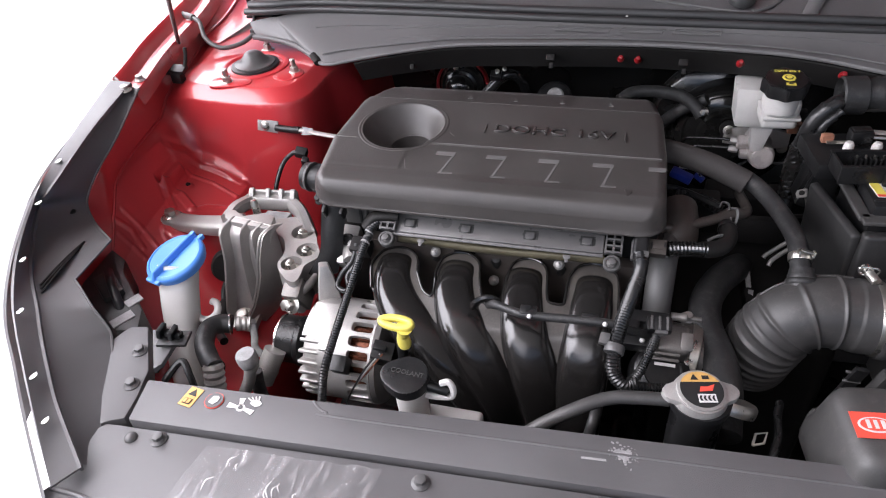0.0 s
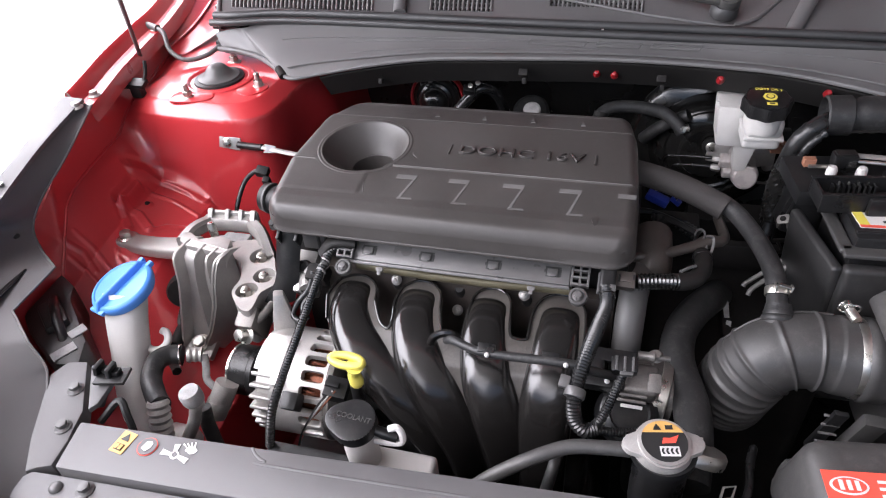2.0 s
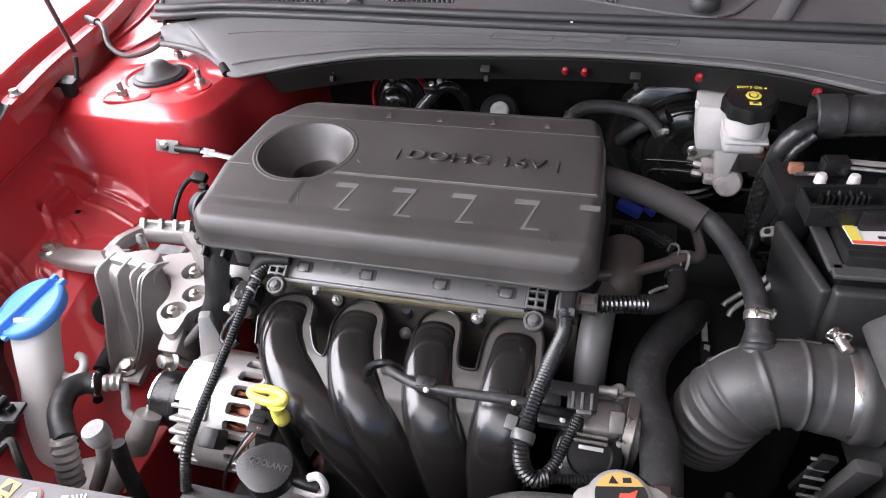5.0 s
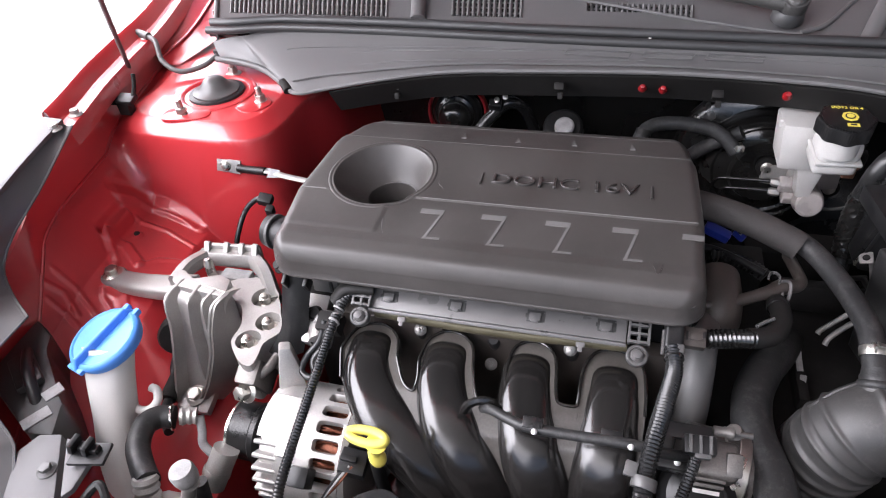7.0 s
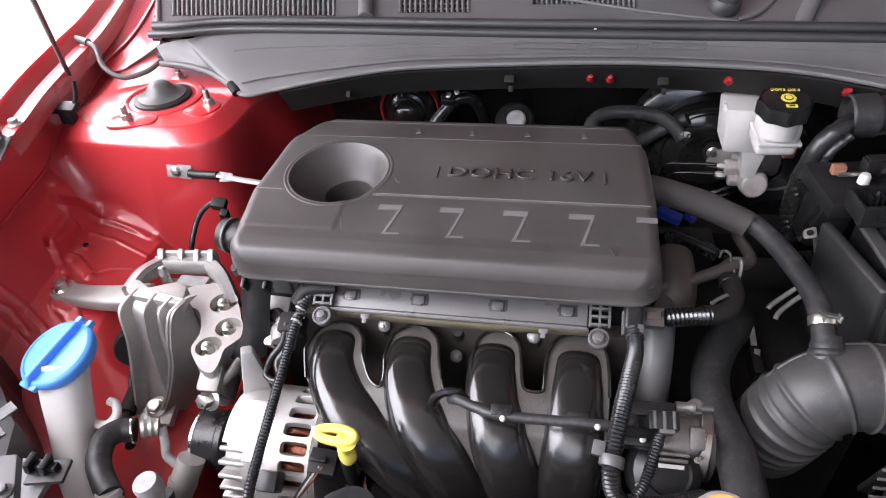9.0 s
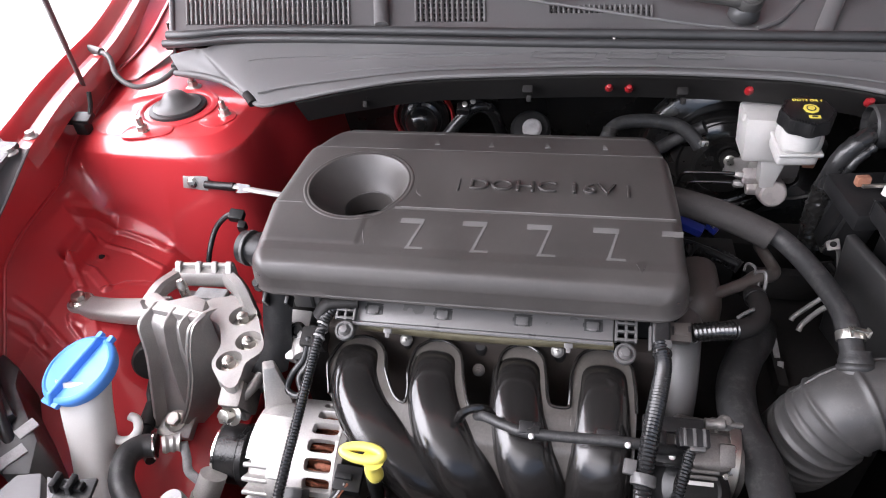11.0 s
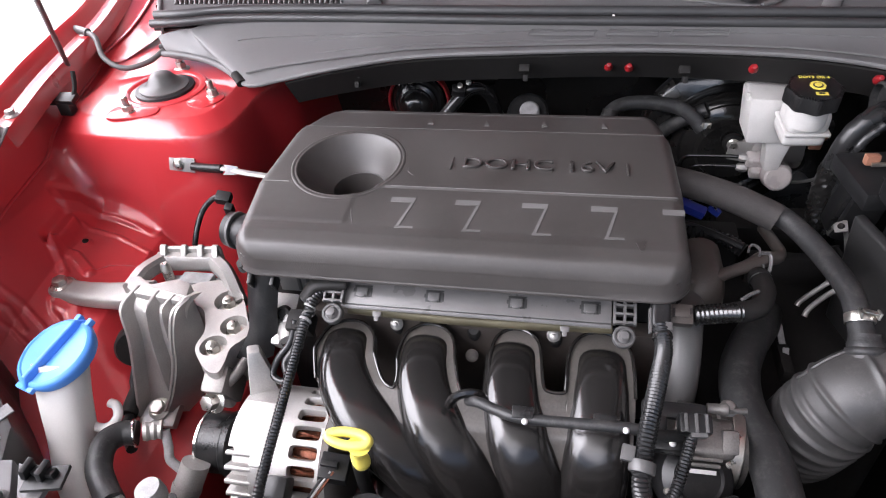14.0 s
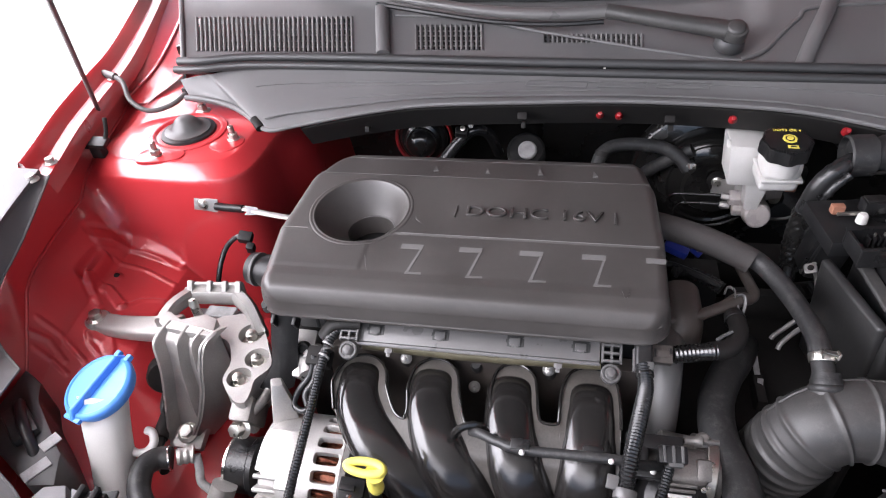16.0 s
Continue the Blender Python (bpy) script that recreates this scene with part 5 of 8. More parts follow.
for dx, mt in ((0.0, GREASE), (0.003, COPPER), (-0.003, BLACK)):
    part("wire", tube([(-0.113 + dx, -0.136, 0.702), (-0.125 + dx, -0.152, 0.690), (-0.145, -0.165 + dx, 0.66), (-0.16, -0.165, 0.62)], 0.0012, 6), mt, alt)
bm = bmesh.new()
box(bm, axes((-0.160, -0.150, 0.688), (0, -0.6, 1)), 0.020, 0.020, 0.022, 0.003)
part("terminal_cover", bm, BLACK, alt)

# ---- dipstick ----
dip = thing("oil_dipstick", (-0.088, -0.13, 0.50), "yellow plastic oil dipstick handle", "dipstick")
DM = axes((-0.0850, -0.1400, 0.7625), (0.0, -0.30, 0.95), (1, -0.03, 0))
ring = []
for k in range(41):
    a = 2 * math.pi * k / 40
    ring.append(DM @ Vector((0.0176 * math.cos(a), 0.0056 * math.sin(a) * (1.0 + 0.08 * math.cos(a)), 0)))
bm = sweep(bmesh.new(), ring + ring[1:3], 0.0041, 16, caps=False, flat=1.2, up=DM.col[2].xyz, square=0.75)
stem = spline([DM @ Vector((0.0100, -0.0035, -0.0015)), DM @ Vector((0.0085, -0.0050, -0.0085)), Vector((-0.0790, -0.1420, 0.7440)), Vector((-0.0780, -0.1405, 0.7330)), Vector((-0.0785, -0.1390, 0.7255))], 6)
sweep(bm, stem, lambda i, n: along([(0.0, 0.0098), (0.25, 0.0072), (0.45, 0.0062), (0.72, 0.0080), (0.9, 0.0074), (1.0, 0.0040)], i / (n - 1)), 18)
part("handle", bm, YELLOW, dip, sharp=60)
part("guide_tube", tube([(-0.084, -0.134, 0.73), (-0.088, -0.125, 0.66), (-0.09, -0.10, 0.52)], 0.0065, 10), BLACK, dip)

# ---- coolant reservoir ----
cool = thing("coolant_reservoir", (-0.04, -0.21, 0.55), "white coolant reservoir with a black cap", "coolant tank")
CM = axes((-0.052, -0.207, 0.757), (0.0, -0.18, 1), (1, 0, 0))
bm = bmesh.new()
pr = [(0.0220 * math.cos(a), 0.0220 * math.sin(a)) for a in (2 * math.pi * k / 36 for k in range(36))]
pr = [(x - 0.007 * max(0, -x / 0.0220 - 0.6) * 2.4, y) for x, y in pr]
prism(bm, pr, -0.010, 0.005, CM, 0.0025)
cc = part("cap", bm, BLACK, cool, "black snap cap")
writing("lettering", "COOLANT", 0.0074, CM @ pose(0, 0.002, 0.0053, 0, 0, -4), DUCT, cc, 0.0012)
part("neck", sweep(bmesh.new(), spline([(-0.050, -0.208, 0.750), (-0.050, -0.206, 0.71), (-0.048, -0.204, 0.665)], 4), 0.0168, 22), WHITE, cool)
bm = bmesh.new()
box(bm, Matrix.Translation((-0.020, -0.203, 0.672)), 0.085, 0.030, 0.05, 0.006, 3)
part("tank", bm, WHITE, cool)
part("spout", tube([(-0.032, -0.206, 0.748), (-0.020, -0.207, 0.746), (-0.010, -0.206, 0.743)], 0.0055, 10), BLACK, cool)
part("hook", tube([(-0.018, -0.204, 0.751), (-0.010, -0.203, 0.754), (-0.005, -0.205, 0.748), (-0.006, -0.207, 0.738), (-0.018, -0.208, 0.735), (-0.034, -0.207, 0.733)], 0.0036, 8), WHITE, cool)

# ---- radiator cap and hoses ----
rcap = filler = thing("radiator_filler", (0.233, -0.175, 0.62), "black radiator filler neck with a plated warning cap", "radiator filler")
RM = axes((0.231, -0.181, 0.770), (0.05, -0.08, 1), (1, 0.22, 0)) @ Matrix.Scale(0.92, 4)
bm = bmesh.new()
poly = []
for k in range(48):
    a = 2 * math.pi * k / 48
    r = 0.0265 + 0.0125 * max(0, abs(math.cos(a)) - 0.90) / 0.10
    poly.append((r * math.cos(a), r * math.sin(a)))
prism(bm, poly, -0.004, 0.003, RM, 0.0015)
lathe(bm, [(0.0275, -0.010), (0.028, -0.004), (0.0265, 0.0)], RM, 36)
lathe(bm, [(0.0245, 0.002), (0.0245, 0.0052), (0.022, 0.0058), (0.0, 0.006)], RM, 36)
part("cap", bm, ALU, rcap, "plated two-eared cap")
half = [(0.0215 * math.cos(a), 0.0215 * math.sin(a)) for a in (radians(25 + 130 * k / 14) for k in range(15))]
rest = [(0.0215 * math.cos(a), 0.0215 * math.sin(a)) for a in (radians(155 + 230 * k / 24) for k in range(25))]
dk = part("disc_label", prism(bmesh.new(), rest, 0.0061, 0.0066, RM), INK_K, rcap, "black and orange warning disc")
part("orange_field", prism(bmesh.new(), half, 0.0062, 0.0068, RM), INK_O, dk)
part("triangle", prism(bmesh.new(), [(-0.009, 0.0115), (-0.001, 0.0115), (-0.005, 0.0185)], 0.0069, 0.0073, RM), INK_K, dk)
part("book", prism(bmesh.new(), [(0.003, 0.012), (0.010, 0.012), (0.010, 0.0165), (0.003, 0.0165)], 0.0069, 0.0073, RM), INK_K, dk)
part("steam_field", prism(bmesh.new(), [(-0.006, -0.016), (0.012, -0.016), (0.012, -0.006), (-0.006, -0.006)], 0.0068, 0.0073, RM), INK_W, dk)
for k in range(4):
    x = -0.004 + 0.0042 * k
    part("steam_mark", prism(bmesh.new(), [(x, -0.014), (x + 0.002, -0.014), (x + 0.0008, -0.011), (x + 0.002, -0.008), (x, -0.008), (x - 0.0012, -0.011)], 0.0074, 0.0077, RM), INK_K, dk)
part("hand_mark", prism(bmesh.new(), [(-0.003, -0.003), (0.010, -0.002), (0.014, 0.006), (0.006, 0.003), (-0.001, 0.003)], 0.0068, 0.0072, RM), INK_R, dk)
bm = bmesh.new()
lathe(bm, [(0.026, 0), (0.0245, 0.04), (0.0245, 0.125), (0.029, 0.130), (0.029, 0.138)], axes((0.235, -0.176, 0.625), (-0.02, -0.02, 1)), 30)
part("neck", bm, BLACK, filler)
bm = bmesh.new()
lathe(bm, [(0.031, 0), (0.032, 0.004), (0.032, 0.010), (0.030, 0.013)], axes((0.262, -0.150, 0.715), (0.15, 0.5, 0.6)), 30)
part("hose_clamp", bm, STEEL, filler)
over = thing("overflow_hose", (0.14, -0.19, 0.73), "thin grey rubber overflow hose", "hose")
part("hose", tube([(0.205, -0.180, 0.752), (0.180, -0.182, 0.751), (0.150, -0.186, 0.748), (0.119, -0.199, 0.740), (0.085, -0.213, 0.722), (0.06, -0.222, 0.70)], 0.0068, 12), DUCT, over)
part("hose", tube([(0.14, -0.16, 0.70), (0.137, -0.18, 0.70), (0.13, -0.20, 0.67)], 0.006, 10), RUBBER, over)
upper = thing("radiator_hose", (0.26, -0.02, 0.64), "thick black rubber upper radiator hose", "radiator hose")
part("hose", tube([(0.266, -0.165, 0.690), (0.269, -0.120, 0.700), (0.266, -0.075, 0.703), (0.253, -0.025, 0.706), (0.255, 0.020, 0.705), (0.270, 0.062, 0.700), (0.290, 0.10, 0.69), (0.31, 0.15, 0.66)], 0.0188, 24), RUBBER, upper, sharp=60)
bm = bmesh.new()
lathe(bm, [(0.0196, 0), (0.0203, 0.001), (0.0203, 0.010), (0.0196, 0.011)], axes((0.268, -0.140, 0.6955), (0, 1, 0.2)), 30, caps=False)
box(bm, axes((0.266, -0.135, 0.7185), (0, 0.1, 1)), 0.016, 0.012, 0.006, 0.001)
part("spring_clamp", bm, STEEL, upper)

# ---- air intake duct and filter box ----
duct = thing("air_intake_duct", (0.37, -0.02, 0.62), "ribbed grey rubber air intake duct with a band clamp", "air duct")
dp = spline([(0.428, -0.012, 0.738), (0.405, -0.010, 0.738), (0.382, -0.010, 0.739), (0.360, -0.012, 0.737), (0.341, -0.016, 0.728), (0.328, -0.019, 0.711), (0.321, -0.018, 0.690), (0.318, -0.012, 0.666), (0.317, -0.002, 0.638)], 12)
dp = resample(dp, 0.0008)


def duct_radius(i, n):
    s = i * 0.0008
    r = 0.0398 + 0.0014 * (1 - smooth(0.026, 0.032, s))
    for c in (0.046, 0.074, 0.099):
        r += 0.0024 * math.exp(-((s - c) / 0.0017) ** 2)
    if s > 0.108:
        k = (s - 0.108) / 0.0108 % 1.0
        r += 0.0034 * math.exp(-((k - 0.5) / 0.17) ** 2) - 0.0008
    return r


part("elbow", sweep(bmesh.new(), dp, duct_radius, 40), DUCT, duct, sharp=70)
bm = bmesh.new()
lathe(bm, [(0.0412, 0), (0.0419, 0.0015), (0.0419, 0.0125), (0.0412, 0.014)], axes((0.416, -0.0115, 0.738), (1, 0.02, 0.02)), 44, caps=False)
part("band_clamp", bm, STEEL, duct, "plated band clamp")
bm = bmesh.new()
lathe(bm, [(0.0052, -0.009), (0.0052, 0.005), (0.0040, 0.006), (0.0040, 0.010), (0.0058, 0.011), (0.0058, 0.014), (0, 0.0145)], axes((0.410, 0.006, 0.782), (-0.35, 0.9, 0.1)), 14)
part("clamp_screw", bm, STEEL, duct, "plated worm screw")
for r, off in ((0.0075, 0.0), (0.0062, 0.007)):
    ring = [Vector((0.404 + off + r * math.cos(a), 0.010, 0.786 + 0.75 * r * math.sin(a))) for a in (2 * math.pi * k / 16 for k in range(17))]
    part("wire_loop", sweep(bmesh.new(), ring, 0.0011, 8, caps=False), CHROME, duct)
# stiffening seams moulded along the elbow
for ang, first, last_, lift, thick in ((0.60, 42, 138, 0.0402, 0.0014), (2.25, 36, 128, 0.0405, 0.0022)):
    line = []
    for i in range(first, last_):
        t = (dp[i + 1] - dp[i]).normalized()
        x = (Vector((0, 0, 1)) - t * t.z).normalized()
        y = t.cross(x)
        line.append(dp[i] + (x * math.cos(ang) + y * math.sin(ang)) * lift)
    part("seam", sweep(bmesh.new(), line, thick, 6), DUCT, duct)
bm = bmesh.new()
NZ = axes((0.345, -0.006, 0.756), (-0.03, 0.75, 0.66))
lathe(bm, [(0.0205, -0.012), (0.0182, -0.002), (0.0164, 0.004), (0.0152, 0.012)], NZ, 28)
part("breather_neck", bm, DUCT, duct)
bm = bmesh.new()
lathe(bm, [(0.0152, 0.010), (0.0166, 0.0115), (0.0170, 0.014), (0.0160, 0.0165), (0.0148, 0.0175), (0.0150, 0.0205), (0.0138, 0.0225), (0.0128, 0.029)], NZ, 28)
part("neck_lip", bm, RUBBER, duct, "black rubber lip")

box_ = thing("air_filter_box", (0.55, -0.05, 0.55), "black plastic air filter housing", "air filter box")
bm = bmesh.new()
FB = Matrix.Translation((0.575, -0.045, 0.0)) @ pose(0, 0, 0, 0, 0, 4)
BODY = [(-0.116, -0.046), (0.14, -0.046), (0.14, 0.078), (-0.118, 0.078), (-0.118, 0.02)]
loops = [[(x, y, 0.630) for x, y in BODY], [(x, y, 0.772) for x, y in BODY],
         [(-0.130, -0.050, 0.768), (0.14, -0.050, 0.768), (0.14, 0.080, 0.786), (-0.144, 0.080, 0.786), (-0.142, 0.020, 0.782)],
         [(-0.127, -0.042, 0.776), (0.14, -0.042, 0.776), (0.14, 0.080, 0.794), (-0.142, 0.080, 0.794), (-0.140, 0.018, 0.790)],
         [(-0.112, -0.022, 0.794), (0.14, -0.022, 0.794), (0.14, 0.076, 0.816), (-0.125, 0.076, 0.816), (-0.122, 0.020, 0.808)]]
loops = [[bm.verts.new(FB @ Vector(p)) for p in ring] for ring in loops]
for a, b in zip(loops, loops[1:]):
    for k in range(5):
        bm.faces.new((a[k], a[(k + 1) % 5], b[(k + 1) % 5], b[k]))
bm.faces.new(loops[0][::-1])
bm.faces.new(loops[-1])
bmesh.ops.bevel(bm, geom=list(bm.edges), offset=0.0032, segments=3, affect="EDGES", profile=0.6)
part("lid", bm, DUCT, box_, sharp=40)
bm = bmesh.new()
lathe(bm, [(0.0430, 0), (0.0430, 0.012), (0.0440, 0.014), (0.0440, 0.020), (0.041, 0.024)], axes((0.446, -0.012, 0.738), (-1, 0, 0)), 40)
part("outlet", bm, DUCT, box_)
part("lid_clip", box(bmesh.new(), FB @ Matrix.Translation((-0.072, 0.074, 0.817)), 0.040, 0.016, 0.008, 0.003), DUCT, box_)
bm = bmesh.new()
box(bm, axes((0.432, -0.062, 0.672), (0.1, -0.2, 1)), 0.022, 0.014, 0.090, 0.004)
part("lower_bracket", bm, DUCT, box_)
bm = bmesh.new()
box(bm, axes((0.405, -0.056, 0.672), (0.1, -0.2, 1)), 0.014, 0.006, 0.080, 0.002)
part("ladder_strip", bm, BLACK, box_)
for k in range(5):
    part("ladder_rung", box(bmesh.new(), axes((0.405, -0.060 - 0.001 * k, 0.700 - 0.013 * k), (0, -0.3, 1)), 0.018, 0.003, 0.0025, 0.0008), PIPE, box_)
inlet = thing("air_intake_scoop", (0.42, -0.19, 0.70), "dark grey intake scoop with a red oil label", "intake scoop")
bm = bmesh.new()
box(bm, Matrix.Translation((0.465, -0.183, 0.742)) @ pose(0, 0, 0, 0, 0, 8), 0.265, 0.105, 0.085, 0.022, 5, taper=0.88)
part("body", bm, DUCT, inlet, sharp=60)
bm = bmesh.new()
box(bm, Matrix.Translation((0.375, -0.180, 0.715)) @ pose(0, 0, 0, 0, 0, 8), 0.07, 0.08, 0.05, 0.015, 3)
part("inlet_mouth", bm, DUCT, inlet)
LM = axes((0.391, -0.199, 0.7862), (0.0, -0.06, 1), (1, 0.13, 0))
part("label", prism(bmesh.new(), rect(0.080, 0.026), 0, 0.0007, LM), INK_R, inlet, "red printed label")
oval = [(0.0145 * math.cos(2 * math.pi * k / 28) - 0.022, 0.0078 * math.sin(2 * math.pi * k / 28)) for k in range(28)]
part("logo_oval", prism(bmesh.new(), oval, 0.0008, 0.0013, LM), INK_W, inlet)
part("logo_field", prism(bmesh.new(), [(-0.022 + (x + 0.022) * 0.86, y * 0.82) for x, y in oval], 0.0014, 0.0018, LM), INK_R, inlet)
for dx in (-0.002, 0.004, 0.010):
    part("logo_bar", prism(bmesh.new(), [(-0.026 + dx - 0.0016, -0.0042), (-0.026 + dx + 0.0016, -0.0042), (-0.026 + dx + 0.0016, 0.0042), (-0.026 + dx - 0.0016, 0.0042)], 0.0019, 0.0023, LM), INK_W, inlet)
for dy in (0.005, -0.001, -0.007):
    part("text_bar", prism(bmesh.new(), [(0.000, dy - 0.0012), (0.026, dy - 0.0012), (0.026, dy + 0.0012), (0.000, dy + 0.0012)], 0.0008, 0.0012, LM), INK_W, inlet)
part("white_field", prism(bmesh.new(), [(0.0405, -0.013), (0.085, -0.013), (0.085, 0.013), (0.0405, 0.013)], 0.0, 0.0008, LM), INK_W, inlet)

# ---- breather hose from the cover to the duct ----
br = thing("breather_hose", (0.28, 0.15, 0.75), "black rubber breather hose with a foam sleeve", "hose")
part("hose", tube([(0.270, 0.178, 0.797), (0.300, 0.165, 0.790), (0.318, 0.140, 0.786), (0.333, 0.100, 0.784), (0.342, 0.062, 0.782), (0.344, 0.036, 0.776), (0.345, 0.010, 0.765)], 0.0108, 18), RUBBER, br)
part("foam_sleeve", tube([(0.165, 0.203, 0.808), (0.200, 0.195, 0.808), (0.245, 0.182, 0.802), (0.282, 0.170, 0.792), (0.297, 0.163, 0.788)], 0.0152, 20), FOAM, br, "grey foam sleeve")
bm = bmesh.new()
lathe(bm, [(0.0122, 0), (0.0126, 0.001), (0.0126, 0.008), (0.0122, 0.009)], axes((0.344, 0.029, 0.7745), (0, 0.86, 0.5)), 24, caps=False)
for dx in (-0.004, 0.011):
    box(bm, axes((0.344 + dx, 0.028, 0.7875), (dx * 20, 0.3, 1)), 0.0022, 0.009, 0.007, 0.0008)
box(bm, axes((0.348, 0.0285, 0.7900), (0.2, 0.3, 1)), 0.012, 0.007, 0.0016, 0.0005)
part("spring_clamp", bm, STEEL, br, "plated spring clamp")

# ---- battery and fuse box ----
bat = thing("battery", (0.55, 0.10, 0.60), "black car battery with a coloured label", "battery")
bm = bmesh.new()
box(bm, Matrix.Translation((0.535, 0.137, 0.725)) @ pose(0, 0, 0, 0, 0, 3), 0.245, 0.106, 0.20, 0.004)
part("case", bm, BLACK, bat)
part("case_ridge", box(bmesh.new(), Matrix.Translation((0.535, 0.0935, 0.826)) @ pose(0, 0, 0, 0, 0, 3), 0.238, 0.0035, 0.003, 0.0012), BLACK, bat)
# ledges paler than the black case so that their tops look lit
part("case_lip", box(bmesh.new(), Matrix.Translation((0.533, 0.0785, 0.8100)) @ pose(0, 0, 0, 0, 0, 3), 0.258, 0.018, 0.0055, 0.002, 3), DUCT, bat, "ledge of the case, its lit top put into a paler colour")
part("side_lip", box(bmesh.new(), Matrix.Translation((0.4045, 0.1140, 0.8100)) @ pose(0, 0, 0, 0, 0, 6), 0.014, 0.084, 0.0055, 0.002, 3), DUCT, bat)
BM = Matrix.Translation((0.535, 0.110, 0.8255)) @ pose(0, 0, 0, 0, 0, 4)
part("label", prism(bmesh.new(), [(-0.114, -0.006), (0.10, -0.006), (0.10, 0.045), (-0.119, 0.045)], 0, 0.0008, BM), INK_W, bat, "white, red and blue printed label")
part("yellow_field", prism(bmesh.new(), [(-0.114, -0.002), (-0.104, -0.002), (-0.108, 0.034), (-0.118, 0.034)], 0.001, 0.0016, BM), INK_Y, bat)
part("red_stripe", prism(bmesh.new(), [(-0.114, -0.006), (0.06, -0.006), (0.06, -0.002), (-0.114, -0.002)], 0.001, 0.0016, BM), INK_R, bat)
part("blue_field", prism(bmesh.new(), [(-0.058, -0.002), (0.02, -0.002), (0.02, 0.036), (-0.064, 0.036)], 0.001, 0.0016, BM), INK_B, bat)
for x, y, w, h in ((-0.084, 0.004, 0.012, 0.004), (-0.074, 0.002, 0.006, 0.006), (-0.042, 0.012, 0.018, 0.003), (-0.040, 0.020, 0.022, 0.003)):
    part("text_bar", prism(bmesh.new(), [(x - w / 2, y - h / 2), (x + w / 2, y - h / 2), (x + w / 2, y + h / 2), (x - w / 2, y + h / 2)], 0.0017, 0.0021, BM), INK_W if x > -0.05 else INK_K, bat)
part("hold_down", tube([(0.430, 0.219, 0.842), (0.50, 0.217, 0.842), (0.62, 0.222, 0.842)], 0.0045, 10, flat=0.5), ALU, bat, "pale metal hold-down strip")
part("hold_down_rod", tube([(0.430, 0.211, 0.839), (0.50, 0.209, 0.839), (0.62, 0.214, 0.839)], 0.0022, 8), STEEL, bat)
bm = bmesh.new()
box(bm, Matrix.Translation((0.565, 0.185, 0.829)) @ pose(0, 0, 0, 0, 0, 4), 0.20, 0.055, 0.010, 0.003)
part("rear_ledge", bm, BLACK, bat)
tray = thing("battery_box", (0.50, 0.09, 0.55), "matt black plastic battery tray box", "battery tray")
bm = bmesh.new()
box(bm, Matrix.Translation((0.535, 0.0615, 0.7035)) @ pose(0, 0, 0, -5, 0, 3), 0.254, 0.016, 0.19, 0.007, 4)
part("front_wall", bm, TRAYM, tray)
bm = bmesh.new()
box(bm, Matrix.Translation((0.398, 0.118, 0.690)) @ pose(0, 0, 0, 0, -5, 15), 0.012, 0.112, 0.21, 0.005, 3)
part("side_wall", bm, TRAYM, tray)
part("rim_notch", box(bmesh.new(), Matrix.Translation((0.520, 0.0690, 0.7960)) @ pose(0, 0, 0, 0, 0, 3), 0.030, 0.020, 0.006, 0.002), TRAYM, tray)

# ---- fuse box: open tray with a latch, relay and terminals behind ----
fuse = thing("fuse_box", (0.425, 0.145, 0.80), "open black fuse box with a latch and white terminal caps", "fuse box")
FM = Matrix.Translation((0.423, 0.143, 0.0)) @ pose(0, 0, 0, 0, 0, 8)


def fuse_part(name, at, size, bev=0.001, material=BLACK, label=""):
    return part(name, box(bmesh.new(), FM @ Matrix.Translation(at), *size, bev), material, fuse, label)


fuse_part("base", (0.0, 0.0, 0.826), (0.082, 0.034, 0.004))
fuse_part("front_wall", (0.0, -0.018, 0.836), (0.086, 0.003, 0.022))
fuse_part("rear_wall", (0.0, 0.018, 0.838), (0.086, 0.003, 0.018))
fuse_part("end_wall", (-0.041, 0.0, 0.837), (0.003, 0.036, 0.020))
fuse_part("end_wall", (0.041, 0.0, 0.837), (0.003, 0.036, 0.020))
fuse_part("rim", (0.0, -0.018, 0.8475), (0.088, 0.005, 0.002), 0.0006)
fuse_part("rim", (0.0, 0.018, 0.8475), (0.088, 0.005, 0.002), 0.0006)
fuse_part("latch", (0.018, -0.023, 0.834), (0.028, 0.008, 0.026), 0.003)
for k in range(9):
    fuse_part("fuse_slot", (-0.022 + 0.0055 * k, 0.011, 0.836), (0.0022, 0.008, 0.012), 0.0005)
for k in range(4):
    fuse_part("terminal_pin", (-0.016 + 0.010 * k, 0.012, 0.8435), (0.0016, 0.003, 0.004), 0.0003, STEEL)
fuse_part("rear_deck", (0.030, 0.062, 0.815), (0.16, 0.080, 0.020), 0.003)
fuse_part("fuse", (-0.030, 0.068, 0.837), (0.014, 0.009, 0.011), 0.002, BROWN, "amber fusible link")
fuse_part("fuse_clip", (-0.020, 0.062, 0.834), (0.024, 0.003, 0.004), 0.0005, STEEL)
fuse_part("relay", (0.008, 0.068, 0.840), (0.026, 0.016, 0.016), 0.002)
fuse_part("relay_rim", (0.008, 0.068, 0.849), (0.022, 0.012, 0.002), 0.0006, DARK)
for x, y in ((-0.008, 0.054), (0.024, 0.052)):
    bm = bmesh.new()
    lathe(bm, [(0.0062, 0), (0.0058, 0.008), (0.0042, 0.011), (0, 0.012)], FM @ Matrix.Translation((x, y, 0.828)), 14)
    part("nut_cap", bm, FLUID, fuse, "white terminal cap")

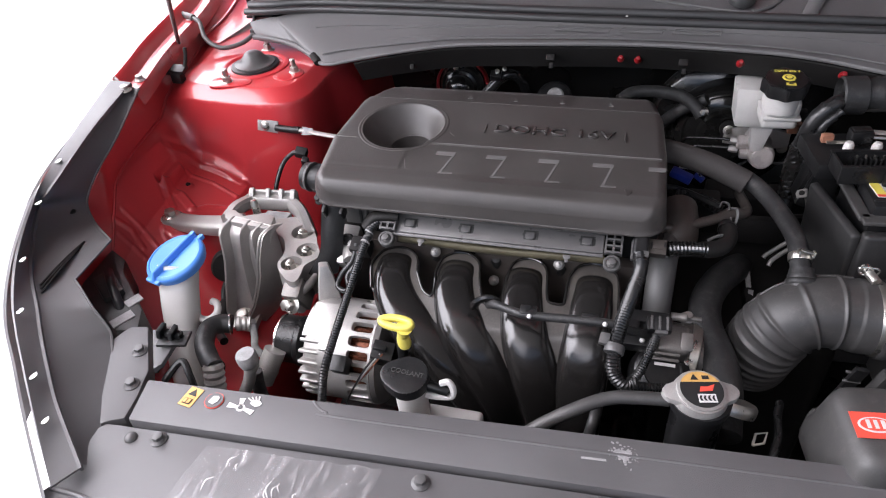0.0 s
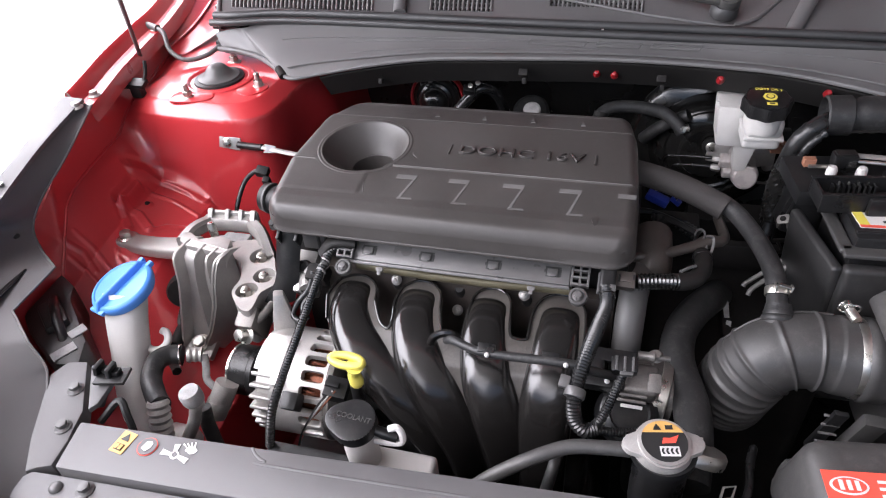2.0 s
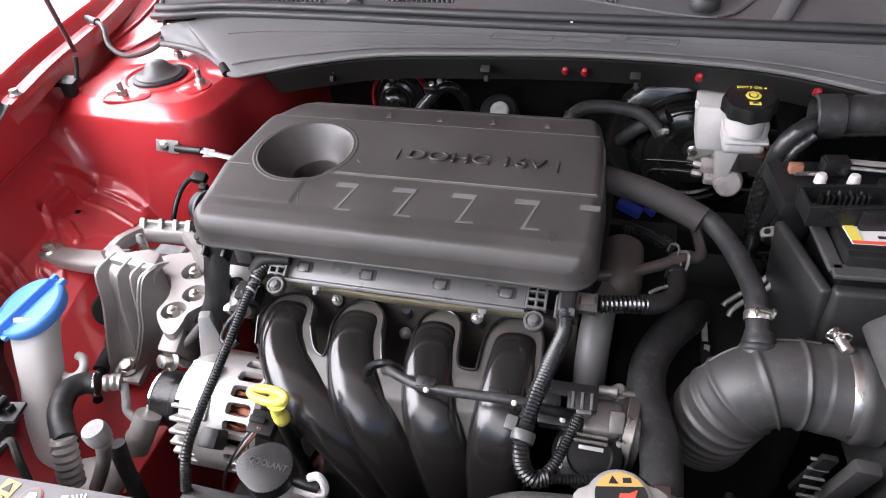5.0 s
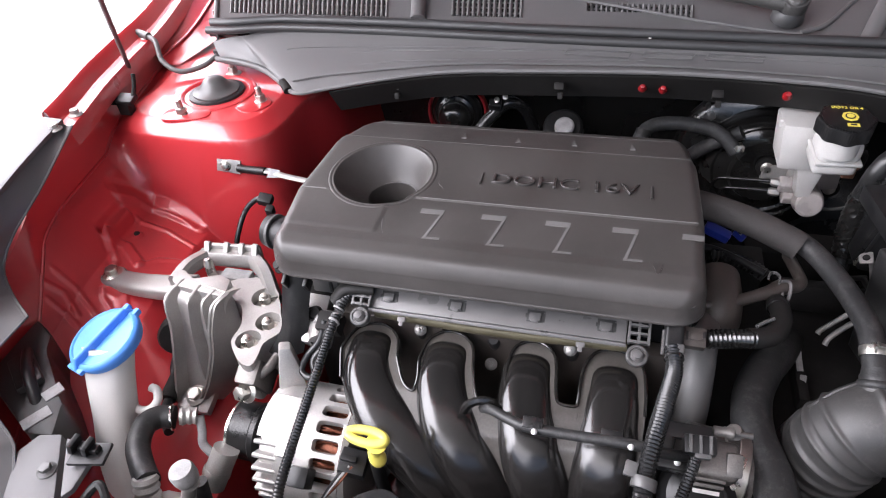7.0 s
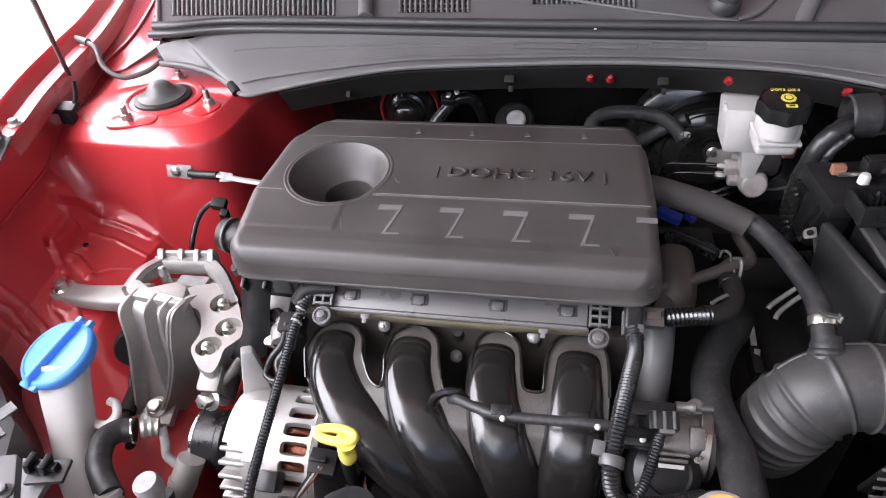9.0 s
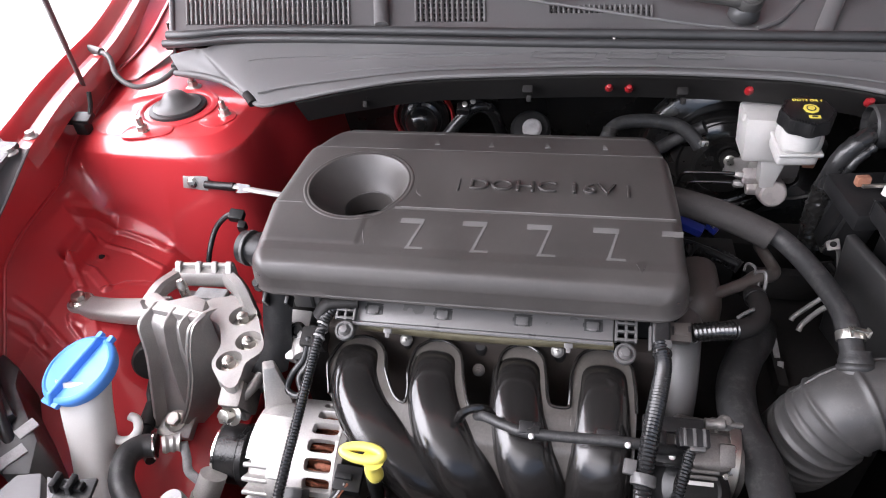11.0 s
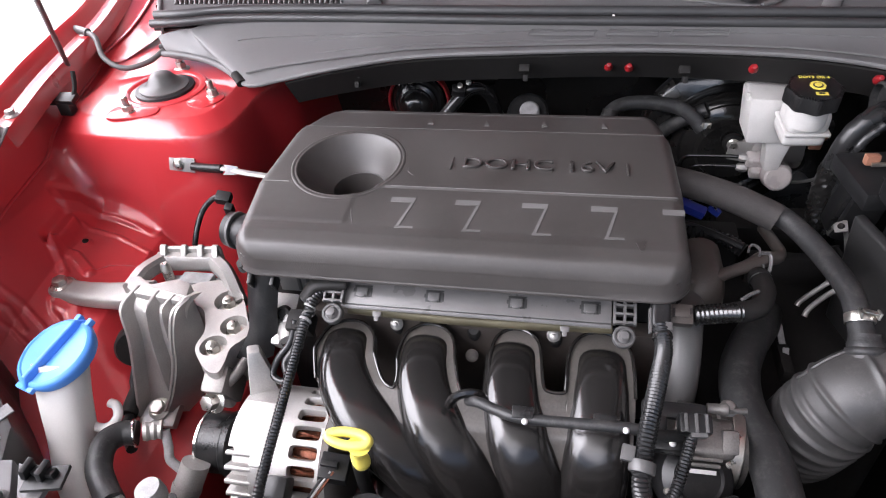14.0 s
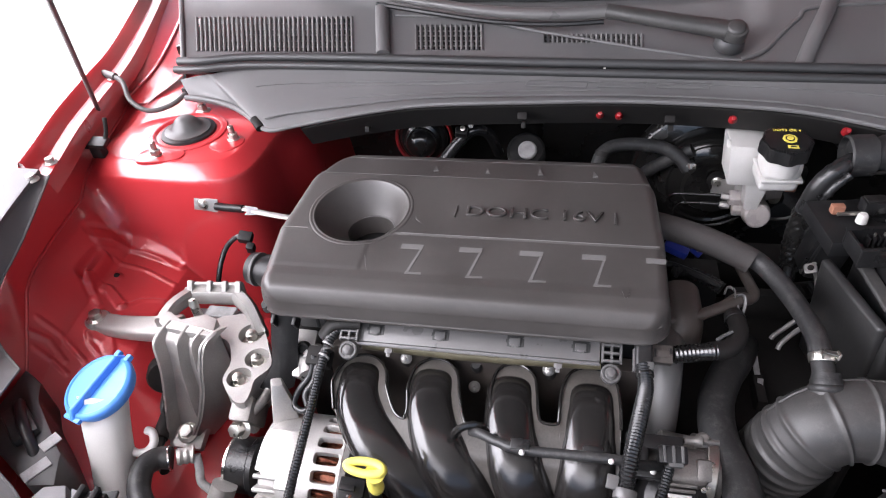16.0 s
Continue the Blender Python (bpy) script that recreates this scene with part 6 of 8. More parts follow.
# ---- main wiring loom with its plastic conduit ----
main = thing("main_harness", (0.45, 0.28, 0.80), "black main wiring loom leaving a dark plastic conduit", "wiring loom")
part("conduit", tube([(0.414, 0.288, 0.857), (0.47, 0.292, 0.860), (0.53, 0.296, 0.864), (0.66, 0.305, 0.870)], lambda i, n: (0.0225 if i > 4 else 0.0205) + 0.0006 * (i % 2), 26), RUBBER, main, "dark plastic loom conduit", sharp=30)
bm = bmesh.new()
lathe(bm, [(0.0235, 0), (0.0250, 0.001), (0.0250, 0.028), (0.0225, 0.030), (0.0215, 0.006), (0.0, 0.005)], axes((0.436, 0.289, 0.858), (-1, -0.06, -0.05)), 30)
part("collar", bm, RUBBER, main)
part("seam", tube([(0.430, 0.268, 0.846), (0.50, 0.272, 0.850), (0.66, 0.282, 0.858)], 0.0022, 6), DARK, main)
part("tie", tube([(0.475, 0.292, 0.885), (0.4755, 0.274, 0.878), (0.476, 0.268, 0.860)], 0.0016, 6), INK_K, main)
TAPED = [(0.424, 0.285, 0.857), (0.398, 0.268, 0.852), (0.380, 0.262, 0.832), (0.372, 0.262, 0.793), (0.370, 0.260, 0.749), (0.372, 0.252, 0.715), (0.368, 0.235, 0.68)]
part("branch", tube(TAPED, lambda i, n: 0.0108 + 0.0003 * math.sin(i * 1.9) + 0.0002 * math.sin(i * 4.7), 14), LOOM, main, "loom wrapped in shiny black tape")
part("branch", tube([(x + 0.010, y - 0.008, z - 0.004) for x, y, z in TAPED[1:-1]], lambda i, n: 0.0055 + 0.0005 * math.sin(i * 2.3), 10), LOOM, main)
# crinkled tape round the lower stretch
bm = sweep(bmesh.new(), resample(spline(TAPED[3:6], 10), 0.0014), 0.0122, 28)
for v in bm.verts:
    p = v.co
    v.co = p + Vector((math.sin(620 * p.z + 900 * p.y), math.sin(540 * p.z - 800 * p.x + 1.3), 0.4 * math.sin(1100 * p.x + 700 * p.y))) * (0.0007 + 0.0006 * math.sin(260 * p.z + 500 * p.x))
part("tape_wrap", bm, BLACKPAINT, main, "crinkled shiny black tape", sharp=60)
bm = bmesh.new()
box(bm, axes((0.393, 0.235, 0.768), (0.2, 0, 1)), 0.030, 0.030, 0.080, 0.004)
box(bm, axes((0.398, 0.216, 0.752), (0.2, 0, 1)), 0.036, 0.010, 0.056, 0.003)
part("bracket", bm, BLACK, main)
part("clip", box(bmesh.new(), axes((0.379, 0.222, 0.735), (0.2, -0.3, 1)), 0.008, 0.012, 0.016, 0.002), STEEL, main)

# ---- brake booster, master cylinder, fluid reservoir ----
boost = thing("brake_booster", (0.29, 0.48, 0.60), "round glossy black brake servo", "brake servo")
bm = bmesh.new()
lathe(bm, [(0.118, 0), (0.121, 0.010), (0.121, 0.022), (0.114, 0.028), (0.091, 0.036), (0.088, 0.033), (0.083, 0.031), (0.080, 0.036), (0.078, 0.048), (0.068, 0.054), (0.064, 0.052), (0.058, 0.056), (0.046, 0.058), (0.042, 0.066), (0.0, 0.067)], axes((0.300, 0.500, 0.700), (0.02, -1, 0.06)), 56)
part("shell", bm, BLACKPAINT, boost, sharp=50)
bm = bmesh.new()
lathe(bm, [(0.121, 0), (0.1245, 0.001), (0.1245, 0.005), (0.121, 0.006)], axes((0.300, 0.487, 0.7008), (0.02, -1, 0.06)), 56)
part("crimp_rim", bm, BLACKPAINT, boost)
for at in ((0.303, 0.431, 0.722), (0.392, 0.440, 0.690)):
    bm = bmesh.new()
    lathe(bm, [(0.014, 0), (0.014, 0.006), (0.012, 0.007)], axes(at, (0, -1, 0.1)), 18)
    part("flange_lug", bm, DARK, boost)
    bolt((at[0], at[1] - 0.006, at[2]), boost, 0.0055, (0, -1, 0.1), h=0.007)
mc = thing("master_cylinder", (0.345, 0.40, 0.70), "pale cast brake master cylinder", "master cylinder")
bm = bmesh.new()
lathe(bm, [(0.018, -0.02), (0.018, 0.050), (0.0145, 0.055), (0.0135, 0.074), (0.0150, 0.076), (0.0150, 0.086), (0.0125, 0.089), (0, 0.089)], axes((0.345, 0.440, 0.716), (0.07, -1, 0.05)), 26)
part("barrel", bm, ALU, mc)
bm = bmesh.new()
prism(bm, [(-0.050, -0.012), (0.012, -0.020), (0.050, -0.012), (0.050, 0.012), (0.0, 0.02), (-0.050, 0.014)], 0, 0.008, axes((0.347, 0.428, 0.712), (0, -1, 0.1), (1, 0, 0)), 0.002)
part("flange", bm, CAST, mc)
part("reach_cap", lathe(bmesh.new(), [(0.0165, -0.012), (0.0175, -0.010), (0.0175, 0.006), (0.0150, 0.0085), (0.0, 0.009)], axes((0.345, 0.346, 0.722), (0.10, -0.95, 0.30)), 28), CLEAR, mc, "cloudy round end cap")
for (x, y, z), (sx, sy, sz) in (((0.322, 0.372, 0.731), (0.024, 0.018, 0.016)), ((0.326, 0.366, 0.716), (0.020, 0.016, 0.014))):
    part("union_block", box(bmesh.new(), axes((x, y, z), (0.0, -0.3, 1)), sx, sy, sz, 0.0035, 3), CLEAR, mc, "cloudy plastic union cover")
for z, run in ((0.733, 0.052), (0.718, 0.040)):
    bm = bmesh.new()
    lathe(bm, [(0.0050, -0.006), (0.0056, -0.004), (0.0056, 0.005), (0.0036, 0.008)], axes((0.308, 0.372, z), (-1, 0.05, 0.05)), 6)
    part("pipe_nut", bm, CAST, mc)
    part("brake_pipe", tube([(0.306, 0.372, z), (0.292, 0.373, z + 0.001), (0.300 - run, 0.377, z - 0.002), (0.286 - run, 0.384, z - 0.010), (0.282 - run, 0.392, z - 0.034)], 0.0025, 10), BLACKPAINT, mc)
part("brake_pipe", tube([(0.352, 0.372, 0.706), (0.372, 0.368, 0.700), (0.392, 0.352, 0.716), (0.400, 0.330, 0.745)], 0.0022, 8), PIPE, mc)
res = thing("brake_fluid_reservoir", (0.335, 0.34, 0.74), "white brake fluid reservoir with black lobed cap", "fluid reservoir")
bm = bmesh.new()
prism(bm, [(-0.012, 0.014), (0.036, 0.014), (0.038, 0.073), (-0.017, 0.075), (-0.017, 0.068), (-0.013, 0.024)], -0.025, 0.025, axes((0.307, 0.362, 0.760), (0, -1, 0.02), (1, 0, 0)), 0.005)
part("rear_chamber", bm, FLUID, res, "cloudy translucent chamber")
bm = bmesh.new()
box(bm, axes((0.344, 0.308, 0.832), (0.0, -0.1, 1), (1, 0.05, 0)), 0.046, 0.046, 0.030, 0.012, 5)
box(bm, axes((0.344, 0.309, 0.8195), (0.0, -0.1, 1), (1, 0.05, 0)), 0.050, 0.049, 0.005, 0.0020, 3)
box(bm, axes((0.343, 0.311, 0.8105), (0.0, -0.1, 1), (1, 0.05, 0)), 0.047, 0.046, 0.018, 0.007, 3)
part("front_chamber", bm, FLUID, res)
bm = bmesh.new()
prism(bm, [(-0.008, -0.032), (0.009, -0.034), (0.015, -0.004), (0.020, 0.016), (-0.016, 0.016), (-0.011, -0.002)], -0.011, 0.011, axes((0.333, 0.352, 0.765), (0, -1, 0.02), (1, 0, 0)), 0.003)
part("outlet", bm, FLUID, res)
bm = bmesh.new()
box(bm, axes((0.289, 0.352, 0.832), (1, 0, 0)), 0.006, 0.010, 0.005, 0.002)
part("side_tab", bm, FLUID, res)
bm = bmesh.new()
lathe(bm, [(0.022, 0), (0.022, 0.025)], axes((0.340, 0.295, 0.832), (0, -0.12, 1)), 24)
part("neck", bm, FLUID, res)
bm = bmesh.new()
KM = axes((0.338, 0.288, 0.857), (0.0, -0.12, 1), (1, 0, 0))
lob = []  # eight soft lobes
for k in range(64):
    a = 2 * math.pi * k / 64
    r = 0.0285 + 0.0014 * math.cos(8 * a)
    lob.append((r * math.cos(a), r * math.sin(a)))
prism(bm, lob, 0.003, 0.0215, KM, 0.0045)
kc = part("cap", bm, BLACK, res, "black lobed cap with yellow print")
part("print_disc", prism(bmesh.new(), [(x * 0.82, y * 0.82) for x, y in disc(0.0105, 8)], 0.0221, 0.0227, KM @ pose(0.002, 0.0, 0)), INK_Y, kc)
part("print_ring", prism(bmesh.new(), disc(0.0052, 18), 0.0228, 0.0232, KM @ pose(0.002, 0, 0)), INK_K, kc)
part("print_ring", prism(bmesh.new(), disc(0.0038, 18), 0.0233, 0.0237, KM @ pose(0.002, 0, 0)), INK_Y, kc)
part("print_square", prism(bmesh.new(), rect(0.012, 0.0055), 0.0221, 0.0226, KM @ pose(0.003, -0.0155, 0)), INK_Y, kc)
part("print_mark", prism(bmesh.new(), rect(0.006, 0.0025), 0.0227, 0.0231, KM @ pose(0.003, -0.0155, 0)), INK_K, kc)
writing("print_words", "DOT3 OR 4", 0.0062, KM @ pose(0.001, 0.0165, 0.0223), INK_Y, kc, 0.0005)
bm = bmesh.new()
box(bm, axes((0.378, 0.330, 0.800), (0, -0.1, 1)), 0.016, 0.012, 0.024, 0.002)
part("level_sensor", bm, BLACK, res)
bm = box(bmesh.new(), axes((0.374, 0.334, 0.784), (0, -0.25, 1)), 0.014, 0.012, 0.022, 0.002, 3)
lathe(bm, [(0.0052, 0.0), (0.0052, 0.004), (0.0040, 0.006), (0.0, 0.0065)], axes((0.377, 0.328, 0.792), (0.2, -0.8, 0.5)), 16)
part("sensor_plug", bm, BROWN, res, "brown level sensor plug")

# ---- things on the firewall ----
bm = bmesh.new()
GROM = axes((-0.155, 0.478, 0.752), (0.02, -1, 0.15))
lathe(bm, [(0.040, 0), (0.040, 0.006), (0.036, 0.010), (0.031, 0.010), (0.030, 0.016), (0.025, 0.018), (0.024, 0.030), (0.018, 0.038), (0.008, 0.041), (0, 0.041)], GROM, 40)
fg = single("firewall_grommet", bm, BLACKPAINT, "black rubber grommet in a red rimmed hole", "grommet")
part("seat_ring", lathe(bmesh.new(), [(0.0435, 0.000), (0.0445, 0.006), (0.0475, 0.007), (0.049, 0.004), (0.049, -0.006)], GROM, 48, caps=False), RED, fg, "red painted rim")
part("steering_boot_lip", lathe(bmesh.new(), [(0.0235, 0.024), (0.0255, 0.025), (0.0255, 0.027), (0.0235, 0.028)], GROM, 36, caps=False), RUBBER, fg)
part("boot_nut", bolt_mesh(GROM @ Matrix.Translation((-0.010, 0.034, 0.008)), 0.0042, 1.3, 0.006), STEEL, fg)
hb = thing("heater_hose", (0.19, 0.42, 0.74), "black heater hose with spring clamps", "hose")
part("hose", tube([(0.122, 0.385, 0.762), (0.130, 0.402, 0.778), (0.146, 0.414, 0.785), (0.180, 0.420, 0.786), (0.220, 0.420, 0.780), (0.242, 0.414, 0.768), (0.255, 0.406, 0.754)], 0.0096, 16), RUBBER, hb)
bm = bmesh.new()
lathe(bm, [(0.0108, 0), (0.0112, 0.008)], axes((0.252, 0.411, 0.762), (0.5, -0.3, -1)), 20, caps=False)
box(bm, axes((0.258, 0.400, 0.764), (0.3, -1, 0.4)), 0.010, 0.008, 0.008, 0.001)
part("spring_clamp", bm, STEEL, hb)
bm = bmesh.new()
lathe(bm, [(0.0108, 0), (0.0112, 0.008)], axes((0.130, 0.398, 0.777), (0.2, 0.5, 1)), 20, caps=False)
part("spring_clamp", bm, DARK, hb)
part("hose", tube([(0.20, 0.46, 0.71), (0.225, 0.44, 0.745), (0.262, 0.435, 0.77)], 0.010, 12), RUBBER, hb)
oil = thing("fluid_sensor", (0.017, 0.43, 0.72), "pale round cap on a black housing", "cap")
bm = bmesh.new()
lathe(bm, [(0.030, -0.03), (0.030, 0.0), (0.026, 0.004)], axes((0.016, 0.440, 0.757), (0, -0.6, 0.8)), 26)
part("housing", bm, BLACK, oil)
bm = bmesh.new()
lathe(bm, [(0.0145, 0.004), (0.0145, 0.010), (0.012, 0.012), (0, 0.012)], axes((0.019, 0.436, 0.757), (0, -0.6, 0.8)), 20)
part("cap", bm, GREASE, oil)
wl = thing("firewall_loom", (-0.07, 0.42, 0.78), "black wiring connector on the firewall", "wiring loom")
part("branch", tube([(-0.110, 0.40, 0.755), (-0.085, 0.41, 0.785), (-0.060, 0.415, 0.805), (-0.04, 0.43, 0.79), (-0.03, 0.46, 0.74)], 0.009, 12), LOOM, wl)
bm = bmesh.new()
box(bm, axes((-0.078, 0.402, 0.808), (0.2, -0.6, 0.8)), 0.018, 0.012, 0.016, 0.002)
part("plug", bm, BLACK, wl)
for at in ((-0.074, 0.396, 0.818), (-0.062, 0.398, 0.822)):
    bm = bmesh.new()
    lathe(bm, [(0.004, 0), (0.004, 0.003), (0, 0.004)], axes(at, (0, -0.7, 0.7)), 10)
    part("pin", bm, STEEL, wl)
for at in ((0.121, 0.366, 0.862), (0.146, 0.366, 0.861), (0.285, 0.342, 0.872), (0.414, 0.325, 0.868)):
    bm = bmesh.new()
    n = axes(at, (0, -0.75, 0.65)) @ Matrix.Scale(0.8, 4)
    lathe(bm, [(0.0065, -0.004), (0.007, 0.001), (0.0055, 0.005), (0.0035, 0.011), (0.0, 0.012)], n, 14)
    ob = single("trim_clip", bm, REDCLIP, "small red plastic trim clip under the cowl", "clip", "red trim clips")

# ---- cowl ----
cowl = thing("windscreen_cowl", (0, 0.40, 0.85), "grey plastic cowl with vent grilles below the windscreen", "cowl")
CL = [(-0.372, 0.334, 0.856), (-0.335, 0.305, 0.859), (-0.290, 0.310, 0.866), (-0.215, 0.318, 0.879), (-0.122, 0.334, 0.887), (0.0, 0.342, 0.890), (0.146, 0.350, 0.891), (0.285, 0.347, 0.889), (0.369, 0.338, 0.886), (0.452, 0.316, 0.880), (0.62, 0.26, 0.866)]
CK = [(-0.520, 0.412, 0.882), (-0.450, 0.402, 0.898), (-0.386, 0.411, 0.908), (-0.218, 0.411, 0.910), (-0.100, 0.407, 0.910), (0.0, 0.402, 0.910), (0.146, 0.397, 0.910), (0.285, 0.393, 0.910), (0.369, 0.390, 0.910), (0.459, 0.386, 0.910), (0.64, 0.355, 0.905)]
CL2 = [(-0.486, 0.375, 0.868), (-0.452, 0.371, 0.866), (-0.416, 0.362, 0.863), (-0.388, 0.348, 0.859)] + CL
CK2 = [(-0.520, 0.412, 0.882), (-0.508, 0.408, 0.886), (-0.494, 0.405, 0.890), (-0.478, 0.403, 0.894), (-0.465, 0.4025, 0.896)] + CK[1:]
bm = curved_sheet(CL2, CK2, per=8, across=12, sag=0.004, depth=0.004)
part("front_skirt", bm, COWLM, cowl, sharp=60)
CD = [(x, y + 0.004, z - 0.006) for x, y, z in CL[2:]]
CE = [(x, y + 0.032, z - 0.047) for x, y, z in CL[2:]]
part("under_flange", curved_sheet(CD, CE, per=8, across=3, depth=0.003), FLANGE, cowl, "dark undercoated flange under the cowl")


def skirt_line(pts, r=0.0011):
    """A moulded line on the skirt, given in plan."""
    out = []
    for q in spline([(x, y, 0) for x, y in pts], 6):
        yl, zl = along([(p[0], p[1]) for p in CL2], q.x), along([(p[0], p[2]) for p in CL2], q.x)
        yk, zk = along([(p[0], p[1]) for p in CK2], q.x), along([(p[0], p[2]) for p in CK2], q.x)
        v = min(0.97, max(0.03, (q.y - yl) / (yk - yl)))
        out.append(Vector((q.x, q.y, zl + (zk - zl) * v - 0.004 * math.sin(math.pi * v) + 0.0006)))
    return part("moulded_line", sweep(bmesh.new(), out, r, 6), COWLM, cowl)


skirt_line([(-0.435, 0.380), (-0.383, 0.364), (-0.330, 0.359), (-0.281, 0.371), (-0.214, 0.376), (-0.115, 0.378), (-0.01, 0.381)], 0.0013)
skirt_line([(-0.437, 0.370), (-0.390, 0.353), (-0.350, 0.333)], 0.0013)
skirt_line([(-0.429, 0.391), (-0.354, 0.386), (-0.335, 0.366), (-0.313, 0.335)], 0.0010)
skirt_line([(-0.309, 0.346), (-0.275, 0.349), (-0.224, 0.353), (-0.159, 0.358), (-0.003, 0.366), (0.12, 0.371)], 0.0010)
part("lip", sweep(bmesh.new(), spline(CL, 8), 0.0035, 8), COWLM, cowl)
part("crease", sweep(bmesh.new(), [a.lerp(b, 0.18) + Vector((0, 0, 0.001)) for a, b in zip(spline(CL, 8), spline(CK, 8))][10:], 0.0016, 6), COWLM, cowl)
part("crease", sweep(bmesh.new(), [a.lerp(b, 0.68) - Vector((0, 0, 0.0026)) for a, b in zip(spline(CL, 8), spline(CK, 8))][14:], 0.0009, 6), COWLM, cowl)
for x0, x1 in ((0.02, 0.10), (0.115, 0.175), (0.19, 0.255)):
    bm = bmesh.new()
    q = [(x0, 0.372, 0.9005), (x1, 0.370, 0.9005), (x1 + 0.004, 0.380, 0.9035), (x0 + 0.004, 0.382, 0.9035), (x0, 0.372, 0.9005)]
    sweep(bm, [Vector(p) for p in q], 0.0008, 5)
    part("moulded_frame", bm, COWLM, cowl)
# edge bead of the skirt over the strut tower, and its open end
part("edge_bead", tube([(-0.496, 0.376, 0.870), (-0.470, 0.373, 0.870), (-0.440, 0.368, 0.868), (-0.410, 0.358, 0.865), (-0.384, 0.343, 0.861), (-0.362, 0.324, 0.859)], 0.0045, 12), COWLM, cowl)
part("bead_end", sweep(bmesh.new(), spline([(-0.366, 0.330, 0.862), (-0.356, 0.318, 0.860), (-0.350, 0.311, 0.858)], 4), 0.0068, 14, flat=0.8), DARK, cowl, "open rubber bead end")
for at in ((-0.201, 0.339, 0.858), (0.018, 0.348, 0.866), (0.210, 0.352, 0.864)):
    bm = bmesh.new()
    box(bm, axes(at, (0, -0.7, 0.7)), 0.013, 0.010, 0.010, 0.0015)
    box(bm, axes((at[0] + 0.002, at[1] - 0.004, at[2] - 0.010), (0, -0.8, 0.3)), 0.006, 0.008, 0.010, 0.001)
    part("retainer", bm, DARK, cowl)
# main weather seal
seal = thing("cowl_seal", (0, 0.41, 0.90), "black rubber bonnet seal along the cowl", "seal")
S1 = [(-0.512, 0.412, 0.912), (-0.470, 0.410, 0.914), (-0.390, 0.421, 0.916), (-0.222, 0.420, 0.916), (-0.007, 0.411, 0.916), (0.217, 0.405, 0.916), (0.464, 0.399, 0.915), (0.66, 0.392, 0.912)]
S2 = [(x, y - 0.016, z - 0.006) for x, y, z in S1]
part("bulb", tube(S1, 0.0068, 12), SEAL, seal)
part("carrier", tube(S2, 0.0058, 12), SEAL, seal)
bm = bmesh.new()
box(bm, Matrix.Translation((0.123, 0.3925, 0.9165)), 0.0032, 0.002, 0.0016, 0.0003)
part("paint_dot", bm, INK_W, seal)


# grille panel behind the seal
SLOPE = 0.35


def deck(x, y):
    return 0.914 + SLOPE * (y - 0.424)


def fan_x(x, y):
    """The deck widens a little towards the glass."""
    return x + (x - 0.17) * 0.62 * (y - 0.436)


GRILLES = [(-0.490, -0.240, 0.436, 0.508, 33, 6), (-0.143, -0.047, 0.441, 0.490, 13, 5), (0.040, 0.174, 0.456, 0.486, 20, 4)]
RIDGE = [(-0.189, 0.511), (-0.110, 0.507), (-0.057, 0.499), (-0.015, 0.489), (0.027, 0.478), (0.107, 0.460), (0.183, 0.443), (0.255, 0.430), (0.30, 0.424)]


def dip(x, y):
    """The well under the wiper lies a little lower than the front of the deck."""
    return 0.011 * smooth(0.0, 0.004, y - along(RIDGE, x)) * smooth(-0.20, -0.05, x) * (1 - smooth(0.30, 0.34, x))


def cuts(lo, hi, stops, step):
    out = {lo, hi, *stops}
    n = int((hi - lo) / step)
    out |= {lo + (hi - lo) * k / n for k in range(1, n) if min(abs(lo + (hi - lo) * k / n - q) for q in stops) > step * 0.3}
    return sorted(out)


bm = bmesh.new()
xs = cuts(-0.515, 0.66, [q for g in GRILLES for q in g[:2]], 0.008)
ys = cuts(0.420, 0.56, [q for g in GRILLES for q in g[2:4]], 0.004)
corner = {}
for q in ys:
    for p in xs:
        corner[p, q] = bm.verts.new((fan_x(p, q), q, deck(p, q) - dip(p, q)))
for a, b in zip(xs, xs[1:]):
    for c, d in zip(ys, ys[1:]):
        mx, my = (a + b) / 2, (c + d) / 2
        if not any(g[0] < mx < g[1] and g[2] < my < g[3] for g in GRILLES):
            bm.faces.new((corner[a, c], corner[b, c], corner[b, d], corner[a, d]))
for v in [v for v in bm.verts if not v.link_faces]:
    bm.verts.remove(v)
part("grille_deck", bm, COWLM, cowl)
part("ridge", tube([(x, y, deck(x, y) + 0.0004) for x, y in RIDGE], 0.0022, 8), COWLM, cowl)
for x0, x1, y0, y1, nx, ny in GRILLES:
    bm = bmesh.new()
    low_ = dip((x0 + x1) / 2, (y0 + y1) / 2) + 0.001
    for k in range(nx + 1):
        x = x0 + (x1 - x0) * k / nx
        p, q = Vector((fan_x(x, y0), y0, deck(x, y0) - low_)), Vector((fan_x(x, y1), y1, deck(x, y1) - low_))
        sweep(bm, [p, q], 0.0027, 6, flat=1.2)
    for k in range(ny + 1):
        y = y0 + (y1 - y0) * k / ny
        sweep(bm, [Vector((fan_x(x0, y), y, deck(0, y) - low_ - 0.0005)), Vector((fan_x(x1, y), y, deck(0, y) - low_ - 0.0005))], 0.0013, 4)
    part("grille", bm, COWLM, cowl, "open grid of small vents", sharp=30)
bm = bmesh.new()
grid(bm, lambda u, v: Vector((-0.535 + 1.175 * u, 0.43 + 0.15 * v, 0.885 + 0.05 * v)), 4, 2)
thicken(bm, 0.004)
part("plenum_floor", bm, BLACK, cowl)
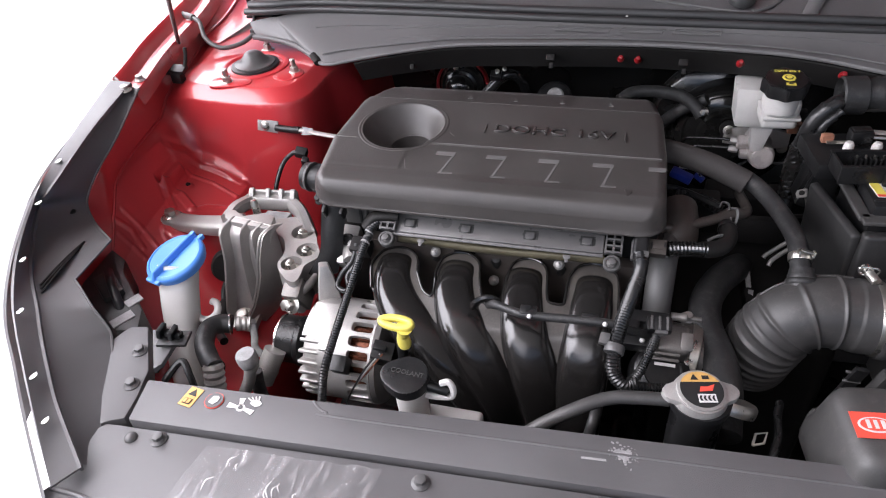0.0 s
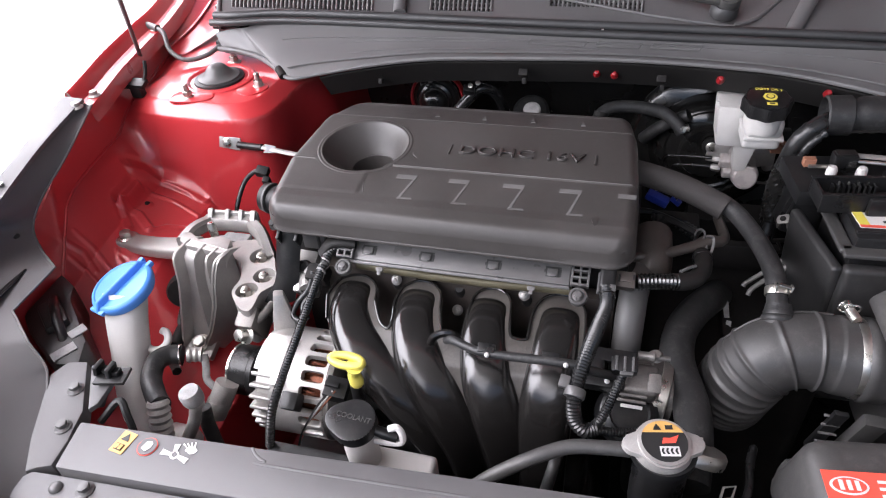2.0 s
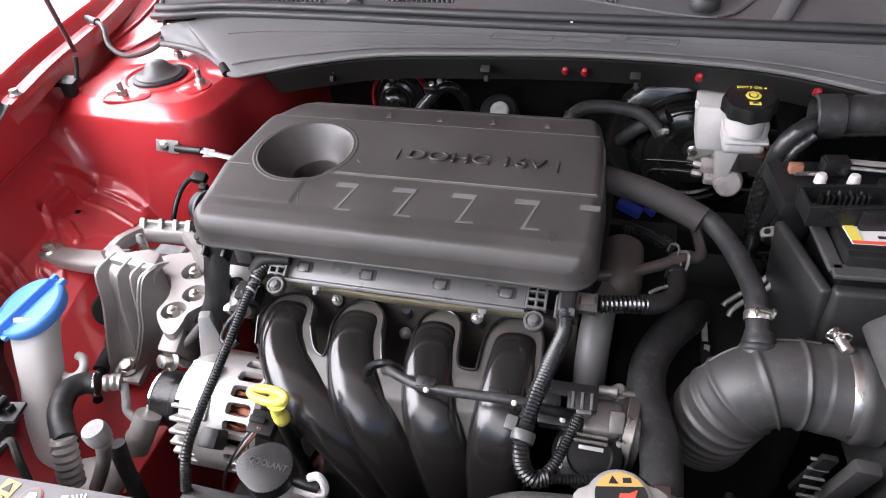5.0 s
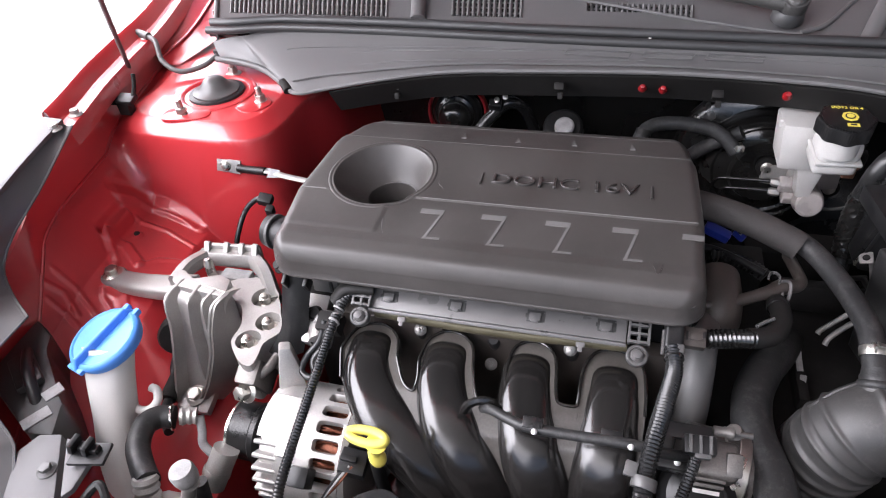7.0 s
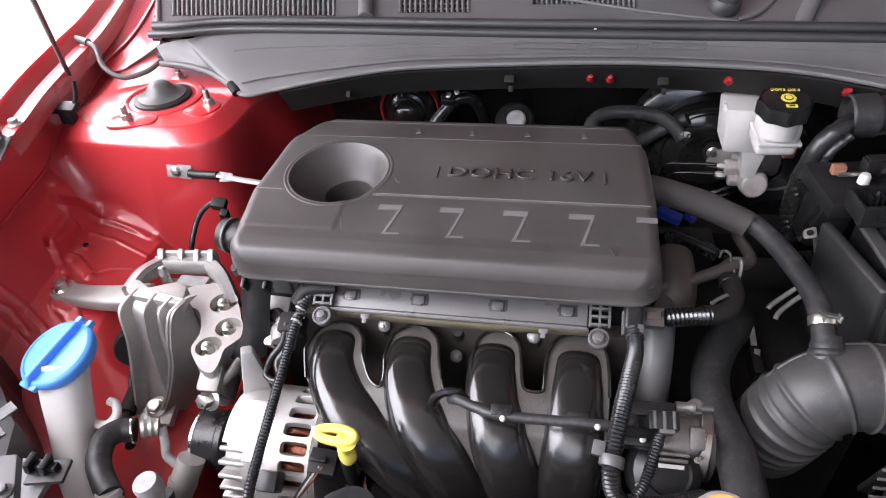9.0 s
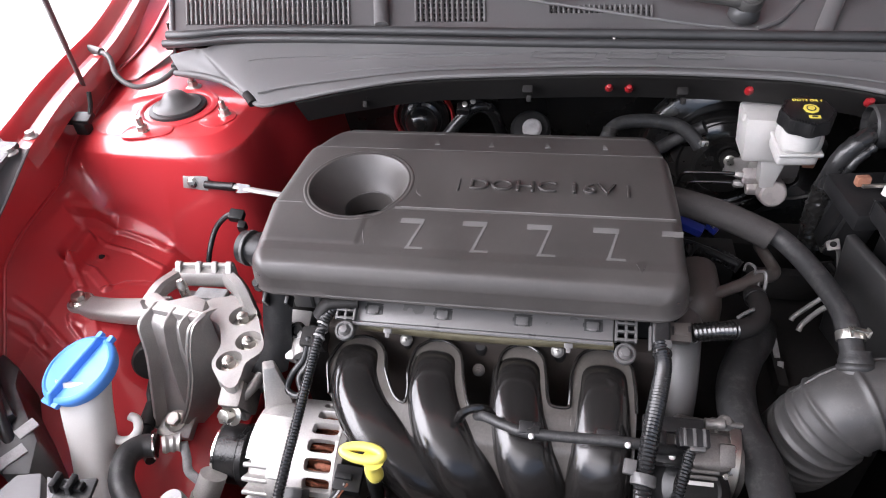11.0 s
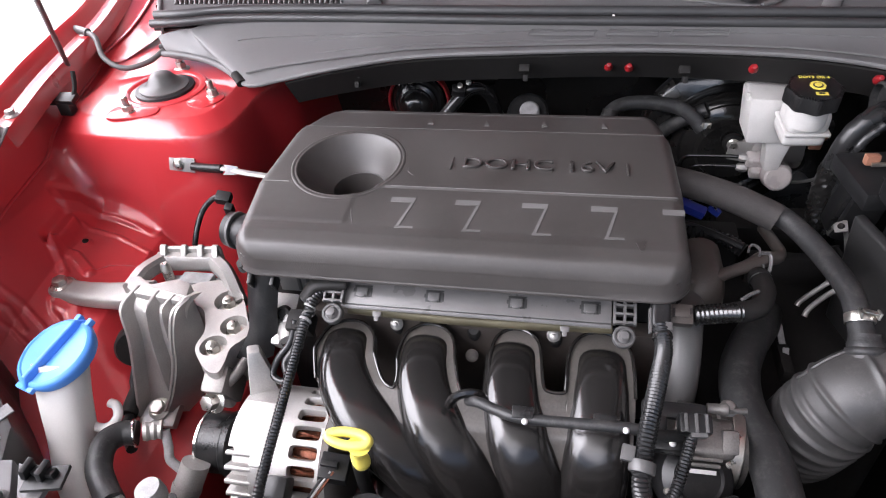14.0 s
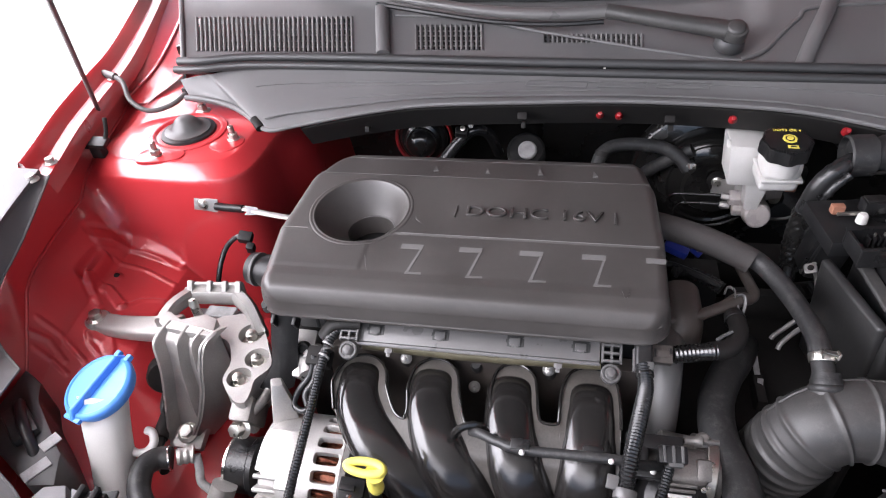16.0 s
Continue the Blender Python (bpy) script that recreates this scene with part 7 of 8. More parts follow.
for pts in ([(-0.191, 0.428, 0.919), (-0.197, 0.455, 0.930), (-0.205, 0.49, 0.943), (-0.213, 0.525, 0.953)], [(0.368, 0.405, 0.905), (0.392, 0.46, 0.935), (0.410, 0.50, 0.948), (0.424, 0.535, 0.956)]):
    part("joint_cover", tube(pts, 0.0105, 14, flat=0.8), COWLM, cowl)
part("moulded_curve", tube([(0.300, 0.426, 0.9155), (0.328, 0.440, 0.921), (0.352, 0.470, 0.931), (0.378, 0.500, 0.942), (0.41, 0.522, 0.950), (0.60, 0.535, 0.954)], 0.003, 8), COWLM, cowl)
DECK_L = [(fan_x(-0.515, y), y, deck(0, y)) for y in (0.416, 0.44, 0.47, 0.50, 0.53, 0.56)]
part("side_wall", curved_sheet([(x, y, z + 0.004) for x, y, z in DECK_L], [(x - 0.014, y, z - 0.045) for x, y, z in DECK_L], per=3, across=3, depth=0.003), COWLM, cowl)
part("side_bead", tube(DECK_L, 0.0042, 10), COWLM, cowl)

# ---- wiper and windscreen ----
wiper = thing("wiper_arm", (0.287, 0.45, 0.92), "dark wiper arm resting on the windscreen foot", "wiper")
bm = bmesh.new()
lathe(bm, [(0.020, 0), (0.019, 0.010), (0.015, 0.015), (0, 0.016)], axes((0.286, 0.456, 0.922), (0.0, -0.3, 1)), 24)
part("pivot_boot", bm, SEAL, wiper)
part("arm", tube([(0.290, 0.453, 0.943), (0.25, 0.460, 0.947), (0.20, 0.469, 0.952), (0.124, 0.489, 0.958)], lambda i, n: 0.0165 - 0.00015 * i, 20, flat=0.75), DUCT, wiper)
bm = bmesh.new()
lathe(bm, [(0.0150, -0.012), (0.0158, -0.009), (0.0158, 0.006), (0.0145, 0.009), (0.0120, 0.0095), (0.0112, 0.0120), (0.0090, 0.0135), (0, 0.0140)], axes((0.2895, 0.449, 0.943), (0, -0.5, 0.87)), 28)
part("nut_cap", bm, DUCT, wiper)
part("blade_rod", tube([(0.122, 0.492, 0.956), (0.05, 0.488, 0.954), (-0.031, 0.492, 0.956), (-0.117, 0.507, 0.962), (-0.24, 0.535, 0.972), (-0.34, 0.565, 0.985)], lambda i, n: 0.0120 - 0.00015 * i, 16, flat=0.8), RAIL, wiper, "pale grey wiper blade")
part("rubber_edge", tube([(0.120, 0.484, 0.944), (0.05, 0.480, 0.942), (-0.031, 0.484, 0.944), (-0.117, 0.499, 0.950), (-0.22, 0.522, 0.958)], 0.0036, 8), BLACK, wiper)
bm = bmesh.new()
grid(bm, lambda u, v: Vector((-0.75 + 1.5 * u, 0.545 + 0.9 * v + 0.06 * (2 * u - 1) ** 2, 0.955 + 0.62 * v)), 16, 6)
thicken(bm, 0.005)
part("windscreen", bm, GLASS, car, "dark windscreen glass")

# ---- fuel rail and injector harness tray ----
rail = thing("wiring_tray", (0.0, 0.01, 0.76), "grey plastic injector wiring tray on the fuel rail", "wiring tray")
bm = bmesh.new()
box(bm, axes((-0.003, 0.014, 0.780), (0, -0.5, 0.87)), 0.262, 0.024, 0.008, 0.002)
box(bm, axes((-0.003, 0.025, 0.790), (0, -0.5, 0.87)), 0.262, 0.006, 0.010, 0.0015)
part("channel", bm, RAIL, rail)
bm = bmesh.new()
box(bm, axes((-0.003, 0.004, 0.772), (0, -0.8, 0.6)), 0.262, 0.004, 0.008, 0.001)
part("channel_lip", bm, RAIL, rail)
for x in (-0.112, -0.040, 0.040, 0.108):
    m = axes((x, 0.0135, 0.7846), (0, -0.5, 0.87), (1, 0, 0))
    lt = part("latch", box(bmesh.new(), m @ Matrix.Translation((0, -0.0010, 0.0008)), 0.0115, 0.0085, 0.0026, 0.0010), PIPE, rail, "moulded snap latch")
    part("latch_well", box(bmesh.new(), m @ Matrix.Translation((0, 0, -0.0006)), 0.0165, 0.0120, 0.0014, 0.0004), INK_K, lt, "dark gap round the latch")
    part("latch_nose", box(bmesh.new(), m @ Matrix.Translation((0.0, -0.0052, 0.0018)), 0.0070, 0.0024, 0.0030, 0.0006), RAIL, lt)
    for dx, dy, w, h in ((-0.0085, 0.0, 0.0022, 0.0040), (0.0085, -0.0008, 0.0026, 0.0090), (0.0055, 0.0052, 0.0080, 0.0016)):
        part("latch_slot", box(bmesh.new(), m @ Matrix.Translation((dx, dy, -0.0004)), w, h, 0.0010, 0.0003), INK_K, lt)
part("channel_seam", box(bmesh.new(), axes((-0.003, 0.0062, 0.7792), (0, -0.5, 0.87)), 0.250, 0.0009, 0.0012, 0.0002), INK_K, rail)
for x in (-0.096, 0.086):
    m = axes((x, -0.0005, 0.7680), (0, -0.6, 0.8), (1, 0, 0))
    part("tab", box(bmesh.new(), m, 0.0085, 0.0050, 0.0030, 0.0006), RAIL, rail, "pale moulded tab")
    part("tab", box(bmesh.new(), m @ Matrix.Translation((0, -0.0045, 0)), 0.0045, 0.0050, 0.0030, 0.0006), RAIL, rail, "pale moulded tab")
for x in (-0.139, 0.139):
    m = axes((x, 0.001, 0.776), (0, -0.5, 0.87), (1, 0, 0))
    bm = lathe(bmesh.new(), [(0.0102, -0.004), (0.0102, 0.0028), (0.0092, 0.0038), (0.0076, 0.0038), (0.0072, 0.0026), (0.0, 0.0026)], m @ Matrix.Translation((0, -0.010, 0)), 28)
    br_ = part("end_bracket", bm, PIPE, rail)
    for dx in (-0.009, 0.0, 0.009):
        part("lattice_rib", box(bmesh.new(), m @ Matrix.Translation((dx, 0.014, 0.004)), 0.0024, 0.028, 0.008, 0.0004), PIPE, br_)
    for dy in (0.002, 0.010, 0.018, 0.027):
        part("lattice_rib", box(bmesh.new(), m @ Matrix.Translation((0, dy, 0.0045)), 0.0165, 0.0024, 0.008, 0.0004), PIPE, br_)
    bolt(m @ Vector((0, -0.010, 0.0026)), rail, 0.0046, (0, -0.45, 1), material=RAIL, h=0.005, flange=1.35)
frail = thing("fuel_rail", (0.0, 0.02, 0.74), "yellowish metal fuel rail behind the runners", "fuel rail")
part("pipe", tube([(-0.13, 0.014, 0.759), (0.0, 0.013, 0.756), (0.13, 0.014, 0.760)], 0.0062, 16), ZINC, frail, "yellow passivated metal pipe")
for x in (-0.085, -0.004, 0.078):
    bm = bmesh.new()
    lathe(bm, [(0.0070, 0), (0.0070, 0.012), (0.005, 0.015)], axes((x, 0.026, 0.722), (0, -0.5, 1)), 16)
    part("injector_cup", bm, INK_K, frail)
for at in ((-0.006, 0.012, 0.705), (0.076, 0.016, 0.741), (-0.083, 0.016, 0.739)):
    bolt(at, frail, 0.0044, (0, -0.8, 0.6), h=0.006, material=CAST, stud=0.004)
vac = thing("vacuum_tube", (0.08, -0.09, 0.75), "thin black vacuum tube clipped across the runners", "tube")
part("tube", tube([(0.006, -0.078, 0.748), (0.016, -0.086, 0.758), (0.035, -0.096, 0.762), (0.060, -0.104, 0.766), (0.138, -0.107, 0.772), (0.165, -0.103, 0.762), (0.185, -0.09, 0.745)], 0.0048, 12), RUBBER, vac)
bm = bmesh.new()
sweep(bm, [Vector((0.004 + 0.014 * math.cos(a), -0.078 + 0.004 * math.cos(a), 0.744 + 0.014 * math.sin(a))) for a in (math.pi * k / 10 for k in range(11))], 0.004, 8, flat=1.5)
part("saddle_clip", bm, GLOSS, vac)
for x in (0.056, 0.122):
    bm = bmesh.new()
    box(bm, axes((x, -0.101, 0.770), (0, -0.5, 1)), 0.018, 0.010, 0.007, 0.001)
    part("clip", bm, BLACK, vac)
for at in ((0.058, -0.109, 0.769), (0.138, -0.111, 0.774)):
    bm = bmesh.new()
    bmesh.ops.create_icosphere(bm, subdivisions=2, radius=0.0028, matrix=Matrix.Translation(at))
    part("paint_dot", bm, INK_W, vac)

# ---- looms ----
la = thing("alternator_loom", (-0.163, -0.1, 0.70), "black corrugated wiring conduit over the alternator", "wiring loom")
part("conduit", loom([(-0.142, 0.014, 0.785), (-0.156, 0.004, 0.784), (-0.163, -0.020, 0.772), (-0.164, -0.060, 0.757), (-0.164, -0.105, 0.741), (-0.164, -0.145, 0.727), (-0.165, -0.180, 0.708), (-0.168, -0.198, 0.67)], 0.0054), LOOM, la)
part("boot", tube([(-0.128, 0.016, 0.792), (-0.146, 0.013, 0.793), (-0.160, 0.010, 0.790), (-0.170, 0.003, 0.778)], 0.0092, 16, flat=0.7), FLANGE, la, "dark rubber boot arch")
for k in range(4):
    c = Vector((-0.1605 - 0.0008 * k, 0.000 - 0.006 * k, 0.7805 - 0.0030 * k))
    bm = bmesh.new()
    lathe(bm, [(0.0062, 0), (0.0066, 0.0005), (0.0066, 0.0022), (0.0062, 0.0027)], axes(c, (0.35 * (-1) ** k, -1, -0.35)), 16, caps=False)
    part("tape_turn", bm, GREASE if k % 2 else PIPE, la, "pale wrap of tape")
lr = thing("throttle_loom", (0.16, -0.08, 0.72), "black corrugated wiring conduit to the throttle", "wiring loom")
part("conduit", loom([(0.168, -0.010, 0.792), (0.170, -0.034, 0.787), (0.163, -0.070, 0.786), (0.155, -0.108, 0.780), (0.150, -0.138, 0.766), (0.152, -0.152, 0.748), (0.162, -0.157, 0.738), (0.172, -0.152, 0.735)], 0.0078), LOOM, lr)
part("conduit", loom([(0.168, -0.154, 0.736), (0.178, -0.138, 0.739), (0.186, -0.116, 0.746), (0.193, -0.092, 0.752)], 0.0052, 0.0015, 0.2), LOOM, lr)
part("conduit", loom([(0.165, -0.150, 0.730), (0.20, -0.135, 0.715), (0.235, -0.115, 0.70)], 0.0048, 0.0018), LOOM, lr)
bm = bmesh.new()
lathe(bm, [(0.0098, 0), (0.0102, 0.001), (0.0102, 0.008), (0.0098, 0.009)], axes((0.1505, -0.1335, 0.7685), (-0.15, -0.9, -0.45)), 20)
box(bm, axes((0.139, -0.130, 0.772), (-0.15, -0.9, -0.45)), 0.010, 0.008, 0.012, 0.001)
part("band", bm, PIPE, lr, "grey strap on the conduit")
bm = bmesh.new()
TP = axes((0.1685, 0.0000, 0.7945), (0.05, -0.55, 1))
box(bm, TP, 0.0170, 0.0260, 0.015, 0.0045, 4)
plug_ = part("plug", bm, BLACK, lr, "black wiring plug")
part("lock_tab", box(bmesh.new(), TP @ Matrix.Translation((0.0055, -0.0115, 0.0045)), 0.0065, 0.0080, 0.0095, 0.0012), PIPE, plug_)
part("lock_tab", box(bmesh.new(), TP @ Matrix.Translation((-0.0090, -0.0060, 0.0010)), 0.0026, 0.0230, 0.0060, 0.0008), PIPE, plug_, "pale release lever")
part("collar", lathe(bmesh.new(), [(0.0082, 0), (0.0090, 0.001), (0.0090, 0.004), (0.0082, 0.005)], axes((0.1695, -0.0170, 0.7885), (0.1, -1, -0.25)), 20, caps=False), BLACKPAINT, plug_)
rb = thing("rail_connector", (0.19, 0.01, 0.78), "brownish connector block with a shiny ribbed boot", "connector")
bm = bmesh.new()
BL = axes((0.187, 0.0085, 0.7880), (0, -0.55, 1))
box(bm, BL, 0.0205, 0.0185, 0.012, 0.0012)
block = part("block", bm, EARTH, rb)
bm = bmesh.new()
box(bm, BL @ Matrix.Translation((0.001, 0.0005, 0.0064)), 0.0120, 0.0075, 0.0016, 0.0005)
part("latch_plate", bm, EARTH, block)
part("slot", box(bmesh.new(), BL @ Matrix.Translation((-0.0066, 0.0005, 0.0058)), 0.0022, 0.0085, 0.0012, 0.0003), BLACK, block)
part("slot", box(bmesh.new(), BL @ Matrix.Translation((0.0084, 0.0030, 0.0058)), 0.0026, 0.0060, 0.0012, 0.0003), BLACK, block)
part("ribbed_boot", loom([(0.198, 0.0125, 0.785), (0.211, 0.017, 0.7835), (0.226, 0.0225, 0.781), (0.242, 0.029, 0.777)], 0.0094, 0.0022, 0.24, 18), BLACKPAINT, rb, "shiny black ribbed boot")
part("cable", tube([(0.238, 0.029, 0.777), (0.251, 0.034, 0.775), (0.263, 0.044, 0.773), (0.271, 0.062, 0.772), (0.2725, 0.079, 0.770), (0.271, 0.096, 0.766)], 0.0098, 16), FLANGE, rb)
part("cuff", lathe(bmesh.new(), [(0.0104, 0), (0.0112, 0.001), (0.0112, 0.006), (0.0104, 0.007)], axes((0.2715, 0.082, 0.7695), (0, 1, -0.2)), 20, caps=False), BLACK, rb)
part("tie_end", loom([(0.2445, 0.040, 0.783), (0.253, 0.047, 0.784), (0.262, 0.054, 0.783)], 0.0021, 0.0014, 0.3, 8), PIPE, rb, "toothed end of a cable tie")
part("branch", tube([(0.190, 0.071, 0.770), (0.222, 0.079, 0.772), (0.243, 0.091, 0.772), (0.264, 0.104, 0.772), (0.279, 0.115, 0.772), (0.292, 0.120, 0.770), (0.298, 0.130, 0.768), (0.298, 0.146, 0.765), (0.297, 0.196, 0.750)], lambda i, n: 0.0062 + 0.0022 * math.exp(-((i / (n - 1) - 0.48) / 0.10) ** 2), 14), EARTH, rb)
for pts in ([(0.262, 0.113, 0.782), (0.265, 0.121, 0.783), (0.270, 0.122, 0.783), (0.273, 0.116, 0.783), (0.272, 0.108, 0.781)], [(0.274, 0.110, 0.783), (0.281, 0.112, 0.782), (0.2835, 0.108, 0.778), (0.2815, 0.098, 0.770), (0.277, 0.094, 0.768), (0.276, 0.103, 0.775)]):
    part("spring_clip", tube(pts, 0.0012, 8, flat=1.6), RAIL, rb, "pale wire spring clip")
bc = thing("blue_connector", (0.205, 0.13, 0.76), "blue wiring connector beside the engine cover", "connector")
bm = bmesh.new()
box(bm, axes((0.220, 0.205, 0.766), (0.2, -0.3, 1)) @ pose(0, 0, 0, 0, 0, -20), 0.030, 0.012, 0.012, 0.002)
box(bm, axes((0.243, 0.200, 0.768), (0.2, -0.3, 1)) @ pose(0, 0, 0, 0, 0, 50), 0.006, 0.014, 0.008, 0.001)
part("plug", bm, BLUECLIP, bc)
part("pin", tube([(0.216, 0.213, 0.774), (0.236, 0.207, 0.775), (0.244, 0.196, 0.772)], 0.0013, 6), STEEL, bc)
part("boot", loom([(0.214, 0.180, 0.752), (0.235, 0.180, 0.750), (0.258, 0.174, 0.746), (0.275, 0.165, 0.74)], 0.0085, 0.0022, 0.18), LOOM, bc)
part("wire", tube([(0.195, 0.185, 0.758), (0.215, 0.187, 0.756), (0.24, 0.175, 0.755), (0.27, 0.16, 0.75)], 0.004, 8), BLACK, bc)

# ---- throttle body and pipes right of the runners ----
tb = thing("throttle_valve", (0.21, -0.06, 0.62), "bare metal throttle valve with a black actuator", "throttle")
bm = bmesh.new()
lathe(bm, [(0.028, -0.034), (0.033, -0.030), (0.034, 0.0), (0.0375, 0.002), (0.0375, 0.012), (0.035, 0.014), (0.033, 0.030)], axes((0.220, -0.052, 0.686), (1, -0.1, -0.1)), 40)
part("bore", bm, OILED, tb, "dull cast aluminium bore")
bm = bmesh.new()
lathe(bm, [(0.0385, 0.0), (0.0395, 0.001), (0.0395, 0.010), (0.0385, 0.011)], axes((0.232, -0.053, 0.684), (1, -0.1, -0.1)), 40, caps=False)
part("ring", bm, STEEL, tb, "plated hose clamp")
bm = bmesh.new()
box(bm, axes((0.212, -0.078, 0.727), (0.05, -0.45, 1)), 0.036, 0.034, 0.034, 0.008, 4)
box(bm, axes((0.225, -0.082, 0.733), (0.05, -0.6, 0.8)), 0.014, 0.020, 0.024, 0.003)
part("casting", bm, OILED, tb, "dull cast aluminium boss")
for dz in (0.0, -0.009):
    part("casting_rib", box(bmesh.new(), axes((0.205, -0.097, 0.728 + dz), (0.0, -0.7, 0.7)), 0.030, 0.0035, 0.006, 0.0012), OILED, tb)
bm = bmesh.new()
lathe(bm, [(0.0330, -0.020), (0.0330, 0.006), (0.0300, 0.014), (0.0210, 0.019), (0.0190, 0.016), (0.0, 0.017)], axes((0.204, -0.090, 0.688), (0.08, -0.55, 0.83)), 36)
gc = part("gear_cover", bm, BLACK, tb, "black rounded gear cover")
for k in range(4):
    a = 0.5 + 1.57 * k
    part("cover_screw", bolt_mesh(axes((0.204, -0.090, 0.688), (0.08, -0.55, 0.83)) @ Matrix.Translation((0.0285 * math.cos(a), 0.0285 * math.sin(a), 0.013)), 0.0026, 1.3, 0.004), STEEL, gc)
part("label", box(bmesh.new(), axes((0.206, -0.102, 0.716), (0.05, -0.62, 0.78)), 0.022, 0.0035, 0.0012, 0.0003), INK_W, tb, "white printed strip")
PL = axes((0.194, -0.088, 0.760), (0.0, -0.45, 0.9), (1, 0.05, 0))
plug = part("plug", box(bmesh.new(), PL, 0.026, 0.016, 0.016, 0.0025), BLACK, tb, "black wiring plug")
for dx in (-0.008, 0.0, 0.008):
    part("plug_rib", box(bmesh.new(), PL @ Matrix.Translation((dx, 0.0, 0.0085)), 0.0026, 0.015, 0.003, 0.0006), PIPE, plug)
part("plug_latch", box(bmesh.new(), PL @ Matrix.Translation((0.002, -0.009, 0.003)), 0.013, 0.004, 0.009, 0.001), PIPE, plug)
bm = bmesh.new()
box(bm, axes((0.180, -0.070, 0.752), (0, -0.4, 1)), 0.052, 0.014, 0.008, 0.002)
box(bm, axes((0.166, -0.078, 0.744), (0, -0.5, 1)), 0.018, 0.018, 0.016, 0.004)
box(bm, axes((0.176, -0.088, 0.728), (0, -0.5, 1)), 0.040, 0.012, 0.026, 0.003)
part("bracket", bm, BLACK, tb)
part("coolant_union", lathe(bmesh.new(), [(0.0045, 0), (0.0045, 0.010), (0.0058, 0.012), (0.0058, 0.016), (0.0028, 0.018), (0.0028, 0.032)], axes((0.207, -0.066, 0.755), (1, 0.05, -0.05)), 14), OILED, tb, "bare metal union")
bolt((0.225, -0.062, 0.752), tb, 0.0048, (0, -0.3, 1), h=0.007, material=OILED)
bm = bmesh.new()
bmesh.ops.create_icosphere(bm, subdivisions=2, radius=0.003, matrix=Matrix.Translation((0.179, -0.0955, 0.742)))
part("paint_dot", bm, INK_W, tb)
wp = thing("water_pipe", (0.197, 0.02, 0.66), "grey coolant pipe beside the manifold", "pipe")
part("pipe", tube([(0.205, 0.070, 0.752), (0.200, 0.040, 0.752), (0.198, 0.018, 0.742), (0.197, 0.000, 0.720), (0.197, -0.008, 0.69), (0.197, -0.01, 0.65)], 0.0165, 20), PIPE, wp)
vv = thing("control_valve", (0.215, 0.09, 0.72), "brownish dark valve housing beside the cover", "valve")
part("body", tube([(0.215, 0.125, 0.765), (0.216, 0.095, 0.762), (0.216, 0.082, 0.756), (0.215, 0.076, 0.746)], 0.0240, 20), EARTH, vv)
for pts in ([(0.374, 0.191, 0.768), (0.382, 0.187, 0.745), (0.383, 0.176, 0.728), (0.376, 0.165, 0.713), (0.360, 0.157, 0.702), (0.339, 0.144, 0.691), (0.336, 0.141, 0.687)],
            [(0.383, 0.186, 0.757), (0.386, 0.169, 0.738), (0.384, 0.159, 0.724), (0.378, 0.151, 0.712), (0.362, 0.143, 0.703), (0.344, 0.129, 0.695), (0.340, 0.124, 0.688)]):
    single("refrigerant_pipe", tube(pts, 0.0029, 12), CAST, "thin bright aluminium refrigerant pipe", "pipe", "refrigerant pipes")
bm = bmesh.new()
EY = axes((0.3690, 0.183, 0.766), (-0.4, -0.3, 1)) @ Matrix.Scale(0.75, 4)
prism(bm, [(-0.0085, -0.0075), (0.0080, -0.0080), (0.0095, 0.0040), (0.0040, 0.0100), (-0.0060, 0.0090), (-0.0095, 0.0020)], -0.0012, 0.0012, EY, 0.0006)
clip_ = single("pipe_clip", bm, CAST, "pale metal clip holding the refrigerant pipes", "pipe clip")
part("clip_screw", bolt_mesh(EY @ Matrix.Translation((0.0005, 0.001, 0.001)), 0.0036, 1.35, 0.004), DARK, clip_)

# ---- timing side of the engine ----
belt = thing("timing_cover", (-0.215, 0.0, 0.60), "black plastic timing side guard", "guard")
bm = bmesh.new()
GUARD_L = spline([(-0.230, 0.012, 0.802), (-0.2325, -0.001, 0.768), (-0.236, -0.011, 0.738), (-0.255, -0.020, 0.705)], 6)
GUARD_R = spline([(-0.194, 0.012, 0.804), (-0.200, 0.000, 0.770), (-0.203, -0.010, 0.742), (-0.209, -0.022, 0.716)], 6)
grid(bm, lambda u, v: GUARD_L[round(v * 18)].lerp(GUARD_R[round(v * 18)], u) - Vector((0, 0.007 * math.sin(math.pi * u), 0)), 10, 18)
thicken(bm, 0.006)
part("guard", bm, BLACK, belt, sharp=60)
bm = bmesh.new()
box(bm, Matrix.Translation((-0.205, 0.135, 0.68)), 0.05, 0.20, 0.22, 0.012)
part("side_casting", bm, DARK, belt)
bolt((-0.232, 0.016, 0.806), belt, 0.0055, (-0.3, -0.5, 0.8), material=DARK)
ocv = thing("oil_control_valve", (-0.19, 0.0, 0.72), "dull metal oil control valve with a black plug", "valve")
part("body", tube([(-0.200, 0.012, 0.738), (-0.192, -0.005, 0.738), (-0.186, -0.020, 0.736)], 0.0125, 16), CAST, ocv)
bm = bmesh.new()
box(bm, axes((-0.176, -0.006, 0.752), (0, -0.4, 1)), 0.026, 0.022, 0.020, 0.003)
part("plug", bm, DARK, ocv)
pv = thing("purge_valve", (-0.287, 0.10, 0.74), "black round valve behind the engine cover", "valve")
bm = bmesh.new()
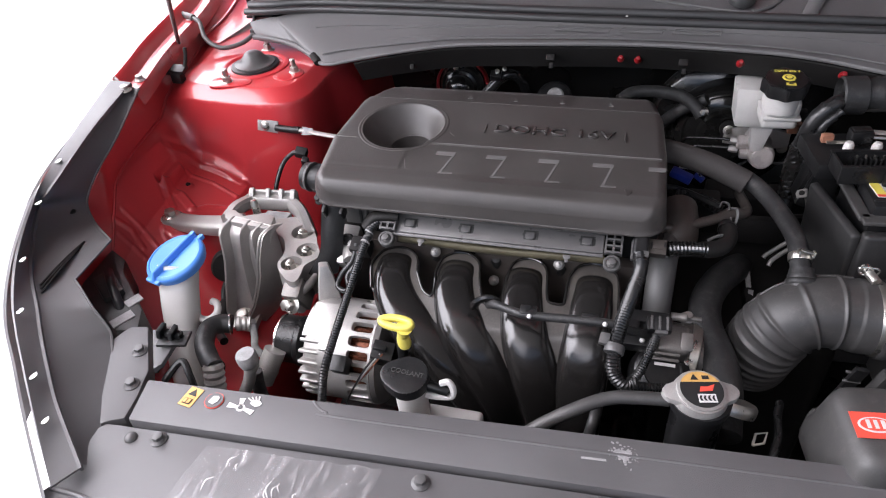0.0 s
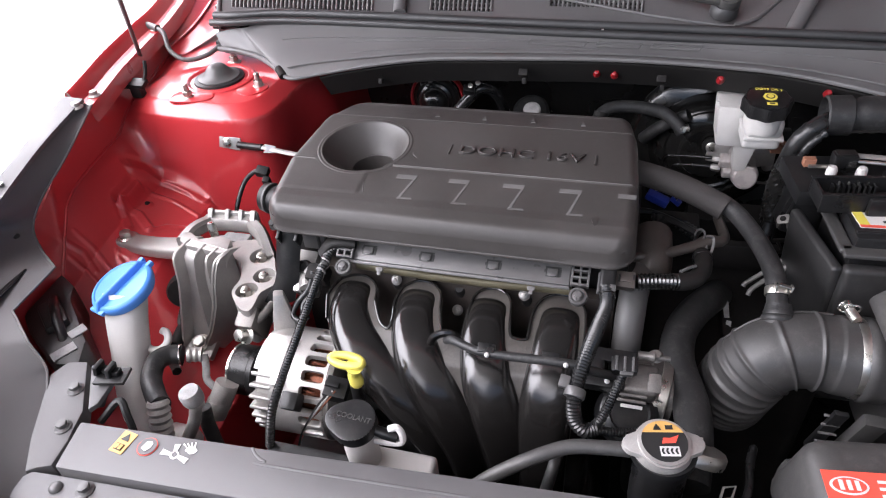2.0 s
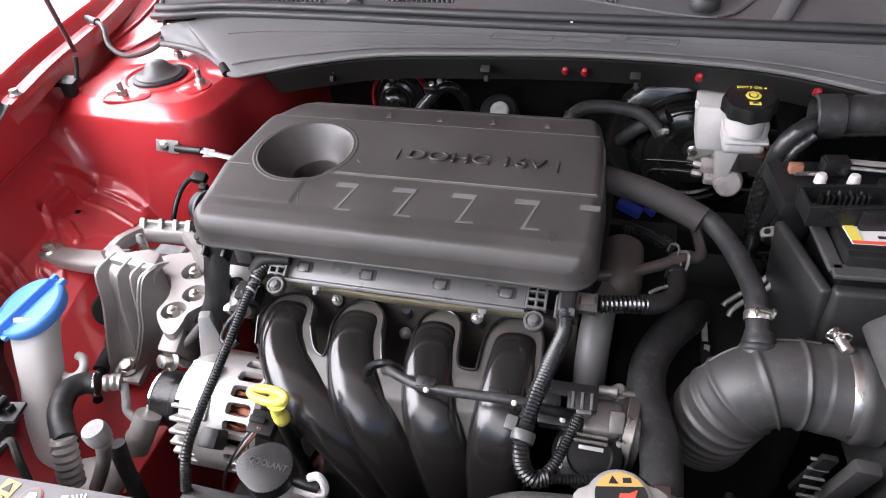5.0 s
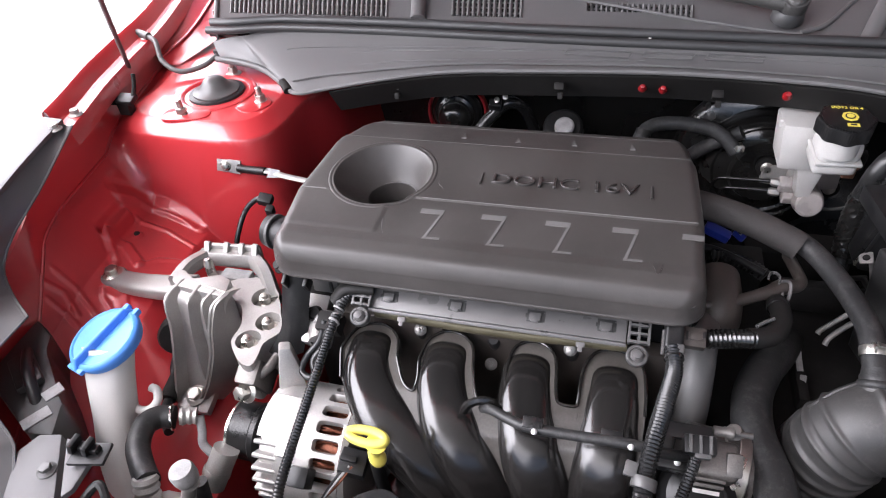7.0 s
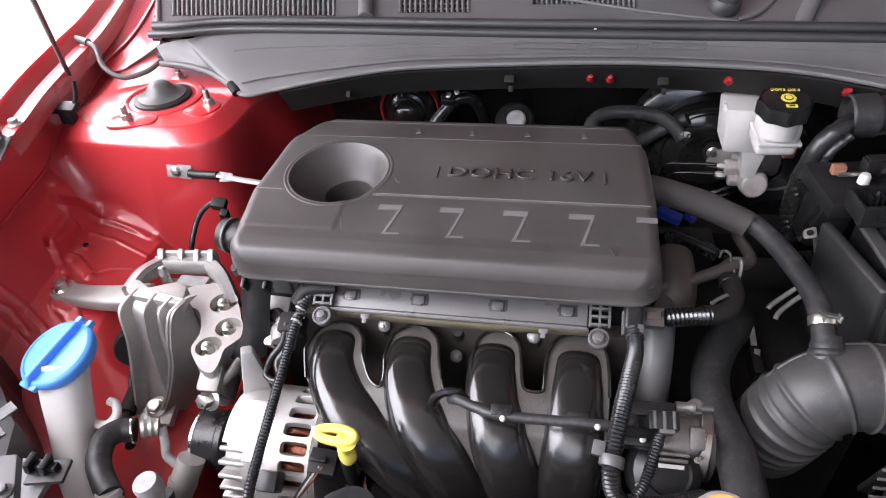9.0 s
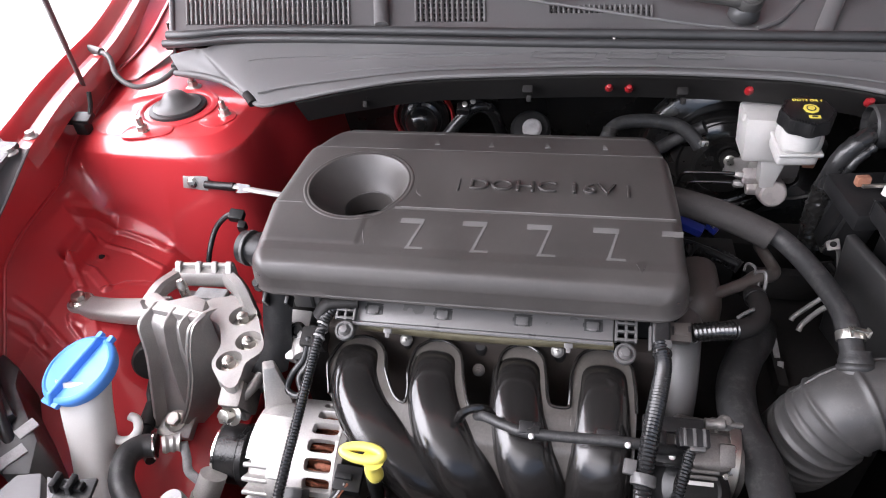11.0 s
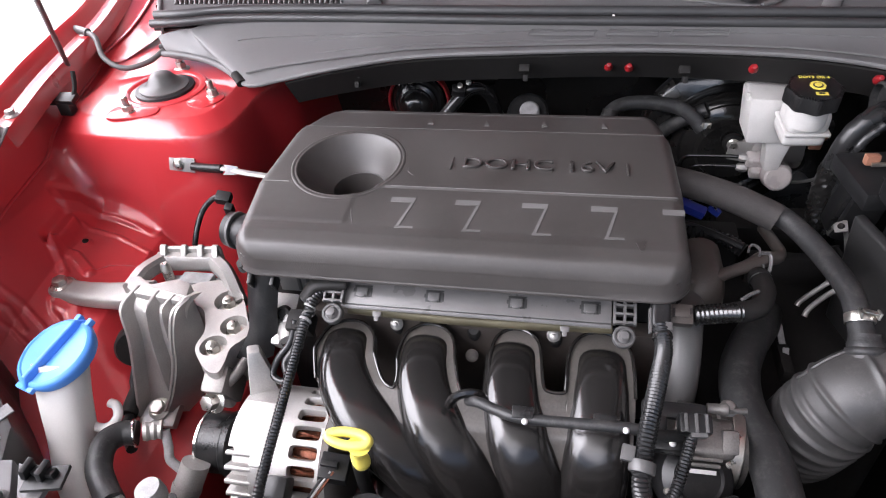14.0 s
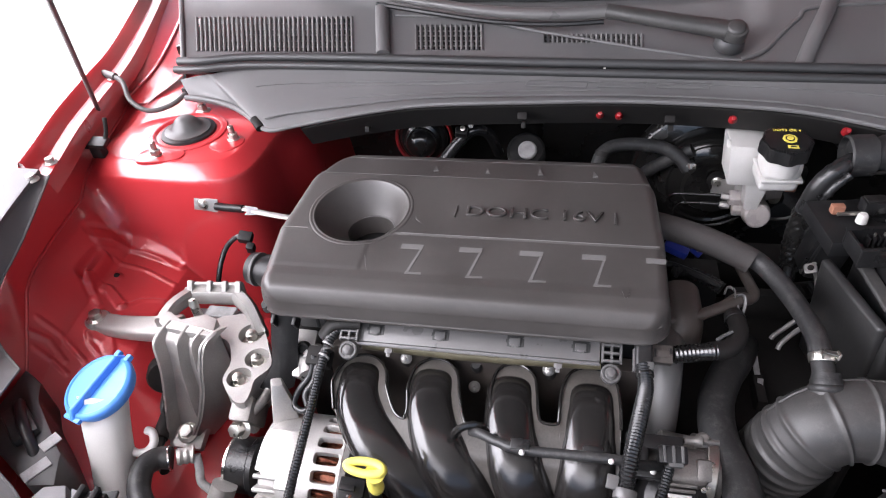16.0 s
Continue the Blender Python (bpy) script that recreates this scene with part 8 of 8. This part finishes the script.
lathe(bm, [(0.0, -0.03), (0.020, -0.028), (0.021, -0.018), (0.0175, -0.017), (0.0175, -0.010), (0.021, -0.009), (0.021, 0.006), (0.017, 0.008), (0.017, 0.04)], axes((-0.268, 0.098, 0.780), (1, -0.2, 0)), 24)
part("body", bm, BLACK, pv)
bm = bmesh.new()
lathe(bm, [(0.0212, 0), (0.0216, 0.0005), (0.0216, 0.003), (0.0212, 0.0035)], axes((-0.288, 0.102, 0.780), (1, -0.2, 0)), 24)
part("band", bm, PIPE, pv)
hl = thing("sensor_cable", (-0.35, 0.15, 0.72), "thin black sensor cable on the red apron", "cable")
part("cable", loom([(-0.372, 0.115, 0.70), (-0.370, 0.135, 0.735), (-0.362, 0.155, 0.762), (-0.345, 0.163, 0.778), (-0.330, 0.160, 0.781)], 0.0038, 0.002, 0.12, 10), LOOM, hl)
bm = bmesh.new()
box(bm, axes((-0.328, 0.158, 0.783), (0.2, -0.4, 1)), 0.018, 0.014, 0.012, 0.002)
box(bm, axes((-0.320, 0.150, 0.772), (0.2, -0.4, 1)), 0.010, 0.010, 0.016, 0.002)
part("plug", bm, BLACK, hl)
fl_ = thing("fuel_pipe", (-0.35, 0.02, 0.62), "dark pipe running down behind the mount", "pipe")
part("pipe", tube([(-0.398, 0.035, 0.66), (-0.402, 0.005, 0.64), (-0.398, -0.035, 0.625), (-0.385, -0.075, 0.63), (-0.36, -0.10, 0.635)], 0.006, 10), BLACK, fl_)
part("joint", tube([(-0.40, -0.025, 0.63), (-0.394, -0.055, 0.628)], 0.0095, 12), DARK, fl_)

# ---- end of the cylinder head with its ports, beside the timing guard ----
head_ = thing("cylinder_head_end", (-0.20, 0.02, 0.72), "cast aluminium end of the cylinder head with ports", "cylinder head")
bm = bmesh.new()
box(bm, axes((-0.204, 0.018, 0.742), (0.1, -0.5, 1)), 0.030, 0.034, 0.026, 0.004)
box(bm, axes((-0.196, -0.004, 0.728), (0.1, -0.6, 1)), 0.030, 0.024, 0.024, 0.004)
part("casting", bm, CAST, head_)
for at, r in (((-0.199, 0.003, 0.754), 0.0080), ((-0.190, -0.018, 0.738), 0.0070)):
    bm = bmesh.new()
    lathe(bm, [(r, -0.006), (r, 0.004), (r * 0.75, 0.0045), (r * 0.65, 0.001), (0, 0.001)], axes(at, (0.1, -0.8, 0.6)), 20)
    part("port", bm, DARK, head_)
bolt((-0.213, 0.006, 0.754), head_, 0.0052, (0, -0.6, 0.8))
part("casting_boss", lathe(bmesh.new(), [(0.0135, -0.012), (0.0135, 0.004), (0.0120, 0.006), (0.0085, 0.0062), (0.0080, 0.001), (0.0, 0.001)], axes((-0.186, 0.000, 0.744), (0.15, -0.8, 0.55)), 26), CAST, head_)
bm = bmesh.new()
box(bm, Matrix.Translation((-0.188, 0.034, 0.778)), 0.042, 0.008, 0.034, 0.002)
lv = part("vent_plate", bm, PIPE, head_, "grey slotted plastic plate")
for k in range(3):
    part("slot", box(bmesh.new(), Matrix.Translation((-0.186 + 0.010 * k, 0.0292, 0.778)), 0.0035, 0.003, 0.026, 0.0006), INK_K, lv)
for pts in ([(-0.180, -0.010, 0.760), (-0.184, -0.024, 0.742), (-0.196, -0.036, 0.728), (-0.200, -0.046, 0.716), (-0.188, -0.052, 0.714), (-0.178, -0.048, 0.720)],
            [(-0.176, -0.012, 0.756), (-0.178, -0.028, 0.740), (-0.186, -0.040, 0.730), (-0.182, -0.050, 0.722)]):
    part("cable", tube(pts, 0.0036, 10), LOOM, head_)
for x in (-0.222, -0.198):
    bm = bmesh.new()
    box(bm, axes((x, 0.004, 0.797), (0, -0.5, 1)), 0.004, 0.012, 0.016, 0.001)
    part("cover_tab", bm, BLACK, head_)

# ---- dark gearbox side of the bay ----
gear = thing("gearbox", (0.30, 0.15, 0.30), "dark gearbox and brackets deep in the bay", "gearbox")
bm = bmesh.new()
box(bm, Matrix.Translation((0.32, 0.14, 0.50)), 0.20, 0.24, 0.30, 0.02, 3)
part("casing", bm, DARK, gear)
for at, s in (((0.335, 0.20, 0.69), (0.09, 0.015, 0.04)), ((0.318, 0.095, 0.645), (0.012, 0.07, 0.045)), ((0.25, 0.22, 0.70), (0.06, 0.04, 0.05)), ((0.33, 0.30, 0.66), (0.12, 0.05, 0.06))):
    bm = bmesh.new()
    box(bm, Matrix.Translation(at), *s, 0.004)
    part("bracket", bm, DARK, gear)
for at, lean in (((0.317, 0.110, 0.672), 0.10), ((0.3185, 0.083, 0.664), -0.15)):
    bm = bmesh.new()
    box(bm, axes(at, (-0.2, -0.5, 1), (1, lean, 0)), 0.0064, 0.0225, 0.003, 0.0006)
    part("label", bm, GREASE, gear, "pale paper tag")
for at, size in (((0.3875, 0.2400, 0.691), (0.032, 0.0035, 0.006)), ((0.3865, 0.2185, 0.689), (0.028, 0.0035, 0.006)), ((0.3735, 0.2290, 0.690), (0.0035, 0.024, 0.006)), ((0.3880, 0.2290, 0.690), (0.0025, 0.022, 0.005)), ((0.4020, 0.2290, 0.690), (0.0045, 0.028, 0.007))):
    part("lattice_bar", box(bmesh.new(), Matrix.Translation(at) @ pose(0, 0, 0, 0, 0, 12), *size, 0.0008), TRAYM, gear)
fan_ = thing("fan_shroud", (0.30, -0.19, 0.45), "black fan shroud with a small bracket", "fan shroud")
bm = bmesh.new()
box(bm, Matrix.Translation((0.14, -0.200, 0.55)), 0.62, 0.02, 0.24, 0.004)
part("frame", bm, BLACK, fan_)
part("cable", loom([(0.330, -0.10, 0.68), (0.322, -0.13, 0.69), (0.316, -0.165, 0.70), (0.305, -0.20, 0.69)], 0.0045, 0.002, 0.14, 10), LOOM, fan_)
bm = bmesh.new()
q = [Vector((0.286, -0.193, 0.720)), Vector((0.296, -0.190, 0.722)), Vector((0.299, -0.180, 0.726)), Vector((0.289, -0.182, 0.724)), Vector((0.286, -0.193, 0.720))]
sweep(bm, q, 0.0013, 8)
part("metal_clip", bm, STEEL, fan_)
